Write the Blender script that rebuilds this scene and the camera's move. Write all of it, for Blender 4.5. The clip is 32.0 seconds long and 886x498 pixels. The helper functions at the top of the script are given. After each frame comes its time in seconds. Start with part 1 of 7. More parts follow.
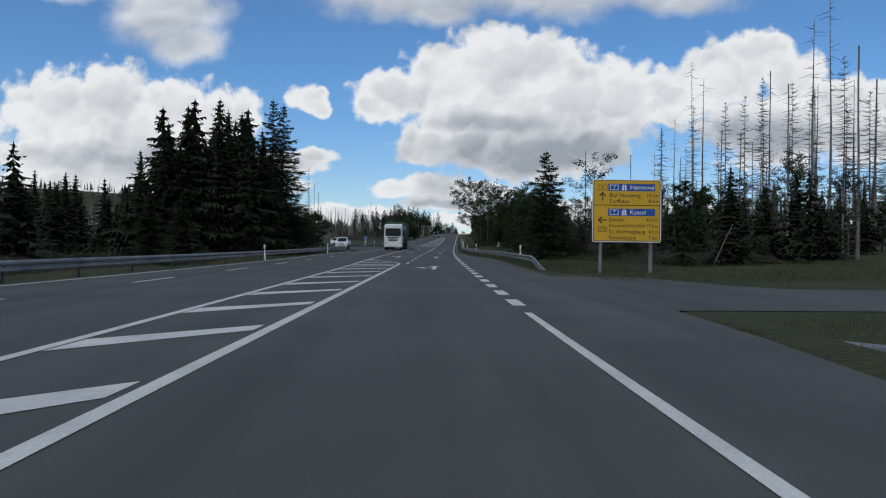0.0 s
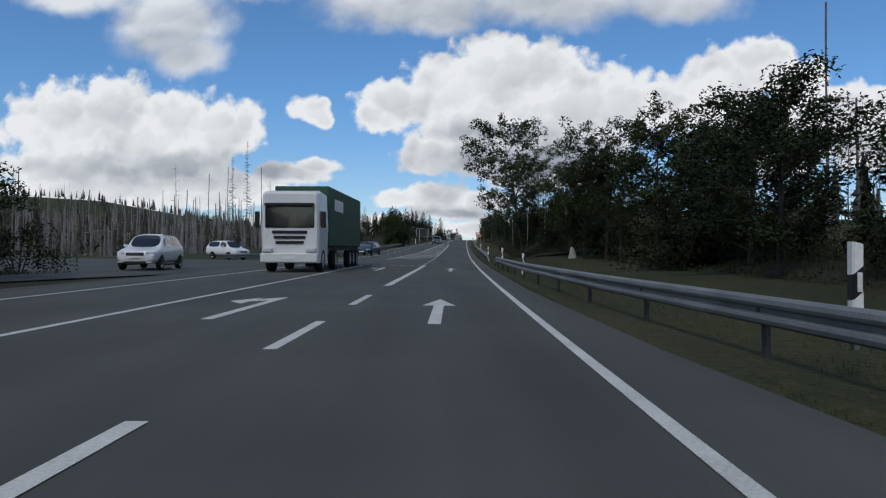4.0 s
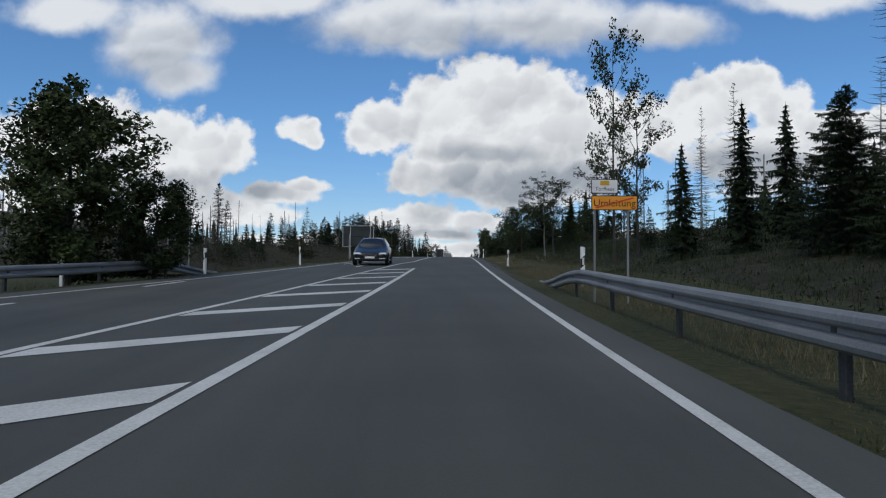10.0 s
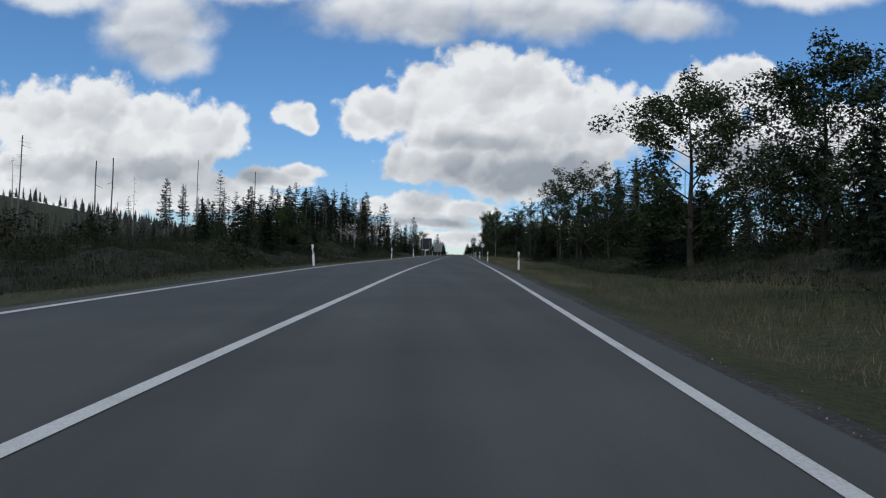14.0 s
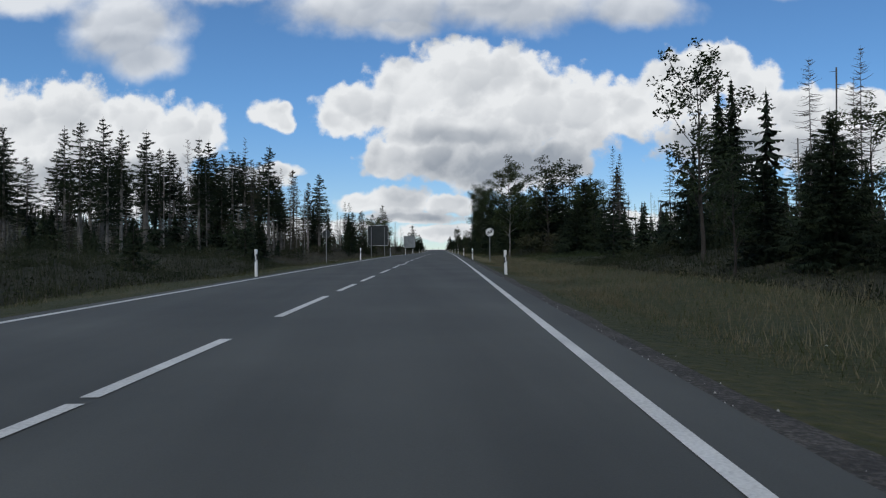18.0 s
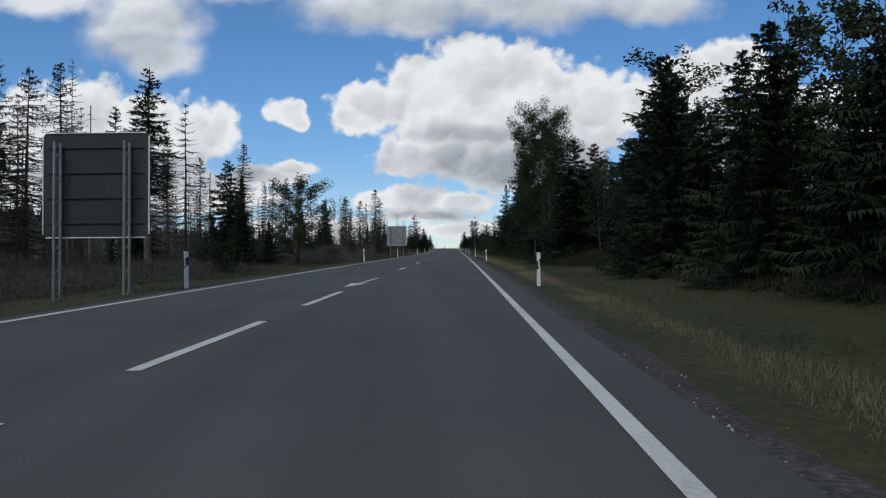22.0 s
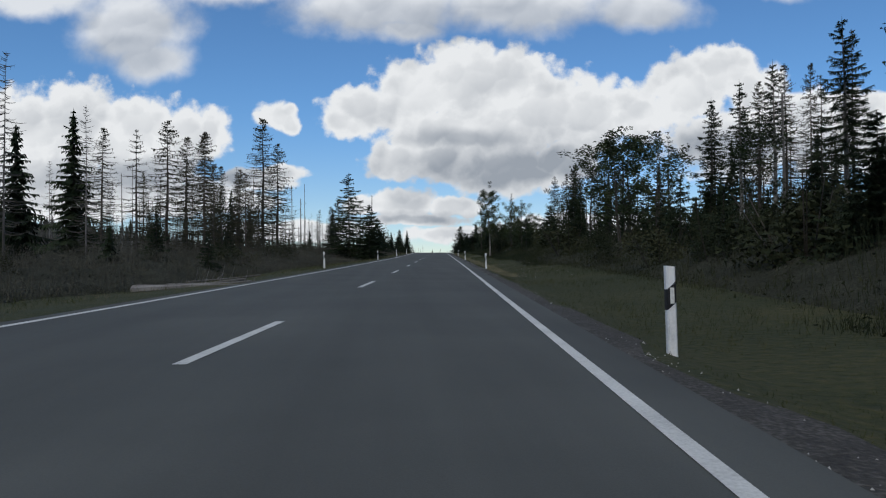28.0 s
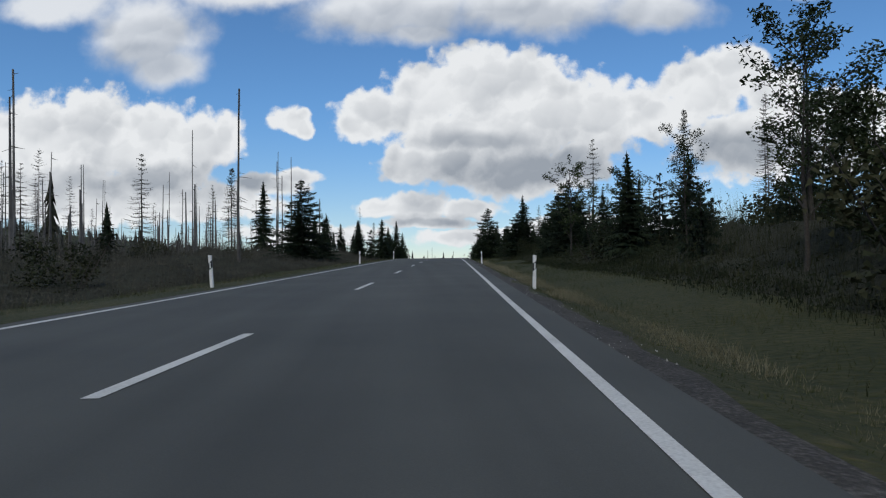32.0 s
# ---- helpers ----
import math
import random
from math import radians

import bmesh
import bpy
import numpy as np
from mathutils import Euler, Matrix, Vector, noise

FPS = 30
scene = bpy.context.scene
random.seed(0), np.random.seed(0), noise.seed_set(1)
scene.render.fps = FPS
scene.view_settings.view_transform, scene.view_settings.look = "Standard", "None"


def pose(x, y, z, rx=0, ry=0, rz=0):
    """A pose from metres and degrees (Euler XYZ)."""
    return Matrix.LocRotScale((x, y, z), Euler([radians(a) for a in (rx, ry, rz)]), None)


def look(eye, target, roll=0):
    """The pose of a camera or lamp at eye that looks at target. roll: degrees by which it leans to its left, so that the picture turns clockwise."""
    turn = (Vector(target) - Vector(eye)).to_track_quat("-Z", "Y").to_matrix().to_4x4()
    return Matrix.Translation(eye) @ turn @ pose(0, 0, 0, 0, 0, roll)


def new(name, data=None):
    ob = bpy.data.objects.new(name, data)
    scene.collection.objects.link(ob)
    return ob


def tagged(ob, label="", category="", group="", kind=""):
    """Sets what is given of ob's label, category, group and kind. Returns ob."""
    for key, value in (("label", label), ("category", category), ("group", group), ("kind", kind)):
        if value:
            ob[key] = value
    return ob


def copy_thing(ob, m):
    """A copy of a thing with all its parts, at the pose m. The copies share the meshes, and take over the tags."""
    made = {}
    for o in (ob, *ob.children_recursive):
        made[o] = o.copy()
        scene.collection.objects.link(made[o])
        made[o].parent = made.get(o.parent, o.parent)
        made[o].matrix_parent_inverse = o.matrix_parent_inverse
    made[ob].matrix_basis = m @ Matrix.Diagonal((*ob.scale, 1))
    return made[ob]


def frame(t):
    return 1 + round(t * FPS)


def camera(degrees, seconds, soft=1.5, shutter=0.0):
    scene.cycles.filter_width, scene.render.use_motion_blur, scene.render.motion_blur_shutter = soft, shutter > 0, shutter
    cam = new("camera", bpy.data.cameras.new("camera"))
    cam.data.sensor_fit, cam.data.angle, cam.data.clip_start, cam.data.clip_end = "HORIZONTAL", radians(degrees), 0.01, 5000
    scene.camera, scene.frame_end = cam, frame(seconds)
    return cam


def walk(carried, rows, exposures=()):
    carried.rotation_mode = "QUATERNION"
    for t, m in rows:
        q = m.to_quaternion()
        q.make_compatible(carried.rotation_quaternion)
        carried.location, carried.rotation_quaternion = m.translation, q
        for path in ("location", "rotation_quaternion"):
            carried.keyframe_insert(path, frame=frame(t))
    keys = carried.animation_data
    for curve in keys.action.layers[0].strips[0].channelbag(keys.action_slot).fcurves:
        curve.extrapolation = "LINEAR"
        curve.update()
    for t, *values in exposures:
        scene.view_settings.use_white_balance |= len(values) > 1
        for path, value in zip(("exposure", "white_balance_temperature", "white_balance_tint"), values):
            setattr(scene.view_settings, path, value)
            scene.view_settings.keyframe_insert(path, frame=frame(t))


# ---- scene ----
cam = camera(61.9, 32.0, 1.2)

# the road's line: heading (radians to the right of +y) and slope every 40 m from station -40
HEADING = [0.00011, 0.01201, 0.0239, 0.03304, 0.04899, 0.05503, 0.05765, 0.06115, 0.07131, 0.0793, 0.0817, 0.08115, 0.08234, 0.08116, 0.08024, 0.07788, 0.07292, 0.06912, 0.06666, 0.06435, 0.06204, 0.05972, 0.05741, 0.0551, 0.05278, 0.05047, 0.04816, 0.04584, 0.04353]
GRADE = [-0.01072, 0.00083, 0.01238, 0.01795, 0.02116, 0.02915, 0.04485, 0.05874, 0.04255, 0.02972, 0.03141, 0.02874, 0.0264, 0.02427, 0.02315, 0.02677, 0.02899, 0.02976, 0.03342, 0.032, 0.019, 0.006, -0.005, -0.01, -0.01, -0.01, -0.01, -0.01, -0.01]
ST = np.arange(-40.0, 1081.0, 4.0)
NODES = np.arange(-40.0, 1081.0, 40.0)
HD = np.interp(ST, NODES, HEADING)
GR = np.interp(ST, NODES, GRADE)


def summed(d):
    c = np.concatenate([[0.0], np.cumsum((d[1:] + d[:-1]) / 2)]) * 4.0
    return c - c[10]


RX, RY, RZ = summed(np.sin(HD)), summed(np.cos(HD)), summed(GR)


def at(s, u, dz=0.0):
    """World place of station s, offset u to the right of the right edge line, dz over the road."""
    c = min(max(s, -40.0), 1080.0)
    h = float(np.interp(c, ST, HD))
    x, y, z = float(np.interp(c, ST, RX)), float(np.interp(c, ST, RY)), float(np.interp(c, ST, RZ))
    d = s - c
    return Vector((x + d * math.sin(h) + u * math.cos(h), y + d * math.cos(h) - u * math.sin(h), z + dz))


def heading(s):
    return float(np.interp(s, ST, HD))


# seconds, station, offset, turn to the right against the road, pitch, roll (degrees)
ROWS = [
    (0.0, 27.46, -1.50, 0.84, 0.52, 0.68),
    (0.5, 35.49, -1.51, 0.94, 0.39, 0.91),
    (1.0, 44.07, -1.45, 0.97, 0.36, 0.74),
    (1.5, 52.47, -1.34, 0.89, 0.87, 0.88),
    (2.0, 61.07, -1.37, 0.78, 0.80, 0.65),
    (2.5, 69.85, -1.33, 0.39, 0.94, 0.65),
    (3.0, 78.53, -1.35, 0.30, 1.15, 0.80),
    (3.5, 87.54, -1.32, -0.35, 1.28, 0.28),
    (5.5, 122.92, -1.21, -0.30, 0.95, -0.22),
    (6.0, 131.70, -1.19, 0.06, 1.40, -0.96),
    (6.5, 140.75, -1.14, -0.36, 1.31, -0.23),
    (7.0, 149.70, -1.15, -0.36, 1.81, -0.14),
    (7.5, 158.57, -1.21, -0.83, 1.57, -0.31),
    (8.0, 167.27, -1.25, -0.59, 1.96, -0.26),
    (8.5, 176.02, -1.31, -1.10, 1.84, -0.11),
    (9.0, 184.86, -1.36, -0.83, 2.70, -0.43),
    (9.5, 193.93, -1.47, -0.67, 2.56, 0.35),
    (10.0, 203.02, -1.56, -0.70, 2.83, 0.47),
    (10.5, 211.89, -1.56, -1.24, 2.09, 0.29),
    (11.0, 220.88, -1.70, -0.47, 2.98, 0.30),
    (11.5, 230.26, -1.67, -0.23, 2.71, 0.66),
    (12.0, 239.90, -1.69, 0.14, 2.77, 1.21),
    (12.5, 249.26, -1.70, -0.05, 2.63, 1.44),
    (13.0, 258.68, -1.67, -0.21, 1.58, 1.77),
    (13.5, 267.97, -1.68, -0.58, 1.97, 1.65),
    (15.5, 306.20, -1.65, -0.80, 1.34, 0.50),
    (16.0, 315.48, -1.64, -0.20, 0.97, 0.13),
    (16.5, 324.48, -1.47, -0.04, 1.09, -0.14),
    (17.0, 333.20, -1.47, 0.27, 1.27, 0.05),
    (17.5, 341.38, -1.29, 0.20, 1.23, -0.54),
    (18.0, 349.95, -1.25, -0.10, 1.53, -0.45),
    (18.5, 358.88, -1.19, 0.07, 1.43, -0.05),
    (19.0, 367.85, -1.09, 0.09, 1.36, -0.05),
    (19.5, 377.05, -1.07, -0.04, 1.20, -0.05),
    (20.0, 386.13, -0.98, -0.35, 1.06, -0.12),
    (20.5, 395.62, -0.81, -0.58, 1.34, 0.23),
    (21.0, 405.13, -0.94, -0.80, 1.06, 0.01),
    (21.5, 414.91, -0.92, -0.98, 1.46, -0.01),
    (22.0, 425.10, -0.96, -1.21, 1.37, -0.38),
    (22.5, 435.51, -0.86, -1.60, 1.35, -0.24),
    (23.0, 446.44, -0.99, -1.66, 1.18, -0.70),
    (23.5, 457.11, -1.01, -1.66, 1.06, -0.72),
    (24.0, 467.88, -1.12, -1.52, 1.20, -0.54),
    (24.5, 478.32, -1.13, -1.69, 0.98, -0.78),
    (26.5, 520.03, -1.28, -0.93, 0.96, -0.24),
    (27.0, 531.08, -1.37, -0.86, 1.00, -0.35),
    (27.5, 542.63, -1.40, -0.20, 1.75, 0.15),
    (28.0, 554.53, -1.24, -0.29, 1.69, -0.24),
    (28.5, 566.36, -1.14, -0.63, 1.47, -0.54),
    (29.0, 578.03, -1.17, -0.68, 1.40, -0.75),
    (29.5, 589.55, -1.02, -0.68, 1.68, -0.72),
    (30.0, 601.49, -1.06, -0.61, 1.41, -0.62),
    (30.5, 613.51, -1.04, -0.36, 1.75, -0.61),
    (31.0, 625.22, -1.06, -0.28, 2.19, -0.54),
    (31.5, 636.94, -1.08, -0.76, 1.66, -0.52),
    (32.0, 648.69, -1.09, -0.81, 1.91, -0.63),
]
rows = []
for t, s, u, yaw, pitch, roll in ROWS:
    eye = at(s, u, 1.0)
    a, b = heading(s) + radians(yaw), radians(pitch)
    rows.append((t, look(eye, eye + Vector((math.sin(a) * math.cos(b), math.cos(a) * math.cos(b), math.sin(b))), roll)))
walk(cam, rows)

# ---- world, sun ----
SKY_TURN = 0.0784      # the way the clouds are drawn round, radians to the right of +y
CLOUD_LEFT = [(-0.583, 0.191, 0.085, 0.058), (-0.507, 0.206, 0.073, 0.054), (-0.422, 0.199, 0.069, 0.046), (-0.353, 0.183, 0.054, 0.042),
              (-0.322, 0.191, 0.029, 0.031), (-0.56, 0.133, 0.115, 0.035), (-0.414, 0.137, 0.077, 0.031), (-0.222, 0.137, 0.032, 0.012), (-0.26, 0.125, 0.055, 0.016), (-0.52, 0.1, 0.16, 0.03), (-0.36, 0.1, 0.12, 0.026), (-0.47, 0.17, 0.07, 0.035)]
CLOUD_SMALL = [(-0.23, 0.212, 0.029, 0.018), (-0.213, 0.202, 0.014, 0.015)]
CLOUD_MAIN = [(0.032, 0.256, 0.088, 0.055), (-0.037, 0.241, 0.069, 0.046), (-0.107, 0.219, 0.062, 0.032), (-0.14, 0.203, 0.03, 0.02), (0.086, 0.264, 0.062, 0.042),
              (0.132, 0.218, 0.081, 0.058), (0.032, 0.187, 0.131, 0.046), (0.193, 0.21, 0.062, 0.054), (-0.068, 0.152, 0.042, 0.028), (-0.007, 0.152, 0.046, 0.028),
              (0.086, 0.137, 0.104, 0.035), (0.163, 0.149, 0.048, 0.031), (0.263, 0.214, 0.054, 0.042), (0.328, 0.245, 0.058, 0.046), (0.378, 0.27, 0.05, 0.04),
              (0.424, 0.241, 0.042, 0.038), (0.486, 0.21, 0.062, 0.031), (0.563, 0.214, 0.062, 0.027), (0.509, 0.168, 0.085, 0.038), (0.393, 0.175, 0.1, 0.054), (0.601, 0.164, 0.069, 0.038)]
CLOUD_LOW = [(-0.107, 0.091, 0.037, 0.015), (-0.06, 0.092, 0.054, 0.02), (0.009, 0.087, 0.046, 0.014), (-0.037, 0.069, 0.062, 0.009), (0.03, 0.048, 0.1, 0.012), (-0.2, 0.055, 0.11, 0.014), (0.2, 0.06, 0.12, 0.018)]
CLOUD_HIGH = [(-0.43, 0.335, 0.085, 0.062), (-0.40, 0.29, 0.06, 0.03), (-0.09, 0.365, 0.14, 0.045), (-0.053, 0.329, 0.05, 0.02), (0.1, 0.365, 0.13, 0.045),
              (0.265, 0.355, 0.085, 0.03), (-0.56, 0.379, 0.092, 0.031), (-0.283, 0.395, 0.123, 0.031), (0.47, 0.402, 0.115, 0.031)]
CLOUD_SHADE = [(0.09, 0.135, 0.2, 0.045), (-0.4, 0.13, 0.2, 0.022), (0.02, 0.178, 0.09, 0.014), (-0.44, 0.3, 0.1, 0.03), (0.0, 0.34, 0.5, 0.03), (0.35, 0.16, 0.2, 0.03), (-0.03, 0.07, 0.1, 0.01)]

world = bpy.data.worlds.new("sky")
scene.world = world
world.use_nodes = True
wt = world.node_tree
wt.nodes.clear()


def wnode(kind, **props):
    n = wt.nodes.new(kind)
    for k, v in props.items():
        if k == "op":
            n.operation = v
        elif k == "clamp":
            n.use_clamp = v
    return n


def wval(n, i, v):
    if hasattr(v, "is_linked"):
        wt.links.new(v, n.inputs[i])
    else:
        n.inputs[i].default_value = v


def wmath(op, a, b=0.0, c=0.0, clamp=False):
    n = wnode("ShaderNodeMath", op=op, clamp=clamp)
    for i, v in enumerate((a, b, c)):
        wval(n, i, v)
    return n.outputs[0]


def wvec(op, a, b=(0, 0, 0)):
    n = wnode("ShaderNodeVectorMath", op=op)
    wval(n, 0, a)
    wval(n, 1, b)
    return n.outputs["Value"] if op in ("DOT_PRODUCT", "LENGTH") else n.outputs[0]


def wnoise(v, scale, detail, rough=0.55):
    n = wnode("ShaderNodeTexNoise")
    wval(n, "Vector", v)
    n.inputs["Scale"].default_value, n.inputs["Detail"].default_value, n.inputs["Roughness"].default_value = scale, detail, rough
    return n.outputs[0]


sky = wt.nodes.new("ShaderNodeTexSky")
sky.sky_type, sky.sun_disc = "NISHITA", False
SUN_ELEVATION, SUN_AZIMUTH = radians(48), radians(205)     # azimuth clockwise from +y: behind the drive, a little to its left
sky.sun_elevation, sky.sun_rotation = SUN_ELEVATION, SUN_AZIMUTH
sky.altitude, sky.air_density, sky.dust_density, sky.ozone_density = 800, 1.0, 0.1, 4.6
way = wt.nodes.new("ShaderNodeTexCoord").outputs["Generated"]
ahead = wvec("DOT_PRODUCT", way, (math.sin(SKY_TURN), math.cos(SKY_TURN), 0))
aside = wvec("DOT_PRODUCT", way, (math.cos(SKY_TURN), -math.sin(SKY_TURN), 0))
split = wt.nodes.new("ShaderNodeSeparateXYZ")
wt.links.new(way, split.inputs[0])
depth = wmath("MAXIMUM", ahead, 0.15)
comb = wt.nodes.new("ShaderNodeCombineXYZ")
wval(comb, 0, wmath("DIVIDE", aside, depth))
wval(comb, 1, wmath("DIVIDE", split.outputs[2], depth))
plane = comb.outputs[0]
bend = wnode("ShaderNodeTexNoise")
wval(bend, "Vector", plane)
bend.inputs["Scale"].default_value, bend.inputs["Detail"].default_value = 22.0, 4.0
shift = wvec("MULTIPLY", wvec("SUBTRACT", bend.outputs["Color"], (0.5, 0.5, 0.5)), (0.022, 0.022, 0))
spot = wvec("ADD", plane, shift)


def puffs(blobs):
    field = None
    for x, z, a, b in blobs:
        d = wvec("MULTIPLY", wvec("SUBTRACT", spot, (x, z, 0)), (1 / a, 1 / b, 0))
        one = wmath("SUBTRACT", 1.0, wvec("LENGTH", d))
        field = one if field is None else wmath("SMOOTH_MAX", field, one, 0.12)
    return field


def ramp(v, lo, hi):
    n = wt.nodes.new("ShaderNodeMapRange")
    n.interpolation_type = "SMOOTHSTEP"
    wval(n, 0, v)
    n.inputs[1].default_value, n.inputs[2].default_value = lo, hi
    return n.outputs[0]


fine = wnoise(plane, 50.0, 8.0, 0.62)


def lumps(scale, soft):
    """Rounded heads of cloud: how far out from a head's middle, and how much of it faces up."""
    n = wt.nodes.new("ShaderNodeTexVoronoi")
    n.feature, n.voronoi_dimensions = "SMOOTH_F1", "2D"
    wval(n, "Vector", spot)
    n.inputs["Scale"].default_value, n.inputs["Smoothness"].default_value, n.inputs["Randomness"].default_value = scale, soft, 1.0
    rise = wvec("DOT_PRODUCT", wvec("SUBTRACT", spot, n.outputs["Position"]), (-0.35 * scale, 0.94 * scale, 0))
    return n.outputs["Distance"], rise


far_big, up_big = lumps(15.0, 0.5)
far_small, up_small = lumps(42.0, 0.45)
edge = wmath("ADD", wmath("MULTIPLY", wmath("SUBTRACT", 0.4, far_small), 0.42), wmath("MULTIPLY", wmath("SUBTRACT", fine, 0.5), 0.75))
heaps = wmath("ADD", puffs(CLOUD_LEFT + CLOUD_MAIN + CLOUD_SMALL + CLOUD_LOW), edge)
crisp = ramp(heaps, -0.2, 0.15)
veil = wmath("ADD", puffs(CLOUD_HIGH), wmath("MULTIPLY", wmath("SUBTRACT", wnoise(plane, 20.0, 5.0, 0.55), 0.5), 0.9))
wisps = wmath("MULTIPLY", ramp(veil, -0.25, 0.5), 0.88)
behind = ramp(wnoise(way, 2.6, 6.0), 0.47, 0.6)
back = ramp(ahead, 0.75, 0.55)
cover = wmath("MAXIMUM", wmath("MAXIMUM", crisp, wisps), wmath("MULTIPLY", behind, back))
relief = wmath("ADD", wmath("MULTIPLY", up_big, 0.34), wmath("MULTIPLY", up_small, 0.1))
shade = ramp(puffs(CLOUD_SHADE), -0.6, 0.7)
dapple = wmath("MULTIPLY", wmath("SUBTRACT", wnoise(spot, 8.0, 6.0, 0.55), 0.5), 0.85)
rim = wmath("MULTIPLY", wmath("SUBTRACT", 1.0, ramp(heaps, 0.1, 0.65)), 0.3)
lit = wmath("SUBTRACT", wmath("ADD", wmath("ADD", wmath("ADD", 0.76, rim), dapple), relief), wmath("MULTIPLY", shade, 0.68), clamp=True)
tone = wt.nodes.new("ShaderNodeMix")
tone.data_type = "RGBA"
wval(tone, 0, lit)
SKY_STRENGTH, CLOUD_WHITE = 0.1, 8.25
tone.inputs[6].default_value = (0.385 * CLOUD_WHITE, 0.43 * CLOUD_WHITE, 0.495 * CLOUD_WHITE, 1)
tone.inputs[7].default_value = (0.975 * CLOUD_WHITE, 1.0 * CLOUD_WHITE, 1.025 * CLOUD_WHITE, 1)
full = wt.nodes.new("ShaderNodeMix")
full.data_type = "RGBA"
wval(full, 0, cover)
tint = wt.nodes.new("ShaderNodeMix")
tint.data_type = "RGBA"
wval(tint, 0, ramp(split.outputs[2], 0.0, 0.24))
tint.inputs[6].default_value, tint.inputs[7].default_value = (0.95, 0.94, 0.94, 1), (0.75, 1.03, 1.19, 1)
clear = wvec("MULTIPLY", sky.outputs[0], tint.outputs[2])
wt.links.new(clear, full.inputs[6])
wt.links.new(tone.outputs[2], full.inputs[7])
back_node = wt.nodes.new("ShaderNodeBackground")
back_node.inputs[1].default_value = SKY_STRENGTH
wt.links.new(full.outputs[2], back_node.inputs[0])
out = wt.nodes.new("ShaderNodeOutputWorld")
wt.links.new(back_node.outputs[0], out.inputs[0])

sun = new("sun", bpy.data.lights.new("sun", "SUN"))
sun.data.energy, sun.data.angle, sun.data.color = 1.15, radians(12), (1.0, 0.93, 0.83)
sun_from = Vector((math.sin(SUN_AZIMUTH) * math.cos(SUN_ELEVATION), math.cos(SUN_AZIMUTH) * math.cos(SUN_ELEVATION), math.sin(SUN_ELEVATION)))
sun.matrix_world = look(sun_from * 50, (0, 0, 0))

# ---- materials ----


def material(name, stops, scale=8.0, fine_scale=60.0, rough=0.8, metal=0.0, bump=0.2, depth_m=0.01, vary=0.0, spec=0.3, grain_mix=0.35):
    """A surface with colour variation at two scales: stops are colours from dark to light."""
    m = bpy.data.materials.new(name)
    m.use_nodes = True
    t = m.node_tree
    b = t.nodes["Principled BSDF"]
    b.inputs["Roughness"].default_value, b.inputs["Metallic"].default_value = rough, metal
    b.inputs["Specular IOR Level"].default_value = spec
    geo = t.nodes.new("ShaderNodeNewGeometry")
    n1, n2 = t.nodes.new("ShaderNodeTexNoise"), t.nodes.new("ShaderNodeTexNoise")
    for n, sc in ((n1, scale), (n2, fine_scale)):
        n.inputs["Scale"].default_value, n.inputs["Detail"].default_value = sc, 5.0
        t.links.new(geo.outputs["Position"], n.inputs["Vector"])
    mix = t.nodes.new("ShaderNodeMath")
    mix.operation = "MULTIPLY_ADD"
    t.links.new(n2.outputs[0], mix.inputs[0])
    mix.inputs[1].default_value = grain_mix
    low_part = t.nodes.new("ShaderNodeMath")
    low_part.operation = "MULTIPLY"
    t.links.new(n1.outputs[0], low_part.inputs[0])
    low_part.inputs[1].default_value = 1 - grain_mix
    t.links.new(low_part.outputs[0], mix.inputs[2])
    last = mix.outputs[0]
    if vary:
        info = t.nodes.new("ShaderNodeObjectInfo")
        add = t.nodes.new("ShaderNodeMath")
        add.operation = "MULTIPLY_ADD"
        t.links.new(info.outputs["Random"], add.inputs[0])
        add.inputs[1].default_value = vary
        sub = t.nodes.new("ShaderNodeMath")
        sub.operation = "SUBTRACT"
        t.links.new(last, sub.inputs[0])
        sub.inputs[1].default_value = vary / 2
        t.links.new(sub.outputs[0], add.inputs[2])
        last = add.outputs[0]
    r = t.nodes.new("ShaderNodeValToRGB")
    el = r.color_ramp.elements
    while len(el) < len(stops):
        el.new(0.5)
    for i, c in enumerate(stops):
        el[i].position = 0.3 + 0.4 * i / max(len(stops) - 1, 1)
        el[i].color = (*c, 1)
    t.links.new(last, r.inputs[0])
    t.links.new(r.outputs[0], b.inputs["Base Color"])
    if bump:
        bp = t.nodes.new("ShaderNodeBump")
        bp.inputs["Strength"].default_value, bp.inputs["Distance"].default_value = bump, depth_m
        t.links.new(n2.outputs[0], bp.inputs["Height"])
        t.links.new(bp.outputs[0], b.inputs["Normal"])
    return m


ASPHALT = material("asphalt", [(0.056, 0.060, 0.055), (0.070, 0.074, 0.067), (0.087, 0.091, 0.082)], 0.35, 90.0, 0.85, bump=0.35, depth_m=0.004, spec=0.25)


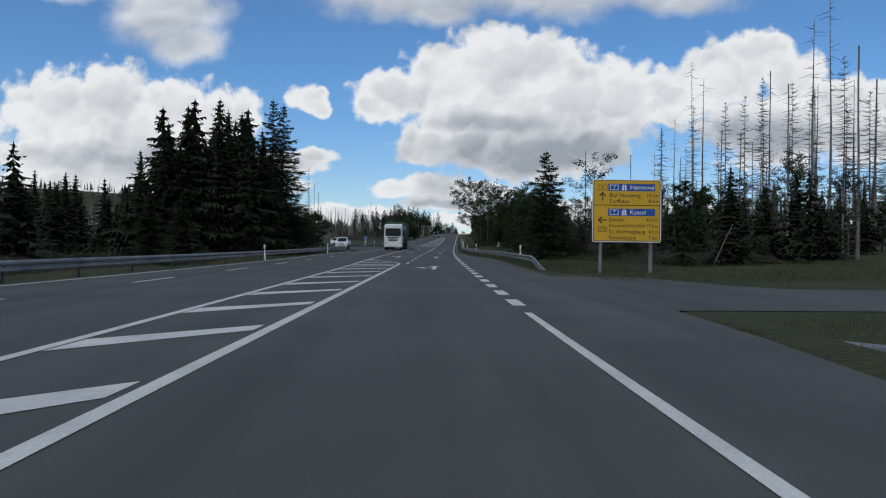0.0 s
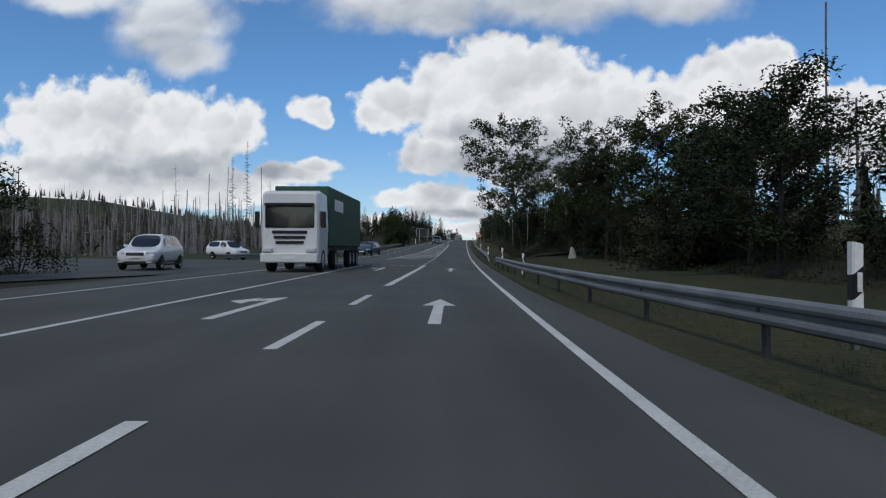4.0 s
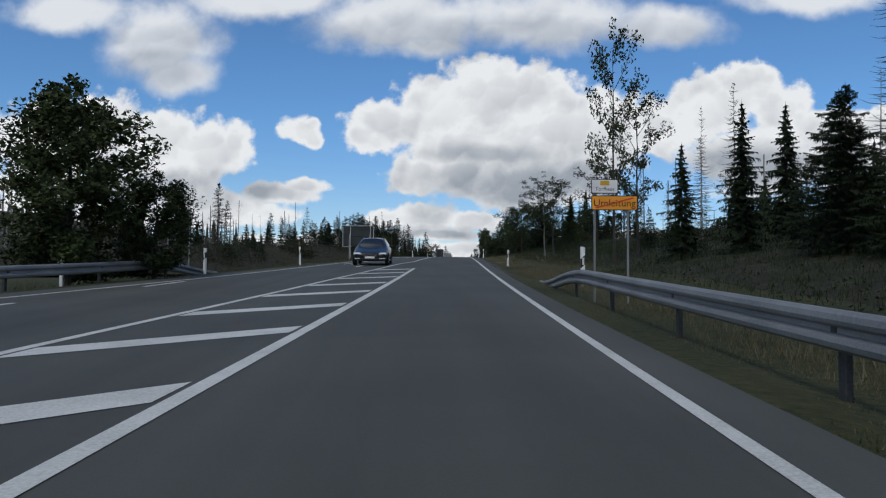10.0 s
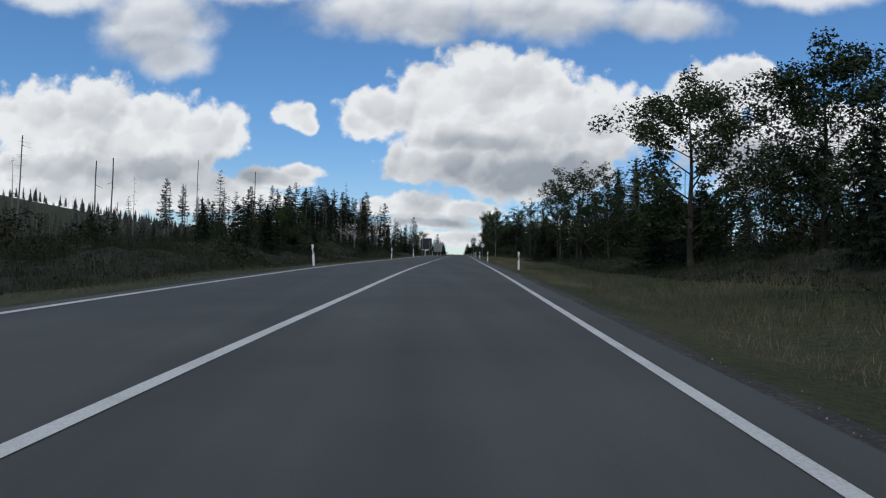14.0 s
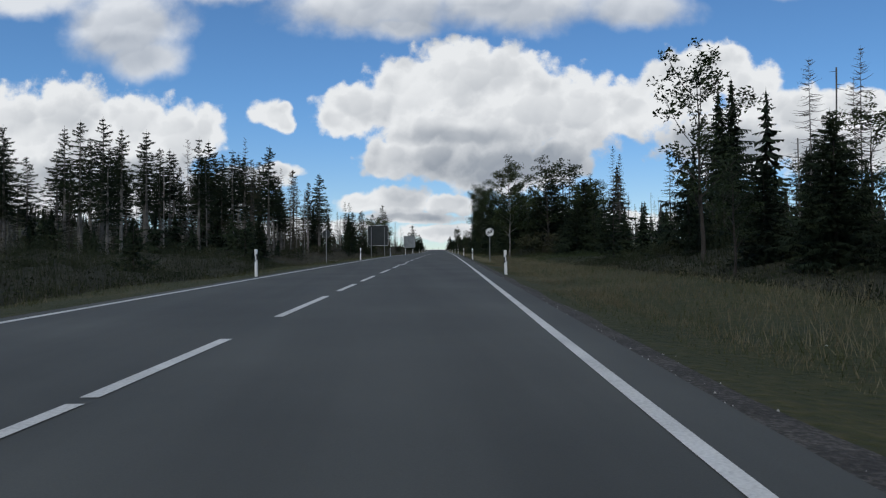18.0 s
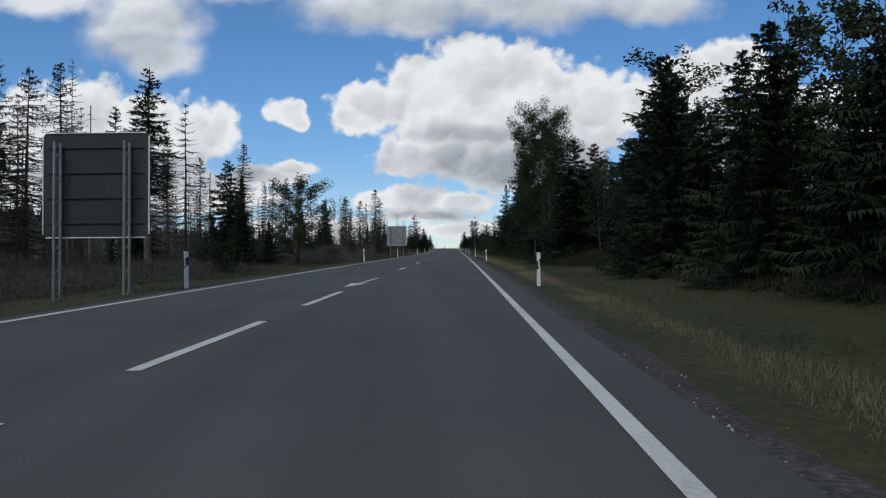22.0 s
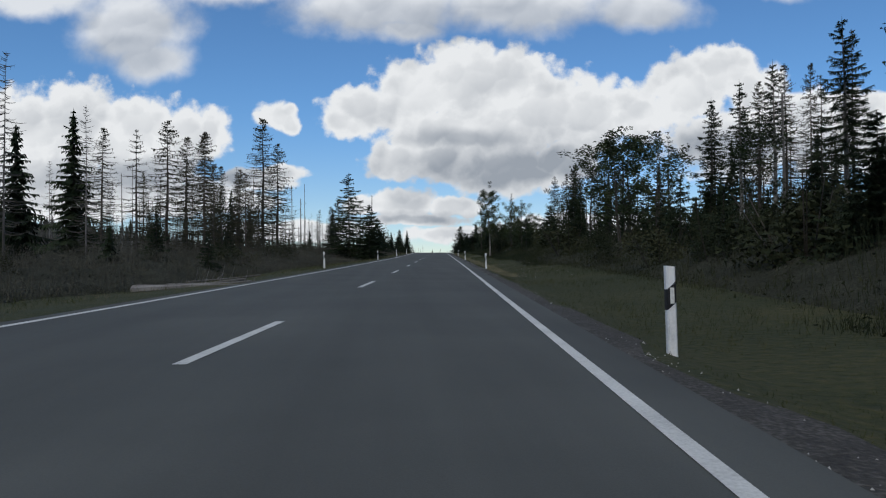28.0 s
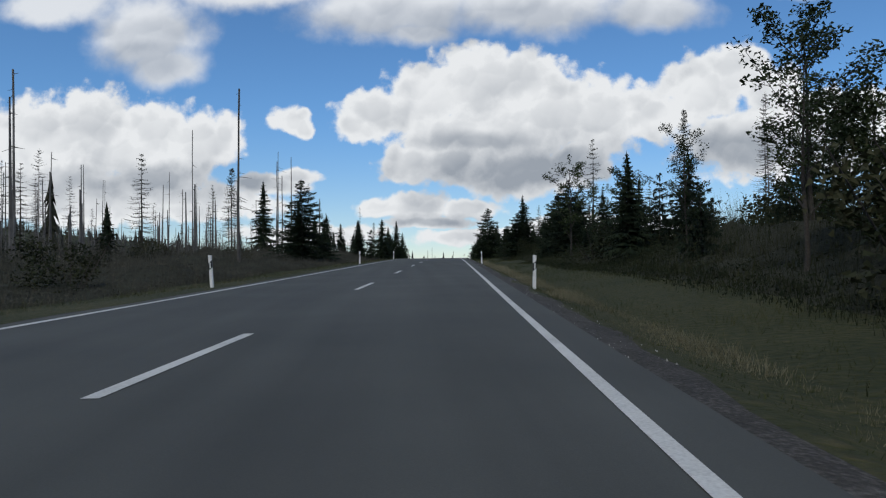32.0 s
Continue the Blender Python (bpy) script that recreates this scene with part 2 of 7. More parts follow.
def streaks(m, strength):
    """Long faint wheel tracks and patches that follow the road."""
    t = m.node_tree
    b = t.nodes["Principled BSDF"]
    geo, sc = t.nodes.new("ShaderNodeNewGeometry"), t.nodes.new("ShaderNodeVectorMath")
    sc.operation = "MULTIPLY"
    sc.inputs[1].default_value = (1.1, 0.035, 0.0)
    n = t.nodes.new("ShaderNodeTexNoise")
    n.inputs["Scale"].default_value, n.inputs["Detail"].default_value = 1.0, 4.0
    r = t.nodes.new("ShaderNodeMapRange")
    r.inputs[1].default_value, r.inputs[2].default_value, r.inputs[3].default_value, r.inputs[4].default_value = 0.3, 0.7, 1 - strength, 1 + strength
    mul = t.nodes.new("ShaderNodeVectorMath")
    mul.operation = "SCALE"
    old = b.inputs["Base Color"].links[0].from_socket
    t.links.new(geo.outputs["Position"], sc.inputs[0])
    t.links.new(sc.outputs[0], n.inputs["Vector"])
    t.links.new(n.outputs[0], r.inputs[0])
    t.links.new(old, mul.inputs[0])
    t.links.new(r.outputs[0], mul.inputs["Scale"])
    t.links.new(mul.outputs[0], b.inputs["Base Color"])


streaks(ASPHALT, 0.16)
PAINT = material("road_paint", [(0.36, 0.365, 0.34), (0.54, 0.545, 0.51), (0.66, 0.665, 0.625)], 1.5, 45.0, 0.7, bump=0.4, depth_m=0.004, grain_mix=0.55)
GRAVEL = material("gravel", [(0.022, 0.021, 0.018), (0.048, 0.045, 0.039), (0.125, 0.118, 0.104)], 2.0, 26.0, 0.95, bump=1.0, depth_m=0.03, grain_mix=0.7)
GROUND = material("meadow", [(0.012, 0.019, 0.005), (0.026, 0.032, 0.009), (0.045, 0.046, 0.015), (0.078, 0.069, 0.028)], 0.2, 7.0, 0.95, bump=1.0, depth_m=0.08, grain_mix=0.55)
GRASS = material("grass", [(0.016, 0.026, 0.006), (0.032, 0.043, 0.012), (0.055, 0.058, 0.019), (0.09, 0.082, 0.035)], 0.35, 7.0, 0.9, bump=0.0, grain_mix=0.5)
STRAW = material("dry_grass", [(0.07, 0.062, 0.033), (0.125, 0.111, 0.066), (0.2, 0.18, 0.115)], 0.5, 9.0, 0.9, bump=0.0, grain_mix=0.5)
PALESTRAW = material("pale_straw", [(0.09, 0.082, 0.045), (0.16, 0.147, 0.09), (0.26, 0.24, 0.16)], 0.5, 9.0, 0.9, bump=0.0, grain_mix=0.5)
# close heart of the thickets: shade between the stems put into the colour
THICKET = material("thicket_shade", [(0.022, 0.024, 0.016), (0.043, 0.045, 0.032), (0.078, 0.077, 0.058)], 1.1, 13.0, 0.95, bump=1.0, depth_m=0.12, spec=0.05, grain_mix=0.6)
BRUSH = material("brush", [(0.032, 0.033, 0.025), (0.064, 0.063, 0.050), (0.12, 0.112, 0.093)], 0.25, 5.0, 0.9, bump=0.0, spec=0.1, grain_mix=0.5)
PETAL = material("petals", [(0.5, 0.5, 0.46), (0.72, 0.72, 0.68)], 3.0, 30.0, 0.7, bump=0.0)
LEGSTEEL = material("bare_galvanising", [(0.26, 0.26, 0.25), (0.36, 0.36, 0.345), (0.45, 0.45, 0.43)], 0.9, 26.0, 0.7, 0.2, bump=0.08, depth_m=0.002)
STEEL = material("galvanised_steel", [(0.15, 0.155, 0.158), (0.22, 0.226, 0.228), (0.3, 0.305, 0.305)], 0.8, 30.0, 0.6, 0.4, bump=0.08, depth_m=0.002)
DULLSTEEL = material("dull_steel", [(0.03, 0.031, 0.031), (0.055, 0.056, 0.055), (0.09, 0.09, 0.088)], 1.5, 30.0, 0.7, 0.3, bump=0.1, depth_m=0.002)
WHITE = material("white_plastic", [(0.55, 0.55, 0.53), (0.75, 0.75, 0.73), (0.82, 0.82, 0.8)], 4.0, 40.0, 0.5, bump=0.05, depth_m=0.002, vary=0.1)
BLACK = material("black_plastic", [(0.012, 0.012, 0.013), (0.02, 0.02, 0.021)], 5.0, 50.0, 0.5, bump=0.05, depth_m=0.002)
REFLECTOR = material("reflector", [(0.5, 0.5, 0.48), (0.75, 0.75, 0.7)], 30.0, 90.0, 0.25, bump=0.1, depth_m=0.002)
BARK = material("bark", [(0.018, 0.016, 0.014), (0.042, 0.037, 0.031), (0.078, 0.069, 0.059)], 2.0, 22.0, 0.95, bump=0.9, depth_m=0.03, vary=0.15)
DEADWOOD = material("dead_wood", [(0.055, 0.052, 0.049), (0.11, 0.105, 0.098), (0.21, 0.2, 0.19)], 0.9, 18.0, 0.9, bump=0.6, depth_m=0.02, vary=0.25)
PALEWOOD = material("weathered_trunks", [(0.10, 0.098, 0.094), (0.18, 0.175, 0.168), (0.3, 0.29, 0.28)], 0.9, 18.0, 0.9, bump=0.0)
DEADTWIG = material("dead_twigs", [(0.05, 0.046, 0.042), (0.10, 0.093, 0.085)], 1.5, 20.0, 0.95, bump=0.0, vary=0.2)
PALEBARK = material("pale_bark", [(0.05, 0.047, 0.042), (0.11, 0.104, 0.095), (0.2, 0.19, 0.175)], 1.5, 20.0, 0.95, bump=0.7, depth_m=0.02, vary=0.2)
BIRCHBARK = material("birch_bark", [(0.04, 0.036, 0.03), (0.16, 0.15, 0.14), (0.42, 0.4, 0.37)], 4.0, 20.0, 0.8, bump=0.3, depth_m=0.01)
NEEDLE = material("spruce_needles", [(0.008, 0.014, 0.009), (0.016, 0.025, 0.013), (0.030, 0.042, 0.019)], 0.8, 9.0, 0.8, bump=0.0, vary=0.2, spec=0.12)
DRYNEEDLE = material("thin_needles", [(0.018, 0.021, 0.013), (0.036, 0.037, 0.024), (0.065, 0.059, 0.042)], 0.8, 9.0, 0.9, bump=0.0, vary=0.2, spec=0.1)
LEAF = material("leaves", [(0.012, 0.021, 0.008), (0.024, 0.037, 0.012), (0.05, 0.066, 0.022)], 0.9, 8.0, 0.7, bump=0.0, vary=0.2, spec=0.2)
SHRUB = material("shrub_leaves", [(0.013, 0.019, 0.009), (0.025, 0.031, 0.014), (0.052, 0.053, 0.027)], 0.6, 6.0, 0.85, bump=0.0, vary=0.3, spec=0.15)
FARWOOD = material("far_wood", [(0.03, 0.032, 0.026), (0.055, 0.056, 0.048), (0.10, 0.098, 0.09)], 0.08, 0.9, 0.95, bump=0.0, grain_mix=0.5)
YELLOW = material("sign_yellow", [(0.52, 0.3, 0.018), (0.6, 0.36, 0.025)], 3.0, 30.0, 0.45, bump=0.03, depth_m=0.002)
ORANGE = material("sign_orange", [(0.72, 0.26, 0.02), (0.8, 0.33, 0.03)], 3.0, 30.0, 0.5, bump=0.03, depth_m=0.002)
BLUE = material("sign_blue", [(0.01, 0.06, 0.27), (0.015, 0.08, 0.33)], 3.0, 30.0, 0.45, bump=0.03, depth_m=0.002)
INK = material("sign_black", [(0.008, 0.008, 0.008), (0.014, 0.014, 0.014)], 6.0, 40.0, 0.5, bump=0.0)
SIGNWHITE = material("sign_white", [(0.62, 0.62, 0.61), (0.78, 0.78, 0.77)], 3.0, 30.0, 0.45, bump=0.03, depth_m=0.002)
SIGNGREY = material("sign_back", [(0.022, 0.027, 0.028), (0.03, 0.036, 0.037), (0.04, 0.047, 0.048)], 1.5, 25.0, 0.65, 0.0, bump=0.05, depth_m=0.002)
SIGNPALE = material("pale_sign_back", [(0.17, 0.19, 0.19), (0.23, 0.25, 0.25), (0.29, 0.31, 0.31)], 1.5, 25.0, 0.6, 0.2, bump=0.05, depth_m=0.002)
STONE = material("stone", [(0.18, 0.17, 0.155), (0.34, 0.33, 0.30), (0.46, 0.45, 0.42)], 3.0, 16.0, 0.9, bump=0.6, depth_m=0.03)

# ---- mesh helpers ----


def mesh(name, verts, faces, mats, index=None, smooth=False):
    me = bpy.data.meshes.new(name)
    me.from_pydata([tuple(v) for v in verts], [], [tuple(f) for f in faces])
    for m in mats if isinstance(mats, (list, tuple)) else [mats]:
        me.materials.append(m)
    if index is not None:
        me.polygons.foreach_set("material_index", np.asarray(index, dtype=np.int32))
    if smooth:
        me.polygons.foreach_set("use_smooth", np.ones(len(me.polygons), dtype=bool))
    me.update()
    return me


def part(name, me, parent, label="", m=None):
    ob = new(name, me)
    ob.parent = parent
    if m is not None:
        ob.matrix_basis = m
    return tagged(ob, label) if label else ob


def boxes(name, items, mat, bevel=0.0):
    """One mesh out of boxes given as (centre, size)."""
    bm = bmesh.new()
    for c, d in items:
        bmesh.ops.create_cube(bm, size=1.0, matrix=Matrix.Translation(c) @ Matrix.Diagonal((*d, 1)))
    if bevel:
        bmesh.ops.bevel(bm, geom=bm.edges[:], offset=bevel, segments=1, affect="EDGES", clamp_overlap=True)
    me = bpy.data.meshes.new(name)
    bm.to_mesh(me)
    bm.free()
    me.materials.append(mat)
    return me


def tube(rings, sides=8, cap=True):
    """Verts and faces of a tube through rings of (centre, radius)."""
    v, f = [], []
    for c, r in rings:
        for k in range(sides):
            a = 2 * math.pi * k / sides
            v.append((c[0] + r * math.cos(a), c[1] + r * math.sin(a), c[2]))
    for i in range(len(rings) - 1):
        for k in range(sides):
            a, b = i * sides + k, i * sides + (k + 1) % sides
            f.append((a, b, b + sides, a + sides))
    if cap:
        f.append(tuple(range((len(rings) - 1) * sides, len(rings) * sides)))
    return v, f


def stick(a, b, ra, rb, sides=4):
    """Verts and faces of a thin tapered stick from a to b."""
    a, b = Vector(a), Vector(b)
    q = (b - a).to_track_quat("Z", "Y")
    v, f = [], []
    for c, r in ((a, ra), (b, rb)):
        for k in range(sides):
            g = 2 * math.pi * k / sides
            v.append(c + q @ Vector((r * math.cos(g), r * math.sin(g), 0)))
    for k in range(sides):
        n = (k + 1) % sides
        f.append((k, n, n + sides, k + sides))
    return v, f


def gather(pieces):
    v, f = [], []
    for pv, pf in pieces:
        o = len(v)
        v.extend(pv)
        f.extend(tuple(i + o for i in q) for q in pf)
    return v, f


def smooth_step(a, b, x):
    t = min(max((x - a) / (b - a), 0.0), 1.0)
    return t * t * (3 - 2 * t)


# ---- the lie of the land ----


def right_edge(s):
    """Edge of the asphalt on the right."""
    return float(np.interp(s, [20, 33, 38, 80, 86, 92, 95.3, 103, 115, 125, 190, 215], [1.0, 2.04, 2.57, 2.8, 2.65, 1.9, 1.47, 0.9, 0.66, 0.68, 0.7, 0.5]))


def left_edge(s):
    e = -11.7 - 0.6 * smooth_step(60, 110, s) * (1 - smooth_step(150, 185, s))
    return e + 4.05 * smooth_step(205, 262, s)


def centre_line(s):
    """The line between the two directions of traffic."""
    return float(np.interp(s, [0, 34, 58, 72, 87, 130, 160, 176, 186, 212, 227, 236, 245, 250, 262, 275, 292], [-5.0, -5.2, -5.6, -5.95, -6.2, -6.7, -7.0, -6.75, -6.25, -5.75, -5.35, -4.95, -4.55, -4.06, -3.93, -3.76, -3.62]))


def bank(s, u):
    """Height of the ground over the road, beside it."""
    r, l = right_edge(s), left_edge(s)
    n = noise.noise(Vector((s * 0.09, u * 0.09, 0))) * 0.25 + noise.noise(Vector((s * 0.5, u * 0.5, 3))) * 0.05
    if u > r - 0.02:
        d = u - r
        rise = 0.035 + 0.095 * smooth_step(185, 215, s) * (1 - smooth_step(285, 320, s)) + 0.06 * smooth_step(545, 580, s) * (1 - smooth_step(660, 720, s)) + 0.05 * smooth_step(140, 165, s) * (1 - smooth_step(180, 200, s))
        z = -0.04 - (0.1 + 0.14 * smooth_step(530, 555, s)) * smooth_step(0.3, 1.3, d) + rise * max(0.0, min(d, 30.0) - 1.8) + 0.03 * max(0.0, min(d, 80.0) - 30)
        flat = smooth_step(55, 64, s)
        low = -0.025 + 0.03 * max(0.0, min(d, 40.0) - 12)
        return z + n * smooth_step(1.5, 5, d) if flat >= 1 else low + (z + n * smooth_step(1.5, 5, d) - low) * flat
    if u < l + 0.02:
        d = l - u
        z = -0.04 - 0.25 * smooth_step(0.4, 4, d) - 0.012 * max(0.0, min(d, 60.0) - 4) + 34 * smooth_step(140, 560, d) * (0.3 + 0.5 * smooth_step(300, 700, s)) * (1 - smooth_step(550, 850, s)) + 48 * smooth_step(100, 430, d) * smooth_step(550, 850, s)
        flat = smooth_step(168, 182, s) + 1 - smooth_step(104, 114, s)
        return z + n * smooth_step(1.5, 5, d) if flat >= 1 else (-0.06 + (z + n + 0.06) * flat if d > 0.5 else -0.05)
    return -0.14


def ground_at(s, u, dz=0.0):
    return at(s, u, bank(s, u) + dz)


def spread(lo, hi, near_lo, near_hi, step, grow):
    v = list(np.arange(near_lo, near_hi + 1e-6, step))
    w = step
    while v[-1] < hi:
        w *= grow
        v.append(min(v[-1] + w, hi))
    w = step
    while v[0] > lo:
        w *= grow
        v.insert(0, max(v[0] - w, lo))
    return v


us = spread(-2600, 2600, -17, 9, 0.45, 1.22)
ss = spread(-1500, 3600, -20, 790, 3.0, 1.25)
gv = [ground_at(s, u) for s in ss for u in us]
gf = [(i * len(us) + j, i * len(us) + j + 1, (i + 1) * len(us) + j + 1, (i + 1) * len(us) + j) for i in range(len(ss) - 1) for j in range(len(us) - 1)]
ground = tagged(new("ground", mesh("ground", gv, gf, GROUND, smooth=True)), "rough meadow and heath with dry grass beside the road", "ground", kind="structure")


def ribbon(name, stations, left, right, mat, lift=0.0, cross=1, skirt=0.0):
    """A strip along the road between two offsets that may change with the station."""
    v, f, n = [], [], cross + 1
    cols = n + (2 if skirt else 0)
    for s in stations:
        l, r = left(s) if callable(left) else left, right(s) if callable(right) else right
        row = [at(s, l + (r - l) * k / cross, lift) for k in range(n)]
        if skirt:
            row = [at(s, l, lift - skirt)] + row + [at(s, r, lift - skirt)]
        v.extend(row)
    for i in range(len(stations) - 1):
        for k in range(cols - 1):
            a = i * cols + k
            f.append((a, a + 1, a + 1 + cols, a + cols))
    return mesh(name, v, f, mat)


road = tagged(new("road", ribbon("road", list(np.arange(-60, 1000, 4.0)), left_edge, right_edge, ASPHALT, 0.0, 6, 0.2)), "grey asphalt trunk road with worn white markings", "road", kind="structure")


def side_road(name, path, width, lift, label):
    """A joining road along plan points (s, u)."""
    v, f = [], []
    for i, (s, u) in enumerate(path):
        a, b = path[max(i - 1, 0)], path[min(i + 1, len(path) - 1)]
        d = Vector((b[0] - a[0], b[1] - a[1])).normalized()
        w = width(i) if callable(width) else width
        for k in (-1, -0.5, 0, 0.5, 1):
            v.append(at(s - d.y * w / 2 * k, u + d.x * w / 2 * k, lift))
    for i in range(len(path) - 1):
        for k in range(4):
            a = i * 5 + k
            f.append((a, a + 5, a + 6, a + 1))
    return tagged(new(name, mesh(name, v, f, ASPHALT)), label, "road", kind="structure")


side_road("side_road_right", [(47, -2), (46.4, 2.8), (44.1, 5), (43.7, 8), (44, 12), (45, 20), (46, 35), (47, 60), (48, 90)], lambda i: (16, 15.8, 9.4, 6.8, 6.2, 5.5, 5.5, 5.5, 5.5)[i], -0.012, "asphalt side road that leaves to the right")
side_road("side_road_left", [(139, -8), (141, -14), (145, -22), (152, -34), (162, -50), (175, -70), (195, -100)], lambda i: (44, 36, 22, 12, 9, 8, 8)[i], -0.012, "asphalt side road that leaves the junction")

# gravel shoulders with an uneven outer edge


def shoulder(name, a, b, side):
    st = list(np.arange(a, b, 1.5))
    edge = right_edge if side > 0 else left_edge
    v, f = [], []
    for s in st:
        w = 0.5 + 0.3 * noise.noise(Vector((s * 0.35, side * 5, 0)))
        for k, dz in ((-0.05, -0.02), (w * 0.5, -0.035), (w, -0.07), (w + 0.45, -0.3)):
            v.append(at(s, edge(s) + side * k, dz))
    for i in range(len(st) - 1):
        for k in range(3):
            q = i * 4 + k
            f.append((q, q + 1, q + 5, q + 4) if side > 0 else (q, q + 4, q + 5, q + 1))
    return tagged(new(name, mesh(name, v, f, GRAVEL)), "strip of grey gravel along the asphalt edge", "gravel shoulder", kind="structure")


shoulder("shoulder_right", 232, 900, 1)
shoulder("shoulder_left", 182, 900, -1)
shoulder("shoulder_left_2", -50, 106, -1)

# ---- road markings, each a thin piece on the road ----


def marking(name, stations, off, width, label=""):
    fn = off if callable(off) else (lambda s: off)
    me = ribbon(name, stations, lambda s: fn(s) - width / 2, lambda s: fn(s) + width / 2, PAINT, 0.006)
    return part(name, me, road, label)


def run(a, b, step=3.0):
    n = max(2, int((b - a) / step) + 1)
    return list(np.linspace(a, b, n))


marking("edge_line", run(-40, 39.0), -0.01, 0.118, "solid white edge line")
marking("edge_line", run(97.5, 900), -0.01, 0.118, "solid white edge line")
for s0 in (40.4, 43.3, 46.2, 49.05, 52.0, 54.8, 57.55, 60.4, 63.35, 66.31, 69.2, 72.0, 74.7, 77.1, 79.3, 81.54, 84.54, 87.29, 90.04, 93.04, 95.9):
    marking("wide_dash", run(s0, s0 + (1.5 if s0 not in (77.1, 79.3) else 1.3), 1), 0.02, 0.24)
marking("far_edge_line", run(-40, 112), lambda s: left_edge(s) + 0.35, 0.14, "solid white edge line")
marking("far_edge_line", run(250, 900), lambda s: float(np.interp(s, [250, 262, 276], [-7.62, -7.3, -7.26])), 0.14, "solid white edge line")
marking("far_edge_line", run(180, 250), lambda s: left_edge(s) + 0.35 if s < 205 else float(np.interp(s, [205, 218, 250], [-11.3, -10.2, -7.62])), 0.12, "solid white edge line")
marking("centre_line", run(-40, 140.8), centre_line, 0.135, "solid white line between the directions")
marking("centre_line", run(157, 331.5), centre_line, 0.135, "solid white line between the directions")
# the hatched islands: borders, then slanting bars
marking("island_border", run(-40, 66, 2), -3.46, 0.15)
marking("island_border", run(66, 78.5, 0.7), lambda s: -3.46 - 2.54 * smooth_step(66, 78.5, s) ** 1.4, 0.15)
marking("island_border", run(170, 237.5, 2), lambda s: -3.37, 0.15)
marking("island_border", run(159.5, 170, 1), lambda s: -5.6 + 2.23 * smooth_step(157.5, 171.5, s), 0.15)
for i in range(-9, 8):
    s0 = 34.75 + 3.95 * i
    if s0 < 64:
        pts = [at(s0 - 0.4 - (0.0 if s0 < 60 else 0), centre_line(s0) + 0.1, 0.006), at(s0 + 1.5, -3.62, 0.006), at(s0 + 2.1, -3.62, 0.006), at(s0 + 0.5, centre_line(s0) + 0.1, 0.006)]
        part("island_bar", mesh("island_bar", pts, [(0, 1, 2, 3)], PAINT), road)
for s0 in (65, 69, 72.5):
    inner = -3.55 - 2.45 * smooth_step(66, 78.5, s0 + 1.5) ** 1.4
    pts = [at(s0, centre_line(s0) + 0.1, 0.006), at(s0 + 1.2, inner - 0.1, 0.006), at(s0 + 1.8, inner - 0.1, 0.006), at(s0 + 0.8, centre_line(s0) + 0.1, 0.006)]
    part("island_bar", mesh("island_bar", pts, [(0, 1, 2, 3)], PAINT), road)
for i in range(-2, 17):
    s1 = 172.8 + 3.92 * i
    s1 += 0.9 * smooth_step(205, 230, s1)
    inner = -3.5 if s1 > 169 else -5.6 + 2.18 * smooth_step(157.5, 171.5, s1) - 0.1
    c = centre_line(s1 - 1.5) + 0.1
    if c < inner - 0.4:
        far = (inner - c) * 1.05
        s0 = s1 - far - 0.3
        pts = [at(s0, c, 0.006), at(s0 + far, inner, 0.006), at(s0 + far + 0.75, inner, 0.006), at(s0 + 0.75, c, 0.006)]
        part("island_bar", mesh("island_bar", pts, [(0, 1, 2, 3)], PAINT), road)
# turning lane: dashed, then solid, then the waiting line across
for k in range(8):
    marking("lane_dash", run(67.9 + 6.0 * k, 70.8 + 6.0 * k, 1.5), -3.08, 0.14)
marking("lane_line", run(117, 140.4), -3.08, 0.2, "solid white lane line")
for k in range(7):
    u0 = -6.75 + 0.55 * k
    me = ribbon("waiting_dash", [140.4, 140.75], u0, u0 + 0.34, PAINT, 0.006)
    part("waiting_dash", me, road)
for s0, s1 in ((143.2, 145.4), (149.2, 151.8), (155.2, 158.2), (161.2, 163.7)):
    marking("lane_dash", run(s0, s1, 1.5), -3.2, 0.13)
# dashes that part the lane on the far side
for k in range(9):
    marking("far_dash", run(10.5 + 9.0 * k, 13.6 + 9.0 * k, 1.5) if k < 8 else run(84.5, 87.5, 1.5), lambda s: float(np.interp(s, [0, 40, 76, 100], [-8.7, -9.1, -9.75, -9.8])), 0.14)
marking("far_lane_line", run(98, 141), lambda s: float(np.interp(s, [98, 105, 141], [-9.85, -9.95, -10.3])), 0.14)
for k in range(6):
    marking("far_dash", run(143.6 + 3.4 * k, 145.0 + 3.4 * k, 1), -10.3, 0.14)
marking("far_lane_line", run(163, 177), lambda s: float(np.interp(s, [163, 177], [-10.6, -9.6])), 0.14)
for k in range(6):
    marking("far_dash", run(180.5 + 8.2 * k, 183.2 + 8.2 * k, 1.5), -9.3, 0.14)
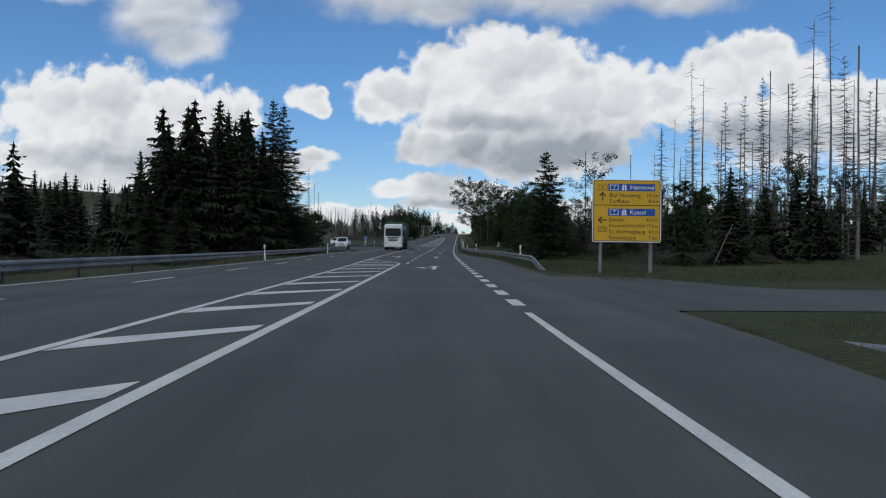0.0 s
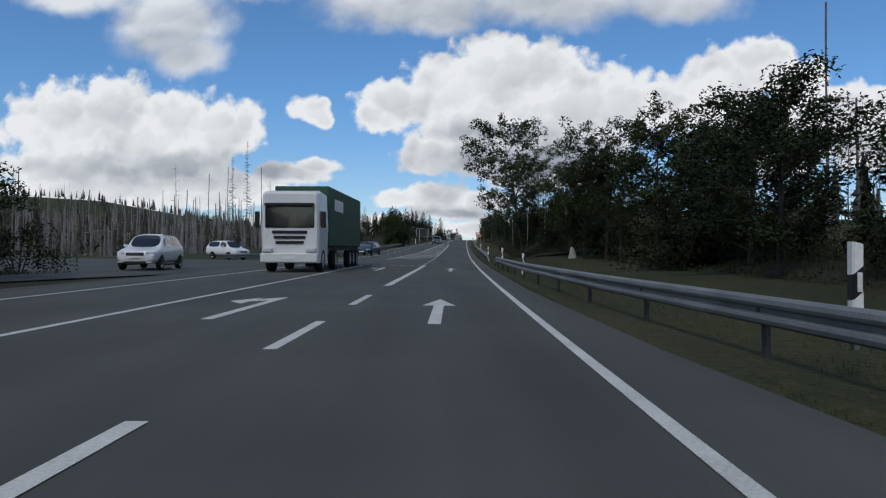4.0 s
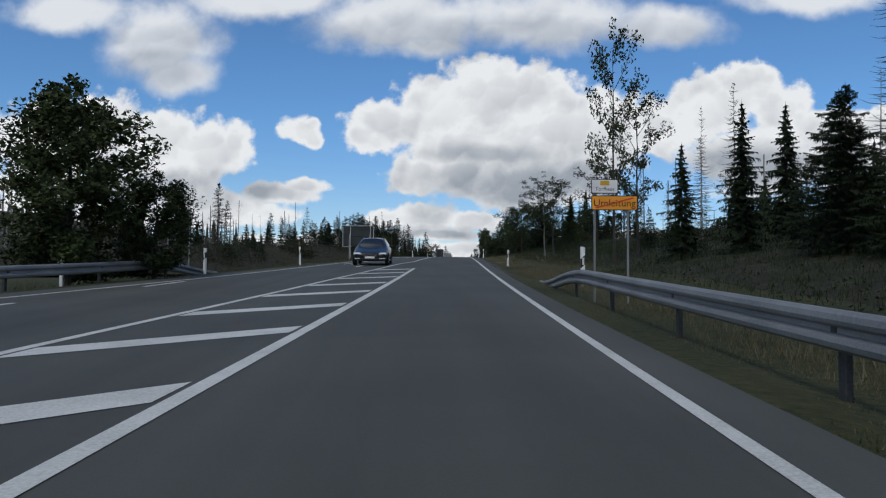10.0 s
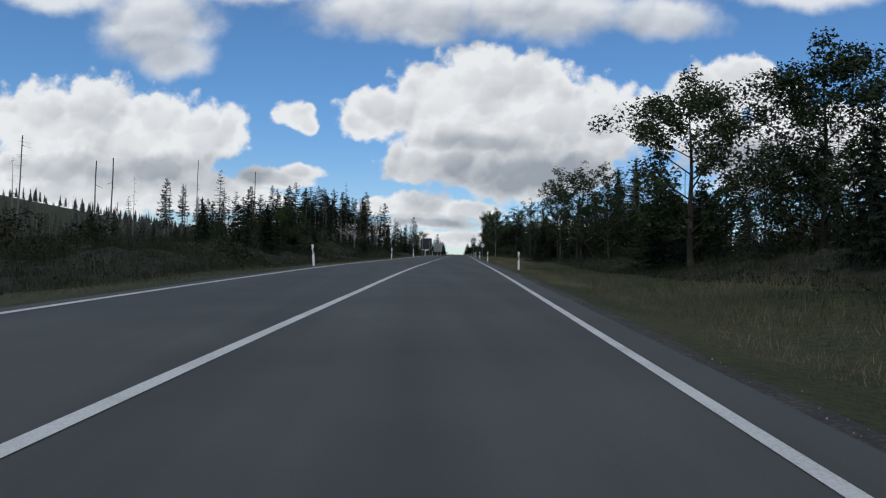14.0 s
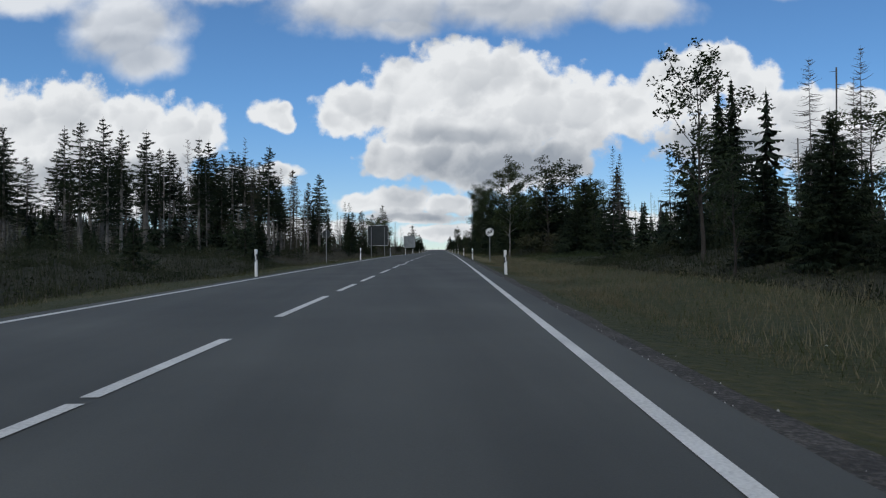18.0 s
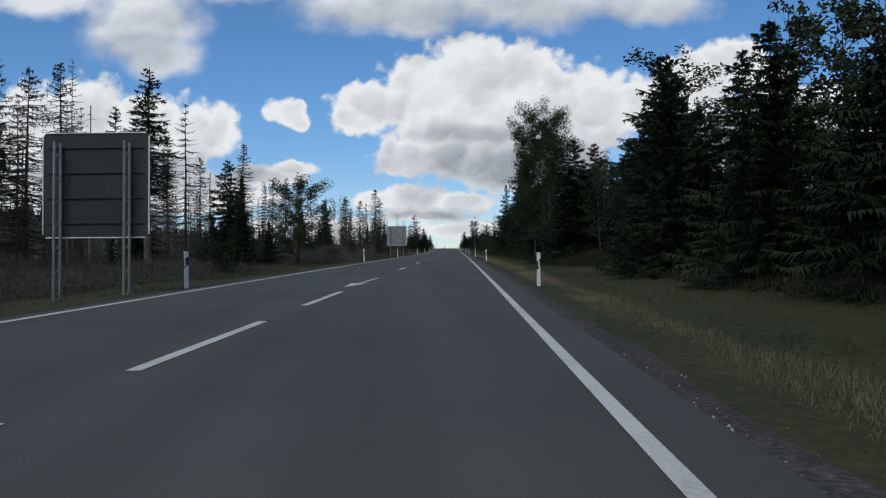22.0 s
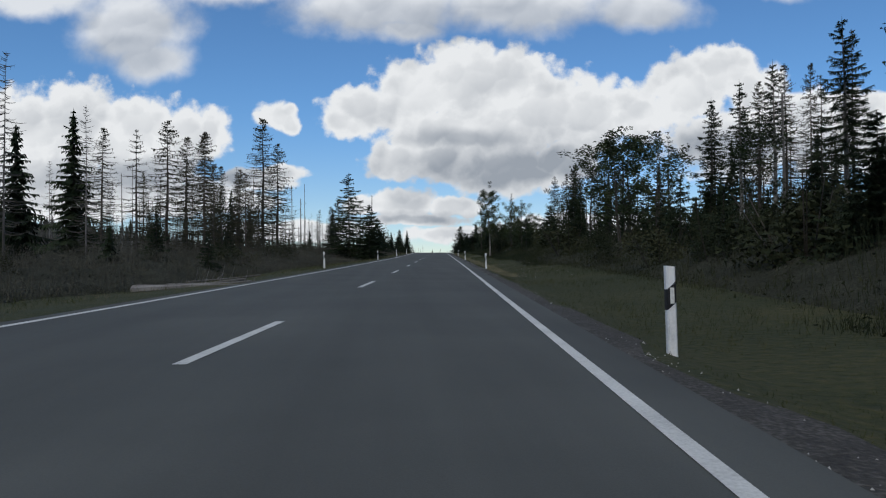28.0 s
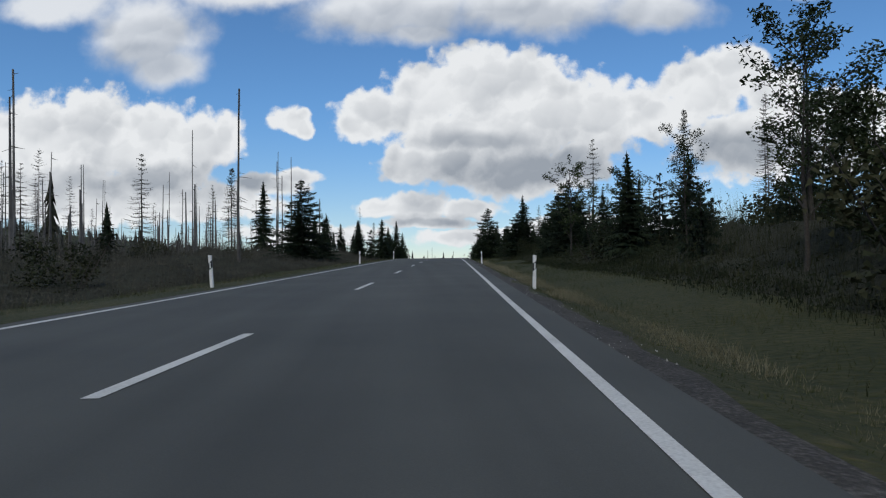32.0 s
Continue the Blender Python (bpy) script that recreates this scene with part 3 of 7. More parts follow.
# warning line 4 on 3 off, then the ordinary 4.2 on 9.4 off
for s0, length in ((336.2, 4.6), (344.0, 3.7), (354.9, 3.1), (360.5, 4.3), (366.5, 3.0), (371.0, 3.9), (377.4, 4.3), (384.2, 4.0), (395.2, 4.0), (401.9, 4.0), (412.7, 4.2), (419.6, 4.2), (425.6, 3.7), (431.1, 4.0), (437.8, 4.0)):
    marking("lane_dash", run(s0, s0 + length, 2.1), -3.63, 0.13)
for s0 in (458.0, 471.0, 484.9, 498.9, 510.5, 522.3, 534.2, 548.5, 561.1, 574.9, 587.8, 601.0, 615.0, 627.5, 640.7, 653.8, 667.9, 681, 694, 707, 720, 733, 746, 759, 772, 785, 798):
    marking("lane_dash", run(s0, s0 + 4.0, 2.1), -3.62, 0.13)


def arrow(s, u, kind, label, stretch=1.0):
    """A white arrow painted on its lane; kind: ahead, left, both, merge."""
    shapes = {
        "ahead": [[(-0.09, 0), (0.09, 0), (0.09, 3.3), (-0.09, 3.3)], [(-0.3, 3.3), (0.3, 3.3), (0.0, 5.0)]],
        "left": [[(-0.09, 0), (0.09, 0), (0.09, 4.2), (-0.09, 3.9)], [(0.09, 4.2), (-0.09, 3.9), (-0.38, 3.6), (-0.38, 4.1), (-0.15, 4.6), (0.09, 4.8)], [(-0.38, 3.0), (-0.38, 4.7), (-0.78, 3.7)]],
        "both": [[(-0.09, 0), (0.09, 0), (0.09, 3.3), (-0.09, 3.3)], [(-0.3, 3.3), (0.3, 3.3), (0.0, 5.0)], [(-0.09, 1.2), (-0.09, 1.7), (-0.5, 2.3), (-0.5, 1.8)], [(-0.45, 1.2), (-0.45, 2.9), (-0.95, 2.05)]],
        "merge": [[(0.0, 0.0), (0.14, 1.75), (0.4, 2.0), (0.31, 1.6), (0.3, 1.55)], [(0.0, 0.0), (-0.12, 2.2), (0.07, 1.9), (0.14, 1.75)], [(0.07, 1.7), (0.17, 1.7), (0.3, 5.4), (0.18, 5.4)]],
    }[kind]
    v, f = [], []
    for poly in shapes:
        o = len(v)
        v.extend(at(s + y * stretch, u + x, 0.0065) for x, y in poly)
        f.append(tuple(range(o, o + len(poly))))
    return part("lane_arrow", mesh("lane_arrow", v, f, PAINT), road, label)


arrow(59.4, -1.55, "both", "white painted arrow ahead and left")
arrow(83.6, -1.6, "ahead", "white painted arrow ahead")
arrow(84.2, -4.6, "left", "white painted arrow to the left")
arrow(106.5, -1.5, "ahead", "white painted arrow ahead")
arrow(107.0, -4.75, "left", "white painted arrow to the left")
arrow(130.1, -1.45, "ahead", "white painted arrow ahead")
arrow(130.9, -4.95, "left", "white painted arrow to the left")
arrow(264.8, -5.6, "left", "white painted arrow to the left")
arrow(238.7, -6.25, "left", "white painted arrow to the left")
# the oncoming slow lane runs out beside its edge line
for s0 in (243.0, 248.9, 255.1, 261.4, 267.5):
    marking("taper_dash", run(s0, s0 + 2.4, 1.2), lambda s: float(np.interp(s, [243, 250, 262, 270], [-7.5, -7.05, -6.83, -6.62])), 0.12)
for s0, u0, stretch in ((349.3, -3.86, 1.0), (388.6, -3.72, 0.85), (443.6, -3.86, 1.0)):
    arrow(s0, u0, "merge", "white painted arrow back into the lane", stretch)

# ---- marker posts ----


def stand(s, u, turn=0.0, dz=0.0, lean=(0.0, 0.0), scale=1.0):
    """A pose on the ground, facing back along the road."""
    p = ground_at(s, u, dz)
    return Matrix.Translation(p) @ Euler((lean[0], lean[1], -heading(s) + turn)).to_matrix().to_4x4() @ Matrix.Scale(scale, 4)


def prism(outline, z0, z1, slant0=0.0, slant1=0.0):
    """A prism over a plan outline; slants raise the far side of its ends."""
    n = len(outline)
    v = [(x, y, z0 + slant0 * x) for x, y in outline] + [(x, y, z1 + slant1 * x) for x, y in outline]
    f = [(i, (i + 1) % n, n + (i + 1) % n, n + i) for i in range(n)] + [tuple(range(n, 2 * n)), tuple(reversed(range(n)))]
    return v, f


OUTLINE = [(-0.05, -0.032), (-0.034, -0.054), (0.034, -0.054), (0.05, -0.032), (0.05, 0.045), (-0.05, 0.045)]
BAND_OUT = [(x * 1.03, y * 1.03) for x, y in OUTLINE]


def marker_post():
    root = tagged(new("marker_post"), "white plastic marker post with a slanted black band", "marker post", "marker posts along the road")
    part("body", mesh("body", *prism(OUTLINE, -0.25, 0.56, 0, 0.9), WHITE), root)
    part("band", mesh("band", *prism(BAND_OUT, 0.55, 0.77, 0.9, 0.9), BLACK), root, "black slanted band")
    part("cap", mesh("cap", *prism(OUTLINE, 0.76, 0.97, 0.9, -0.12), WHITE), root)
    me = boxes("reflector", [((0.0, -0.066, 0.66), (0.045, 0.012, 0.17))], REFLECTOR, 0.004)
    part("reflector", me, root, "pale reflector")
    return root


def short_post():
    """A marker post bolted on a guard rail."""
    root = tagged(new("marker_post"), "short white marker post fixed on the guard rail", "marker post", "marker posts along the road")
    part("body", mesh("body", *prism(OUTLINE, 0.26, 0.56, 0, 0.9), WHITE), root)
    part("band", mesh("band", *prism(BAND_OUT, 0.55, 0.77, 0.9, 0.9), BLACK), root, "black slanted band")
    part("cap", mesh("cap", *prism(OUTLINE, 0.76, 1.0, 0.9, -0.25), WHITE), root)
    part("reflector", boxes("reflector", [((0.0, -0.066, 0.66), (0.045, 0.012, 0.17))], REFLECTOR, 0.004), root, "pale reflector")
    part("bracket", boxes("bracket", [((0.0, 0.02, 0.2), (0.05, 0.06, 0.26))], STEEL, 0.005), root, "steel bracket")
    return root


first = marker_post()
RIGHT_POSTS = [(130.8, 1.9), (244.6, 1.5), (279.6, 1.3), (316.0, 1.52), (346.0, 0.95), (376.5, 0.95), (409.2, 1.0), (445.2, 1.2),
               (481.3, 1.15), (515.6, 1.1), (562.4, 1.15), (598.4, 1.2), (634.3, 1.1), (670.1, 1.25), (706.0, 1.2), (741.0, 1.2), (776.0, 1.2)]
LEFT_POSTS = [(73.8, -12.25), (101.3, -12.7), (167.5, -15.2), (191.5, -12.9), (224.5, -13.0), (231.0, -11.0), (245.0, -10.3), (279.4, -8.3), (311.0, -8.2), (346.3, -8.0), (376.2, -7.95), (410.1, -8.1), (444.6, -8.2),
              (482.0, -8.25), (516.0, -8.4), (562.0, -8.4), (599.0, -8.5), (635.3, -8.4), (671.0, -8.4), (707.0, -8.4), (742.0, -8.4), (777.0, -8.4)]
rng = random.Random(5)
first.matrix_basis = stand(811.0, 1.2, 0, -0.1)
for s, u in RIGHT_POSTS + LEFT_POSTS:
    lean = (rng.uniform(-0.02, 0.02), rng.uniform(-0.035, 0.035) + (-0.06 if u < 0 and rng.random() < 0.4 else 0))
    copy_thing(first, stand(s, u, 0.0 if u > 0 else rng.uniform(-0.15, 0.15), (-0.14 if u > 0 else -0.04) - bank(s, u), lean))

short = None
for s, u in ((74.4, 3.82), (103.0, 2.25), (139.9, 1.5), (164.2, 1.6), (192.0, 1.62), (220.4, 1.5)):
    m = stand(s, u, 0.0, 0.08 - bank(s, u))
    if short is None:
        short = short_post()
        short.matrix_basis = m
    else:
        copy_thing(short, m)

# ---- guard rails ----
W_PROFILE = [(0.0, 0.54), (0.03, 0.537), (0.07, 0.51), (0.08, 0.465), (0.07, 0.433), (0.012, 0.405), (0.012, 0.365), (0.07, 0.337), (0.08, 0.3), (0.07, 0.26), (0.03, 0.233), (0.0, 0.23)]


def guard_rail(name, path, toward, label, drop_start, drop_end, lift=0.0):
    """A W-beam on posts along plan points (s, u); toward: -1 when the beam faces left. It dips to the ground at ends."""
    root = tagged(new(name), label, "guard rail", "guard rails beside the road")
    lengths = [0.0]
    for a, b in zip(path, path[1:]):
        lengths.append(lengths[-1] + math.hypot(b[0] - a[0], b[1] - a[1]))
    total = lengths[-1]
    ts = np.arange(0, total + 0.01, 1.0)
    ps, pu = [p[0] for p in path], [p[1] for p in path]
    place = lambda t: (float(np.interp(t, lengths, ps)), float(np.interp(t, lengths, pu)))

    def dip(t):
        d = 0.0
        if drop_start and t < drop_start:
            d = max(d, 0.57 * (1 - smooth_step(0, drop_start, t)))
        if drop_end and t > total - drop_end:
            d = max(d, (0.57 + 2 * lift) * smooth_step(total - drop_end, total, t))
        return d

    v, f, n = [], [], len(W_PROFILE)
    for t in ts:
        s, u = place(t)
        base = 0.0 if abs(u) < 14 else bank(s, u)
        for back in (0.0, 0.006):
            for x, z in W_PROFILE:
                v.append(at(s, u + toward * (x - back), z - dip(t) + base + lift))
    for i in range(len(ts) - 1):
        for k in range(n - 1):
            a, b = i * 2 * n + k, (i + 1) * 2 * n + k
            f.append((a, a + 1, b + 1, b))
            f.append((a + n, b + n, b + n + 1, a + n + 1))
    part("beam", mesh("beam", v, f, STEEL), root, "galvanised steel W-beam")
    post = boxes("rail_post", [((0, 0, 0.08), (0.06, 0.11, 0.9)), ((0.055, 0, 0.42), (0.07, 0.09, 0.2))], DULLSTEEL, 0.008)
    t = 2.0
    while t < total - 1:
        s, u = place(t)
        if dip(t) < 0.35:
            base = 0.0 if abs(u) < 14 else bank(s, u)
            m = Matrix.Translation(at(s, u - toward * 0.07, base - dip(t) - 0.02 + lift)) @ Euler((0, 0, -heading(s) + (math.pi if toward < 0 else 0))).to_matrix().to_4x4()
            part("rail_post", post, root, m=m)
        t += 4.0
    return root


guard_rail("guard_rail", [(62.5, 3.75), (68, 3.65), (78, 3.6), (86.8, 3.35), (93, 2.75), (101, 2.2), (111, 1.65), (125, 1.3), (145.5, 1.22)], -1, "galvanised steel guard rail with sloped ends", 5, 4.5)
guard_rail("guard_rail", [(154.6, 1.4), (159, 1.3), (166, 1.36), (175, 1.45), (187, 1.45), (210, 1.3), (220, 1.3), (229, 1.5)], -1, "galvanised steel guard rail with sloped ends", 4.5, 10.5, 0.05)
guard_rail("guard_rail", [(98, 22.3), (110, 21.2), (123.5, 20.4)], -1, "weathered guard rail in the grass by the wood", 0, 0)
guard_rail("guard_rail", [(14, 3.3), (30, 3.3), (36.4, 3.3)], -1, "short galvanised guard rail by the side road", 0, 6)
guard_rail("guard_rail", [(-40, -12.1), (20, -12.1), (60, -12.3), (100, -12.9), (113, -13.2)], 1, "galvanised steel guard rail along the far lane", 0, 0)
guard_rail("guard_rail", [(151, -19), (155, -17.3), (161, -15.9), (170, -14.6), (180, -13.8), (192, -13.3), (205, -12.8), (216, -12.4), (226, -11.6), (233, -10.9)], 1, "galvanised steel guard rail along the far lane", 0, 6)

# ---- signs ----


def lettering(text, size, x, z, mat, parent, y=-0.012, align="LEFT", name="lettering"):
    cu = bpy.data.curves.new(name, "FONT")
    cu.body, cu.size, cu.align_x, cu.align_y, cu.extrude = text, size, align, "CENTER", 0.001
    tmp = bpy.data.objects.new("tmp", cu)
    scene.collection.objects.link(tmp)
    me = bpy.data.meshes.new_from_object(tmp.evaluated_get(bpy.context.evaluated_depsgraph_get()))
    bpy.data.objects.remove(tmp)
    me.materials.clear()
    me.materials.append(mat)
    return part(name, me, parent, m=Matrix.Translation((x, y, z)) @ Euler((math.pi / 2, 0, 0)).to_matrix().to_4x4())


def plate(name, x, z, w, h, mat, parent, y=0.0, thick=0.006, label="", radius=0.03):
    """A sign plate with rounded corners, upright in the x-z plane."""
    pts = []
    for cx, cz, a0 in ((w / 2 - radius, h / 2 - radius, 0), (-w / 2 + radius, h / 2 - radius, 90), (-w / 2 + radius, -h / 2 + radius, 180), (w / 2 - radius, -h / 2 + radius, 270)):
        for k in range(4):
            a = radians(a0 + 30 * k)
            pts.append((x + cx + radius * math.cos(a), z + cz + radius * math.sin(a)))
    n = len(pts)
    v = [(px, y, pz) for px, pz in pts] + [(px, y + thick, pz) for px, pz in pts]
    f = [tuple(reversed(range(n))), tuple(range(n, 2 * n))] + [(i, (i + 1) % n, n + (i + 1) % n, n + i) for i in range(n)]
    return part(name, mesh(name, v, f, mat), parent, label)


def flat(name, polys, mat, parent, y=-0.012, label=""):
    v, f = [], []
    for p in polys:
        o = len(v)
        v.extend((x, y, z) for x, z in p)
        f.append(tuple(range(o, o + len(p))))
    return part(name, mesh(name, v, f, mat), parent, label)


def lattice_leg(x, y, z0, z1, parent):
    """A lattice leg: two chords with cross ties."""
    pieces = []
    for dy in (-0.14, 0.14):
        pieces.append(stick((x, y + dy, z0), (x, y + dy, z1), 0.035, 0.035, 6))
    k = z0 + 0.35
    while k < z1 - 0.1:
        pieces.append(stick((x, y - 0.14, k), (x, y + 0.14, k + 0.18), 0.015, 0.015))
        k += 0.55
    part("leg", mesh("leg", *gather(pieces), STEEL), parent)


def arrow_polys(x, z, size, turn):
    base = [[(-0.06, -0.5), (0.06, -0.5), (0.06, 0.3), (-0.06, 0.3)], [(-0.07, 0.5), (-0.42, 0.1), (-0.30, 0.02), (0.0, 0.36)], [(0.07, 0.5), (0.0, 0.36), (0.30, 0.02), (0.42, 0.1)], [(-0.07, 0.5), (0.0, 0.36), (0.07, 0.5)]]
    c, s = math.cos(turn), math.sin(turn)
    return [[(x + size * (px * c - pz * s), z + size * (px * s + pz * c)) for px, pz in p] for p in base]


def motorway_mark(x, z, size):
    return [[(x - size * 0.45, z - size * 0.5), (x - size * 0.08, z - size * 0.5), (x - size * 0.08, z + size * 0.5), (x - size * 0.2, z + size * 0.5)],
            [(x + size * 0.08, z - size * 0.5), (x + size * 0.45, z - size * 0.5), (x + size * 0.2, z + size * 0.5), (x + size * 0.08, z + size * 0.5)],
            [(x - size * 0.5, z + size * 0.12), (x + size * 0.5, z + size * 0.12), (x + size * 0.5, z + size * 0.24), (x - size * 0.5, z + size * 0.24)]]


def direction_sign():
    root = tagged(new("direction_sign"), "large yellow direction sign on lattice legs in the grass", "road sign")
    W, H, B = 2.85, 2.6, 1.27
    T = B + H
    plate("rim", 0, B + H / 2, W, H, SIGNWHITE, root, 0.0, 0.03, "pale rim", 0.08)
    plate("border", 0, B + H / 2, W - 0.07, H - 0.07, INK, root, -0.004, 0.004, "black border", 0.06)
    zsplit = T - 1.07
    plate("upper_panel", 0, (T - 0.06 + zsplit + 0.015) / 2, W - 0.13, T - 0.06 - zsplit - 0.015, YELLOW, root, -0.008, 0.004, "yellow panel", 0.04)
    plate("lower_panel", 0, (zsplit - 0.015 + B + 0.06) / 2, W - 0.13, zsplit - 0.015 - B - 0.06, YELLOW, root, -0.008, 0.004, "yellow panel", 0.04)
    L = -W / 2
    for z, word in ((T - 0.33, "Hannover"), (zsplit - 0.29, "Kassel")):
        p = plate("blue_field", L + 1.62, z, 1.95, 0.3, BLUE, root, -0.011, 0.003, "blue field", 0.02)
        plate("number_frame", L + 0.9, z, 0.36, 0.22, SIGNWHITE, p, -0.0135, 0.002, "", 0.02)
        plate("number_field", L + 0.9, z, 0.32, 0.18, BLUE, p, -0.0155, 0.002, "", 0.02)
        lettering("7", 0.2, L + 0.9, z, SIGNWHITE, p, -0.018, "CENTER")
        flat("motorway_symbol", motorway_mark(L + 1.31, z, 0.24), SIGNWHITE, p, -0.0135)
        lettering(word, 0.26, L + 1.55, z, SIGNWHITE, p, -0.0135)
    flat("arrow_ahead", arrow_polys(L + 0.42, T - 0.72, 0.36, 0), INK, root)
    flat("arrow_left", arrow_polys(L + 0.42, zsplit - 0.62, 0.36, math.pi / 2), INK, root)
    for z, num in ((T - 0.34, "4"), (zsplit - 1.0, "242")):
        plate("number_frame", L + 0.42, z, 0.36, 0.22, INK, root, -0.011, 0.003, "", 0.02)
        plate("number_field", L + 0.42, z, 0.32, 0.18, YELLOW, root, -0.0135, 0.002, "", 0.02)
        lettering(num, 0.17, L + 0.42, z, INK, root, -0.016, "CENTER")
    for z, word, km in ((T - 0.66, "Bad Harzburg", "18 km"), (T - 0.9, "Torfhaus", "8 km"), (zsplit - 0.6, "Seesen", "40 km"), (zsplit - 0.85, "Clausthal-Zellerfeld", "17 km"), (zsplit - 1.1, "St. Andreasberg", "8 km"), (zsplit - 1.35, "Sonnenberg", "7 km")):
        lettering(word, 0.235 if len(word) < 18 else 0.19, L + 0.68, z, INK, root)
        lettering(km, 0.2, W / 2 - 0.12, z, INK, root, align="RIGHT")
    for x in (-1.05, 1.05):
        lattice_leg(x, 0.2, -0.4, T - 0.2, root)
    part("rear_beam", boxes("rear_beam", [((0, 0.045, B + 0.4), (W - 0.2, 0.04, 0.06)), ((0, 0.045, T - 0.5), (W - 0.2, 0.04, 0.06))], STEEL), root)
    return root


sg = direction_sign()
sg.matrix_basis = stand(58, 6.42, 0.0, -bank(58, 6.42))


def braced_leg(x, bottom, h, parent):
    """A slim leg of two tubes: one up the back of the board, one before it that leans in half way up, with struts between."""
    top, knee, y0, y1 = bottom + h + 0.04, bottom + h * 0.42, -0.07, -0.72
    pieces = [stick((x, y0, -0.5), (x, y0, top), 0.033, 0.033, 7), stick((x, y1, -0.5), (x, y1, knee), 0.033, 0.033, 7),
              stick((x, y1, knee), (x, y0 - 0.05, bottom + h * 0.72), 0.028, 0.028, 6)]
    for a, b in ((0.15, 0.75), (0.75, 1.35)):
        pieces += [stick((x, y1, a), (x, y0, b), 0.018, 0.018, 5), stick((x, y1, b), (x, y0, b), 0.016, 0.016, 5)]
    part("leg", mesh("leg", *gather(pieces), LEGSTEEL), parent, "pale galvanised tubes")


def sign_board(w, h, bottom, label, face, beams=4, braced=False):
    """A large direction sign seen from behind: grey back, stiffening beams, legs."""
    root = tagged(new("sign_board"), label, "road sign", "sign boards seen from behind")
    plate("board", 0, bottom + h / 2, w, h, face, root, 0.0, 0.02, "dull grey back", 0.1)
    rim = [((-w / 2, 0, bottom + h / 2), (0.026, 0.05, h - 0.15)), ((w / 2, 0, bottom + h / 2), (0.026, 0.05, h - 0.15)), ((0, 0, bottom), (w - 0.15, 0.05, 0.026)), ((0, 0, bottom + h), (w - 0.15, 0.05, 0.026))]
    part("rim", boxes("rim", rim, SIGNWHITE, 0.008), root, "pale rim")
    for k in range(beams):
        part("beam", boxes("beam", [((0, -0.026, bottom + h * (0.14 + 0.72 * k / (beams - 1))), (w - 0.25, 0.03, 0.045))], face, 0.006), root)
    for x in (-w * 0.25, w * 0.4):
        if braced:
            braced_leg(x, bottom, h, root)
        else:
            lattice_leg(x - 0.07 * w, -0.22, -0.5, bottom + h * 0.9, root)
    return root


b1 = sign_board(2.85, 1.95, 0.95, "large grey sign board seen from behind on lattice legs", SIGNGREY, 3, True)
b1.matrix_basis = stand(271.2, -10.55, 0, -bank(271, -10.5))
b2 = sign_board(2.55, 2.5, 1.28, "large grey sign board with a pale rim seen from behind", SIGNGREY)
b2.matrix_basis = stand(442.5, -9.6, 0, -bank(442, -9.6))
b3 = sign_board(2.85, 2.9, 1.45, "large pale sign board seen from behind on lattice legs", SIGNPALE)
b3.matrix_basis = stand(534.3, -10.0, 0, -bank(534, -10.0))


def disc(name, r, x, z, mat, parent, y, label="", sides=28):
    v = [(x + r * math.cos(2 * math.pi * k / sides), y, z + r * math.sin(2 * math.pi * k / sides)) for k in range(sides)]
    w = [(a, y + 0.004, c) for a, _, c in v]
    f = [tuple(reversed(range(sides))), tuple(range(sides, 2 * sides))] + [(k, (k + 1) % sides, sides + (k + 1) % sides, sides + k) for k in range(sides)]
    return part(name, mesh(name, v + w, f, mat), parent, label)


def pole(parent, z1, x=0.0, y=0.05, r=0.032):
    part("pole", mesh("pole", *tube([((x, y, -0.4), r), ((x, y, z1), r)], 10), STEEL, smooth=False), parent, "galvanised tube")


def end_sign():
    root = tagged(new("round_sign"), "round white sign with a grey diagonal on a steel pole", "road sign")
    z = 1.98
    disc("face", 0.3, 0, z, SIGNWHITE, root, 0.0, "white disc")
    disc("ring", 0.285, 0, z, SIGNGREY, root, -0.006, "grey ring")
    disc("field", 0.272, 0, z, SIGNWHITE, root, -0.011)
    for k in range(5):
        o = (k - 2) * 0.028
        d, n = Vector((0.707, 0.707)), Vector((-0.707, 0.707))
        e = math.sqrt(0.26 ** 2 - o * o)
        q = [n * o + d * e, n * (o + 0.014) + d * e, n * (o + 0.014) - d * e, n * o - d * e]
        flat("diagonal_bar", [[(p.x, z + p.y) for p in reversed(q)]], INK, root, -0.013)
    for x in (-0.1, 0.09):
        flat("car_symbol", [[(x - 0.07, z - 0.04), (x + 0.07, z - 0.04), (x + 0.07, z + 0.015), (x + 0.04, z + 0.055), (x - 0.04, z + 0.055), (x - 0.07, z + 0.015)]], SIGNGREY, root, -0.012)
    pole(root, z + 0.3)
    return root


es = end_sign()
es.matrix_basis = stand(402, 1.95, 0.1, -bank(402, 1.95))


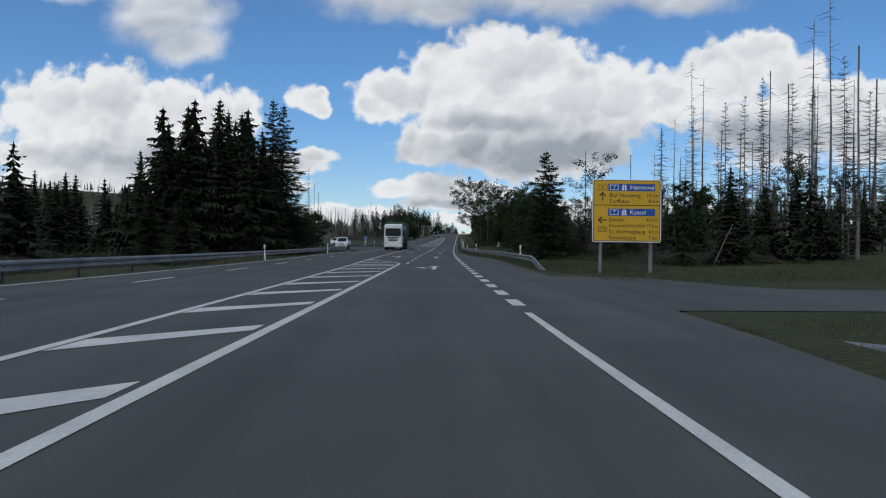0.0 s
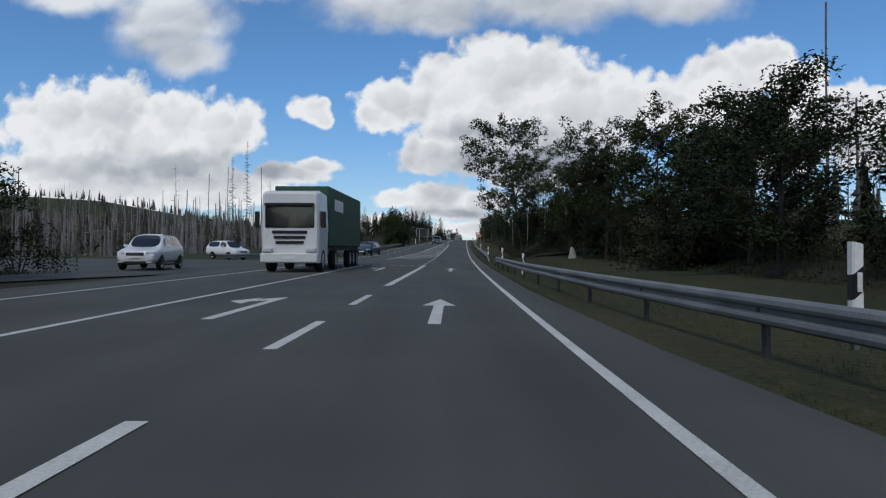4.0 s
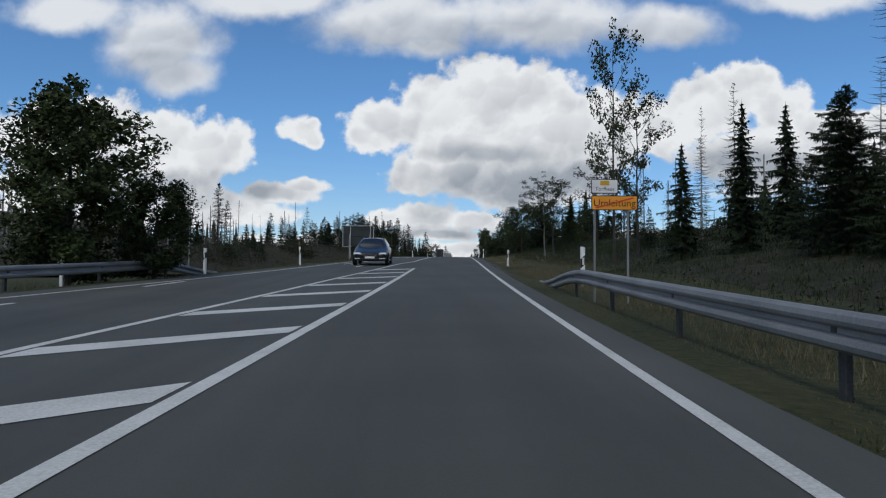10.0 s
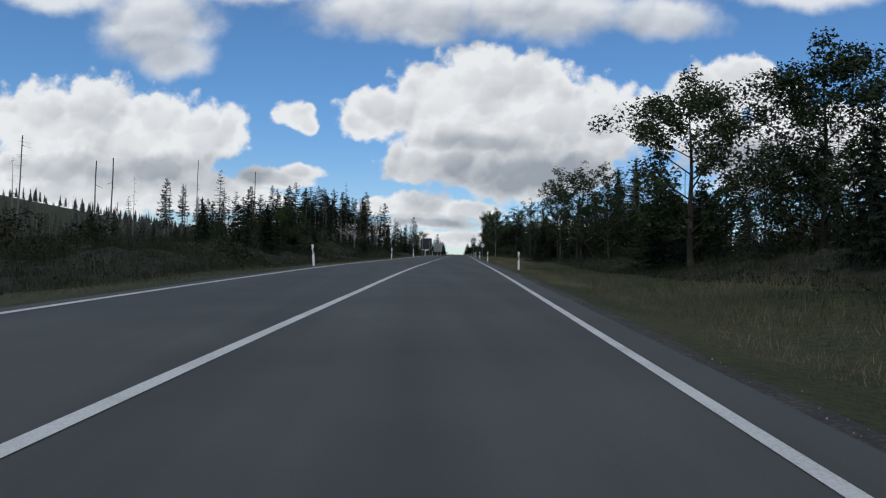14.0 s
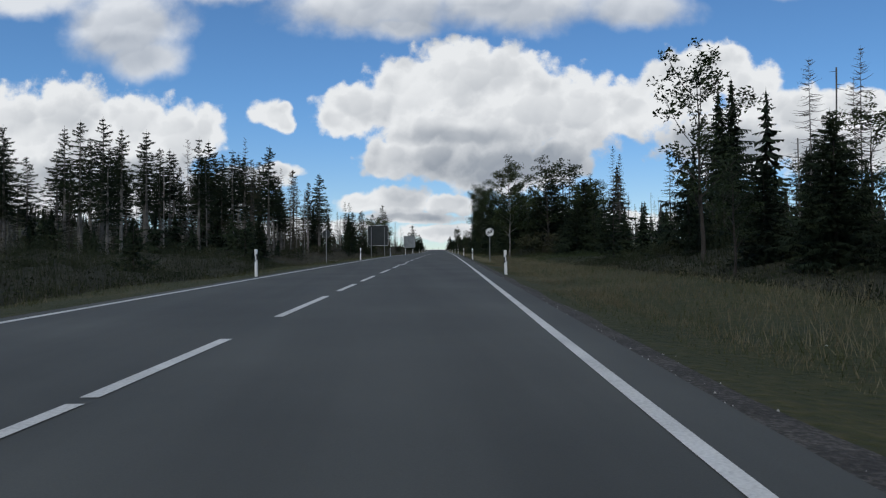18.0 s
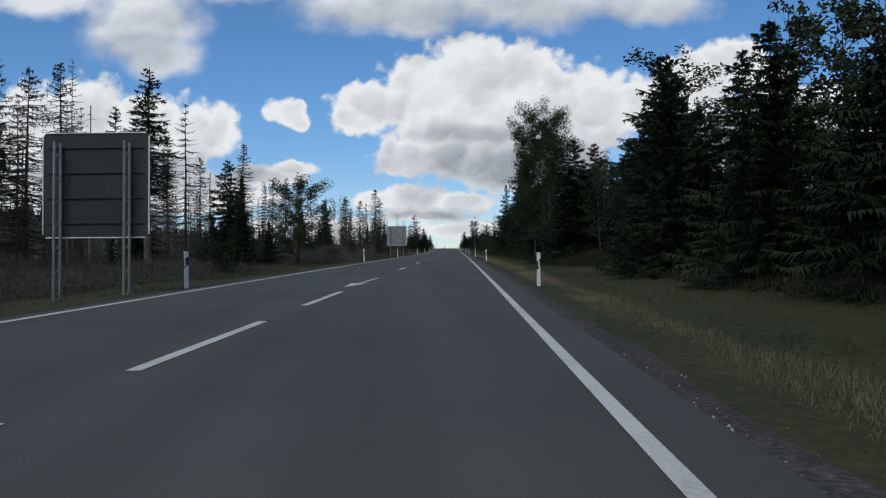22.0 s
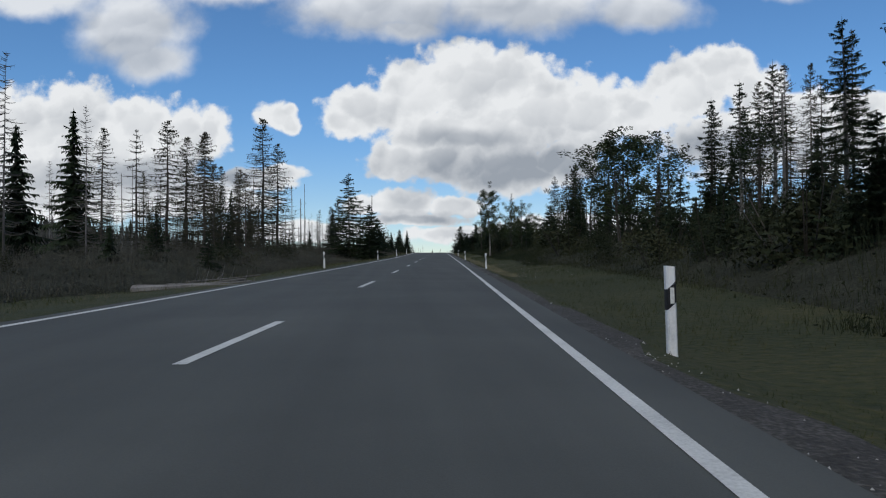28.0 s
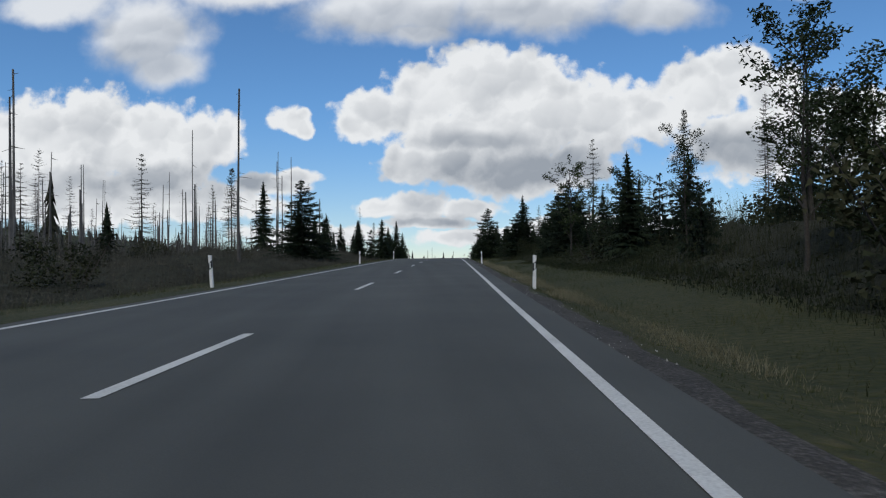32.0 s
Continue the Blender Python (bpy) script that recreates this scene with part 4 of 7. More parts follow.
def back_sign():
    root = tagged(new("round_sign"), "round sign seen from behind on a steel pole", "road sign")
    disc("face", 0.3, 0, 1.98, SIGNGREY, root, 0.06, "dull grey back")
    part("rim", mesh("rim", *gather([stick((0.3 * math.cos(a), 0.06, 1.98 + 0.3 * math.sin(a)), (0.3 * math.cos(a + 0.225), 0.06, 1.98 + 0.3 * math.sin(a + 0.225)), 0.012, 0.012) for a in np.arange(0, 6.28, 0.2244)]), STEEL), root, "pale rim")
    part("clamp", boxes("clamp", [((0, 0.05, 1.86), (0.12, 0.03, 0.03)), ((0, 0.05, 2.1), (0.12, 0.03, 0.03))], STEEL), root)
    pole(root, 2.25, y=0.0)
    return root


bs = back_sign()
bs.matrix_basis = stand(404, -9.9, 0.05, -bank(404, -9.9))


def detour_sign():
    root = tagged(new("detour_sign"), "orange detour sign under a white place sign on two posts", "road sign")
    z = DETOUR_Z
    plate("orange_plate", 0, z, 1.0, 0.32, INK, root, 0.0, 0.01, "black border", 0.02)
    plate("orange_field", 0, z, 0.965, 0.285, ORANGE, root, -0.004, 0.003, "orange field", 0.02)
    lettering("Umleitung", 0.22, 0, z - 0.01, INK, root, -0.006, "CENTER")
    cross = [[(-0.42, z - 0.1), (-0.39, z - 0.125), (0.43, z + 0.1), (0.4, z + 0.125)]]
    flat("crossing_bar", cross, material("faded_red", [(0.45, 0.05, 0.02), (0.55, 0.08, 0.03)], 5, 40, 0.6, bump=0.0), root, -0.008, "faded red bar")
    plate("place_plate", -0.21, z + 0.36, 0.58, 0.31, INK, root, 0.0, 0.01, "black border", 0.02)
    plate("place_field", -0.21, z + 0.36, 0.55, 0.28, SIGNWHITE, root, -0.004, 0.003, "white field", 0.02)
    plate("number_field", -0.21, z + 0.43, 0.2, 0.1, YELLOW, root, -0.007, 0.002, "yellow field", 0.01)
    lettering("Torfhaus", 0.115, -0.21, z + 0.3, INK, root, -0.006, "CENTER")
    pole(root, z + 0.55, -0.42, 0.05, 0.025)
    pole(root, z + 0.12, 0.3, 0.05, 0.025)
    return root


DETOUR_Z = 2.04
ds = detour_sign()
ds.matrix_basis = stand(219.0, 1.94, 0.0, -bank(219.0, 1.94))


def small_back_sign():
    root = tagged(new("small_sign"), "two narrow dark plates seen from behind on a steel pole", "road sign")
    plate("upper_plate", 0, 2.3, 0.58, 0.3, SIGNGREY, root, 0.06, 0.008, "dull grey back", 0.02)
    plate("lower_plate", 0, 1.62, 0.58, 0.98, SIGNGREY, root, 0.06, 0.008, "dull grey back", 0.02)
    part("clamp", boxes("clamp", [((0.24, 0.05, 2.13), (0.62, 0.03, 0.04)), ((0.2, 0.05, 1.3), (0.3, 0.03, 0.03))], SIGNWHITE), root, "pale clamp")
    pole(root, 2.5, 0.26, 0.0)
    return root


sb = small_back_sign()
sb.matrix_basis = stand(233, -12.6, 0.05, -bank(233, -12.6))


def keep_sign():
    root = tagged(new("keep_right_sign"), "blue round sign with a white arrow over a striped beacon", "road sign")
    disc("face", 0.3, 0, 1.55, SIGNWHITE, root, 0.0, "white rim")
    disc("field", 0.285, 0, 1.55, BLUE, root, -0.006, "blue field")
    flat("arrow", arrow_polys(0, 1.55, 0.42, -math.pi * 0.75), SIGNWHITE, root, -0.009)
    plate("beacon", 0, 0.7, 0.26, 0.75, SIGNWHITE, root, 0.0, 0.02, "white beacon", 0.02)
    for k in range(3):
        z = 0.45 + 0.24 * k
        flat("stripe", [[(-0.13, z), (0.13, z + 0.13), (0.13, z + 0.24), (-0.13, z + 0.11)]], BLACK, root, -0.004)
    pole(root, 1.8)
    return root


ks = keep_sign()
ks.matrix_basis = stand(153.5, -15.2, 0.0, -bank(153.5, -15.2))


def marker_stone():
    """A rough pointed slab with worn edges."""
    v, f, sides = [], [], 9
    for z, rx, ry, dx in ((-0.3, 0.36, 0.2, 0.0), (0.0, 0.35, 0.2, 0.0), (0.22, 0.31, 0.18, 0.0), (0.45, 0.24, 0.15, -0.01), (0.66, 0.16, 0.11, -0.04), (0.8, 0.09, 0.07, -0.07), (0.86, 0.03, 0.03, -0.08)):
        for k in range(sides):
            a = 2 * math.pi * k / sides
            p = Vector((dx + rx * math.cos(a), ry * math.sin(a), z))
            v.append(p * (1 + 0.1 * noise.noise(p * 4)))
    for i in range(6):
        for k in range(sides):
            a, b = i * sides + k, i * sides + (k + 1) % sides
            f.append((a, b, b + sides, a + sides))
    f.append(tuple(range(6 * sides, 7 * sides)))
    return tagged(new("standing_stone", mesh("standing_stone", v, f, STONE)), "pale pointed standing stone in the grass", "stone")


st = marker_stone()
st.matrix_basis = stand(153.0, 7.6, 0.3, 0.0)

# ---- trees ----


class Heap:
    """Collects triangles and quads for one mesh."""

    def __init__(self):
        self.v, self.f = [], []

    def poly(self, *pts):
        o = len(self.v)
        self.v.extend(pts)
        self.f.append(tuple(range(o, o + len(pts))))

    def add(self, piece):
        o = len(self.v)
        self.v.extend(piece[0])
        self.f.extend(tuple(i + o for i in q) for q in piece[1])


def trunk_rings(h, r, rng, bow=0.02, steps=7, top=0.012):
    rings, x, y = [((0, 0, -0.4), r * 1.25), ((0, 0, 0.05), r * 1.12)], 0.0, 0.0
    for k in range(1, steps + 1):
        x += rng.uniform(-bow, bow) * h / steps * 2
        y += rng.uniform(-bow, bow) * h / steps * 2
        q = k / steps
        rings.append(((x, y, h * q), max(r * (1 - q) ** 0.85, top)))
    return rings


def along(rings, z):
    zs = [c[2] for c, _ in rings]
    return float(np.interp(z, zs, [c[0] for c, _ in rings])), float(np.interp(z, zs, [c[1] for c, _ in rings])), float(np.interp(z, zs, [r for _, r in rings]))


def spray(hp, base, tip, width, rng, pairs, hang):
    """A needle branch: a spine with overlapping pointed twigs on both sides that hang a little."""
    base, tip = Vector(base), Vector(tip)
    d = tip - base
    side = Vector((-d.y, d.x, 0))
    if side.length < 1e-5:
        return
    side.normalize()
    L = d.length
    hp.poly(base + side * 0.05, base - side * 0.05, tip)
    for k in range(pairs):
        q = 0.12 + 0.86 * (k + rng.random() * 0.7) / pairs
        p = base + d * q
        w = width * (1.25 - q * 0.85) * rng.uniform(0.6, 1.3)
        half = 0.52 / pairs
        for sgn in (-1, 1):
            out = p + side * sgn * w + d * (0.5 * w / L) + Vector((0, 0, -hang * w * rng.uniform(0.3, 1.5)))
            hp.poly(p - d * half, out, p + d * half)


def spruce_meshes(h, w, rng, low=0.08, whorls=26, fill=1.0, pairs=5, mat=None, droop=0.3, arms=8):
    rings = trunk_rings(h, 0.010 * h + 0.04, rng, 0.012)
    trunk = mesh("trunk", *tube(rings, 7), BARK)
    hp = Heap()
    for k in range(whorls):
        q = low + (0.985 - low) * (k / (whorls - 1)) ** 0.92
        z = h * q
        x, y, r = along(rings, z)
        reach = w * (1 - q) ** 0.8 * (0.85 + 0.2 * math.sin(k * 2.1)) + 0.12
        if q < low + 0.1:
            reach *= 0.85
        n = arms if q < 0.7 else arms - 2
        for j in range(n):
            if rng.random() > fill:
                continue
            a = 2 * math.pi * (j + rng.uniform(-0.35, 0.35)) / n + k * 0.7
            L = reach * rng.uniform(0.7, 1.2)
            up = (0.22 if q > 0.85 else -droop * (1 - q)) * L + rng.uniform(-0.12, 0.1) * L
            spray(hp, (x, y, z + rng.uniform(-0.15, 0.15)), (x + L * math.cos(a), y + L * math.sin(a), z + up), 0.2 * L + 0.16, rng, (max(4, int(L * 5)) if pairs > 6 else pairs) if L > 0.8 else 3, 0.8)
        # short inner growth that closes the middle of the crown
        for j in range(6):
            a, L = rng.uniform(0, 6.28), reach * 0.58
            b = a + rng.uniform(0.5, 1.1)
            hp.poly((x, y, z + 0.3 * h / whorls + 0.2), (x + L * math.cos(a), y + L * math.sin(a), z - 0.3 * rng.random() - 0.1), (x + L * 0.8 * math.cos(b), y + L * 0.8 * math.sin(b), z - 0.35))
    tx, ty = rings[-1][0][:2]
    for j in range(5):
        a = j * 1.26
        hp.poly((tx + 0.07 * math.cos(a), ty + 0.07 * math.sin(a), h * 0.93), (tx + 0.07 * math.cos(a + 2), ty + 0.07 * math.sin(a + 2), h * 0.93), (tx, ty, h * 1.03))
    return trunk, mesh("crown", hp.v, hp.f, mat or NEEDLE)


def fine_spruce_meshes(h, w, rng, whorls, arms, shape=0.75, low=0.03, droop=0.35, bark=None, dead_arms=0):
    """A spruce that stands close to the road: tiers of boughs with many short hanging twigs."""
    rings = trunk_rings(h, (0.009 * h + 0.03) * (1.45 if dead_arms else 1.0), rng, 0.012)
    hp = Heap()
    for k in range(whorls):
        q = low + (0.985 - low) * (k / (whorls - 1)) ** 0.95
        z = h * q
        x, y, r = along(rings, z)
        reach = w * (1 - q) ** shape * (0.85 + 0.25 * math.sin(k * 2.3)) + 0.12
        for j in range(arms if q < 0.75 else arms - 2):
            a = 2 * math.pi * (j + rng.uniform(-0.4, 0.4)) / arms + k * 0.9
            L = reach * rng.uniform(0.6, 1.15)
            up = (0.3 if q > 0.85 else 0.1 - droop * (1 - q)) * L + rng.uniform(-0.1, 0.1) * L
            b = (x, y, z + rng.uniform(-0.12, 0.12))
            m = (x + 0.6 * L * math.cos(a), y + 0.6 * L * math.sin(a), b[2] + up * 0.9)
            e = (x + L * math.cos(a), y + L * math.sin(a), b[2] + up + 0.1 * L)
            n = max(5, int(L * 14))
            spray(hp, b, m, 0.07 * L + 0.11, rng, n, 1.3)
            spray(hp, m, e, 0.06 * L + 0.1, rng, n, 0.9)
            # side boughs
            for sgn in (-1, 1):
                s = 0.4 * L
                spray(hp, m, (m[0] + s * math.cos(a + sgn * 0.7), m[1] + s * math.sin(a + sgn * 0.7), m[2] + up * 0.3 - 0.05), 0.1 + 0.05 * L, rng, max(4, int(s * 16)), 1.1)
    pieces = [tube(rings, 7)]
    for _ in range(dead_arms):
        z = h * rng.uniform(0.12, low + 0.1)
        x, y, r = along(rings, z)
        a, L = rng.uniform(0, 6.28), w * rng.uniform(0.15, 0.5)
        pieces.append(stick((x, y, z), (x + L * math.cos(a), y + L * math.sin(a), z - L * rng.uniform(0.0, 0.45)), 0.022, 0.006, 3))
    tx, ty = rings[-1][0][:2]
    for j in range(5):
        a = j * 1.26
        hp.poly((tx + 0.05 * math.cos(a), ty + 0.05 * math.sin(a), h * 0.93), (tx + 0.05 * math.cos(a + 2), ty + 0.05 * math.sin(a + 2), h * 0.93), (tx, ty, h * 1.03))
    return mesh("trunk", *gather(pieces), bark or BARK), mesh("crown", hp.v, hp.f, NEEDLE)


def thin_meshes(h, w, rng, low=0.2, whorls=30, needles=0.5, bare=False, twigs=9):
    """A dying spruce: trunk, arched fine branches with hanging twigs, sparse needles."""
    rings = trunk_rings(h, 0.0042 * h + 0.03 if bare else 0.008 * h + 0.03, rng, 0.012)
    trunk = mesh("trunk", *tube(rings, 7), DEADWOOD if bare else BARK)
    hp = Heap()
    up = Vector((0, 0, 1))
    for k in range(whorls):
        q = low + (0.985 - low) * k / (whorls - 1)
        z = h * q
        x, y, r = along(rings, z)
        reach = w * ((1 - q) ** 0.7) * min(1, 0.7 + (q - low) * 2.0) + 0.15
        n = rng.choice((5, 6)) if bare else rng.choice((8, 9, 10))
        for j in range(n):
            a = rng.uniform(0, 6.28)
            L = reach * rng.uniform(0.55, 1.12)
            d = Vector((math.cos(a), math.sin(a), 0))
            b = Vector((x, y, z + rng.uniform(-0.15, 0.15)))
            sag, tip = (-0.1, 0.35) if q > 0.82 else (rng.uniform(0.3, 0.5), rng.uniform(0.1, 0.3))
            arc = [b + d * L * t + up * L * (-sag * t + (sag * 0.5 + tip) * t * t) for t in (0.0, 0.35, 0.7, 1.0)]
            for k1 in range(3):
                p1, p2 = arc[k1], arc[k1 + 1]
                t1, t2 = (0.03, 0.024, 0.017)[k1], (0.024, 0.017, 0.004)[k1]
                hp.poly(p1 + up * t1, p1 - up * t1, p2 - up * t2, p2 + up * t2)
            side = Vector((-d.y, d.x, 0))
            for _ in range(2 if bare else twigs):
                t = rng.uniform(0.15, 0.99)
                k1 = 0 if t < 0.35 else 1 if t < 0.7 else 2
                p = arc[k1].lerp(arc[k1 + 1], (t - (0.0, 0.35, 0.7)[k1]) / (0.35, 0.35, 0.3)[k1])
                green = not bare and rng.random() < needles
                o = p + side * rng.uniform(-1, 1) * 0.2 * max(L, 0.7) + d * 0.12 * L * rng.random() + up * rng.uniform(-0.45, 0.03) * (0.75 if green else 0.5)
                wd = d * (0.04 if green else 0.014)
                hp.poly(p + wd, p - wd, o)
    return trunk, mesh("branch_work", hp.v, hp.f, DEADTWIG if bare else DRYNEEDLE)


def snag_meshes(h, r, rng, stubs=10, broken=True):
    """A bare dead trunk, with what is left of its branches."""
    rings = trunk_rings(h, r, rng, 0.014, 6, r * (0.45 if broken else 0.15))
    pieces = []
    for _ in range(stubs):
        z = h * rng.uniform(0.25, 0.98)
        x, y, rr = along(rings, z)
        a, L = rng.uniform(0, 6.28), rng.uniform(0.25, 1.15)
        pieces.append(stick((x, y, z), (x + L * math.cos(a), y + L * math.sin(a), z + L * rng.uniform(-0.35, 0.1)), 0.022, 0.006, 3))
    return mesh("trunk", *tube(rings, 6), DEADWOOD), mesh("branch_work", *gather(pieces), DEADTWIG)


def leaf_cloud(hp, centre, radius, n, size, rng, squash=0.8):
    for _ in range(n):
        while True:
            p = Vector((rng.uniform(-1, 1), rng.uniform(-1, 1), rng.uniform(-1, 1)))
            if p.length < 1:
                break
        p = Vector((p.x, p.y, p.z * squash)) * radius + centre
        a = Vector((rng.uniform(-1, 1), rng.uniform(-1, 1), rng.uniform(-0.7, 0.5))).normalized() * size * rng.uniform(0.6, 1.4)
        b = a.cross(Vector((rng.uniform(-1, 1), rng.uniform(-1, 1), rng.uniform(-1, 1)))).normalized() * size * 0.36
        hp.poly(p - a * 0.5 + b, p + a * 0.6, p - a * 0.5 - b)


def broadleaf_meshes(h, w, rng, leaves=2200, bark=None, clear=0.22, leaf=0.24, limbs=11, spread_up=0.55, girth=1.0, core=0, clump=0.3, core_leaf=1.8):
    r0 = (0.012 * h + 0.05) * girth
    rings = trunk_rings(h * 0.86, r0, rng, 0.03, 7)
    pieces, tips = [tube(rings, 7)], []
    for k in range(limbs):
        q = clear + (0.95 - clear) * (k + rng.random() * 0.6) / limbs
        z = h * 0.86 * q
        x, y, r = along(rings, z)
        a = k * 2.4 + rng.uniform(-0.4, 0.4)
        L = w * (0.55 + 0.45 * math.sin(math.pi * min(1, (q - clear) / (1 - clear) * 0.85 + 0.12))) * rng.uniform(0.7, 1.1)
        b = Vector((x, y, z))
        m = b + Vector((math.cos(a) * L * 0.5, math.sin(a) * L * 0.5, L * spread_up * 0.5))
        e = m + Vector((math.cos(a + rng.uniform(-0.5, 0.5)) * L * 0.5, math.sin(a + rng.uniform(-0.5, 0.5)) * L * 0.5, L * spread_up * rng.uniform(0.2, 0.8)))
        pieces += [stick(b, m, max(r * 0.5, 0.02), max(r * 0.32, 0.015), 5), stick(m, e, max(r * 0.32, 0.015), 0.008, 4)]
        tips += [(e, 0.9), (m.lerp(e, 0.5), 0.8), (m, 0.55)]
        for _ in range(3):
            o = m.lerp(e, rng.random()) + Vector((rng.uniform(-1, 1), rng.uniform(-1, 1), rng.uniform(-0.2, 0.9))) * L * 0.35
            pieces.append(stick(m.lerp(e, 0.3), o, 0.012, 0.005, 3))
            tips.append((o, 0.75))
    tips += [(Vector((*rings[-1][0][:2], h * f)), 0.6) for f in (0.84, 0.92, 0.97)]
    hp = Heap()
    per = max(6, leaves // len(tips))
    for p, k in tips:
        rad = w * clump * k * rng.uniform(0.75, 1.2)
        leaf_cloud(hp, p, rad, int(per * k * 1.3), leaf, rng)
        if core:
            leaf_cloud(hp, p * 0.9 + Vector((0, 0, p.z * 0.1)), rad * 0.75, core * 2, leaf * core_leaf, rng)
    return mesh("trunk", *gather(pieces), bark or BARK), mesh("crown", hp.v, hp.f, LEAF)


def shrub_mesh(h, w, rng, leaves=420, leaf=0.17):
    hp = Heap()
    for k in range(9):
        a = rng.uniform(0, 6.28)
        d = w * rng.random() ** 0.6 * 0.75
        leaf_cloud(hp, Vector((d * math.cos(a), d * math.sin(a), h * rng.uniform(0.15, 0.75))), h * rng.uniform(0.2, 0.38), leaves // 9, leaf, rng, 0.9)
    stems = []
    for k in range(7):
        a = rng.uniform(0, 6.28)
        stems.append(stick((0.1 * math.cos(a), 0.1 * math.sin(a), -0.2), (w * 0.7 * math.cos(a), w * 0.7 * math.sin(a), h * rng.uniform(0.7, 1.05)), 0.02, 0.006, 3))
    return mesh("stems", *gather(stems), BARK), mesh("foliage", hp.v, hp.f, SHRUB)


rng = random.Random(11)
KINDS = {}


def register(key, name, size, meshes, second, label, category):
    KINDS.setdefault(key, []).append((name, size, meshes, second, label, category))


for i in range(4):
    h = (15, 14, 12, 9)[i]
    w = (4.2, 3.6, 3.5, 2.9)[i]
    whorls = (36, 33, 29, 24)[i]
    register("spruce", "spruce", h, spruce_meshes(h, w, rng, 0.04, whorls - 3, 0.97, 8, arms=8), "crown", "dark green spruce with drooping boughs", "tree")
    register("spruce_far", "spruce", h, spruce_meshes(h, w, rng, 0.05, whorls - 10, 0.95, 3, arms=6), "crown", "dark green spruce in the depth of the wood", "tree")
for i in range(3):
    h = (15, 14, 13)[i]
    register("highspruce", "spruce", h, fine_spruce_meshes(h, (3.0, 2.7, 2.8)[i], rng, (18, 15, 20)[i], 7, 0.6, (0.48, 0.58, 0.4)[i], 0.45, PALEBARK, (34, 40, 26)[i]), "crown", "dark spruce with a bare pale lower trunk", "tree")
for i in range(3):
    h = (4.0, 3.0, 5.0)[i]
    register("youngspruce", "young_spruce", h, spruce_meshes(h, (1.6, 1.35, 1.8)[i], rng, 0.02, (12, 10, 13)[i], 0.97, 4, arms=6), "crown", "young bushy spruce among the undergrowth", "tree")
for i in range(4):
    h = (16, 15, 14, 17)[i]
    register("thin", "dying_spruce", h, thin_meshes(h, (3.1, 2.7, 3.0, 2.6)[i], rng, (0.12, 0.2, 0.08, 0.22)[i], (36, 33, 32, 36)[i], (0.75, 0.4, 0.6, 0.3)[i]), "branch_work", "dying spruce with thin brownish needles", "tree")
for i in range(2):
    h = (15, 14)[i]
    register("thin_far", "dying_spruce", h, thin_meshes(h, (2.7, 2.5)[i], rng, 0.15, 22, (0.8, 0.6)[i], twigs=2), "branch_work", "dying spruce in the depth of the wood", "tree")
for i in range(3):
    h = (16, 14, 18)[i]
    register("dead", "dead_spruce", h, thin_meshes(h, (2.7, 2.3, 2.4)[i], rng, (0.12, 0.2, 0.22)[i], (34, 28, 30)[i], 0, True), "branch_work", "dead grey spruce with bare branches", "tree")
for i in range(4):
    h = (16, 13, 10, 6)[i]
    register("snag", "dead_tree", h, snag_meshes(h, (0.125, 0.12, 0.13, 0.13)[i], rng, (46, 32, 16, 4)[i], i != 0), "branch_work", "bare grey trunk of a dead spruce", "tree")
for i in range(3):
    h = (10, 9, 7.5)[i]
    register("broad", "broadleaf_tree", h, broadleaf_meshes(h, (3.4, 3.1, 2.7)[i], rng, (12000, 10500, 9000)[i], None, 0.12, 0.14, 17, core=9, core_leaf=1.4), "crown", "leafy broadleaf tree with a dark crown", "tree")
for i in range(2):
    h = (9, 7.5)[i]
    register("broad_far", "broadleaf_tree", h, broadleaf_meshes(h, (3.1, 2.7)[i], rng, 2400, None, 0.12, 0.28, 12, core=4), "crown", "small leafy broadleaf tree in the wood", "tree")
for i in range(2):
    h = (12, 11)[i]
    register("airy", "broadleaf_tree", h, broadleaf_meshes(h, (3.5, 3.2)[i], rng, (7500, 6500)[i], None, 0.24, 0.17, 26, spread_up=0.6, core=2, clump=0.19, girth=0.75), "crown", "tall broadleaf tree with sky between its leaves", "tree")
register("oak", "broadleaf_tree", 6.5, broadleaf_meshes(6.5, 2.1, rng, 13000, None, 0.03, 0.13, 22, spread_up=0.35, core=12, clump=0.4), "crown", "compact dark broadleaf tree with leaves down to the ground", "tree")
for i in range(3):
    h = (11, 9, 8)[i]
    register("slender", "rowan", h, broadleaf_meshes(h, (2.0, 1.7, 1.6)[i], rng, (2500, 2200, 2000)[i], None, 0.25, 0.14, 13, spread_up=1.1, girth=0.6), "crown", "slender rowan with an open leafy crown", "tree")
for i in range(2):
    h = (13, 12)[i]
    register("tallrowan", "rowan", h, broadleaf_meshes(h, (2.1, 1.9)[i], rng, (2600, 2200)[i], PALEBARK, 0.34, 0.15, 18, spread_up=0.9, girth=0.34, clump=0.22), "crown", "tall rowan with a bare trunk and an open crown", "tree")
for i in range(2):
    h = (12, 10)[i]
    register("birch", "birch", h, broadleaf_meshes(h, (2.5, 2.0)[i], rng, (11000, 8000)[i], BIRCHBARK, 0.2, 0.115, 22, spread_up=0.7, girth=0.42, core=5, core_leaf=1.4), "crown", "birch with a pale trunk and small leaves", "tree")
register("lonebirch", "birch", 10, broadleaf_meshes(10, 1.3, rng, 7500, BIRCHBARK, 0.34, 0.12, 24, spread_up=0.6, girth=0.6, clump=0.38), "crown", "slim birch with a bare pale trunk", "tree")
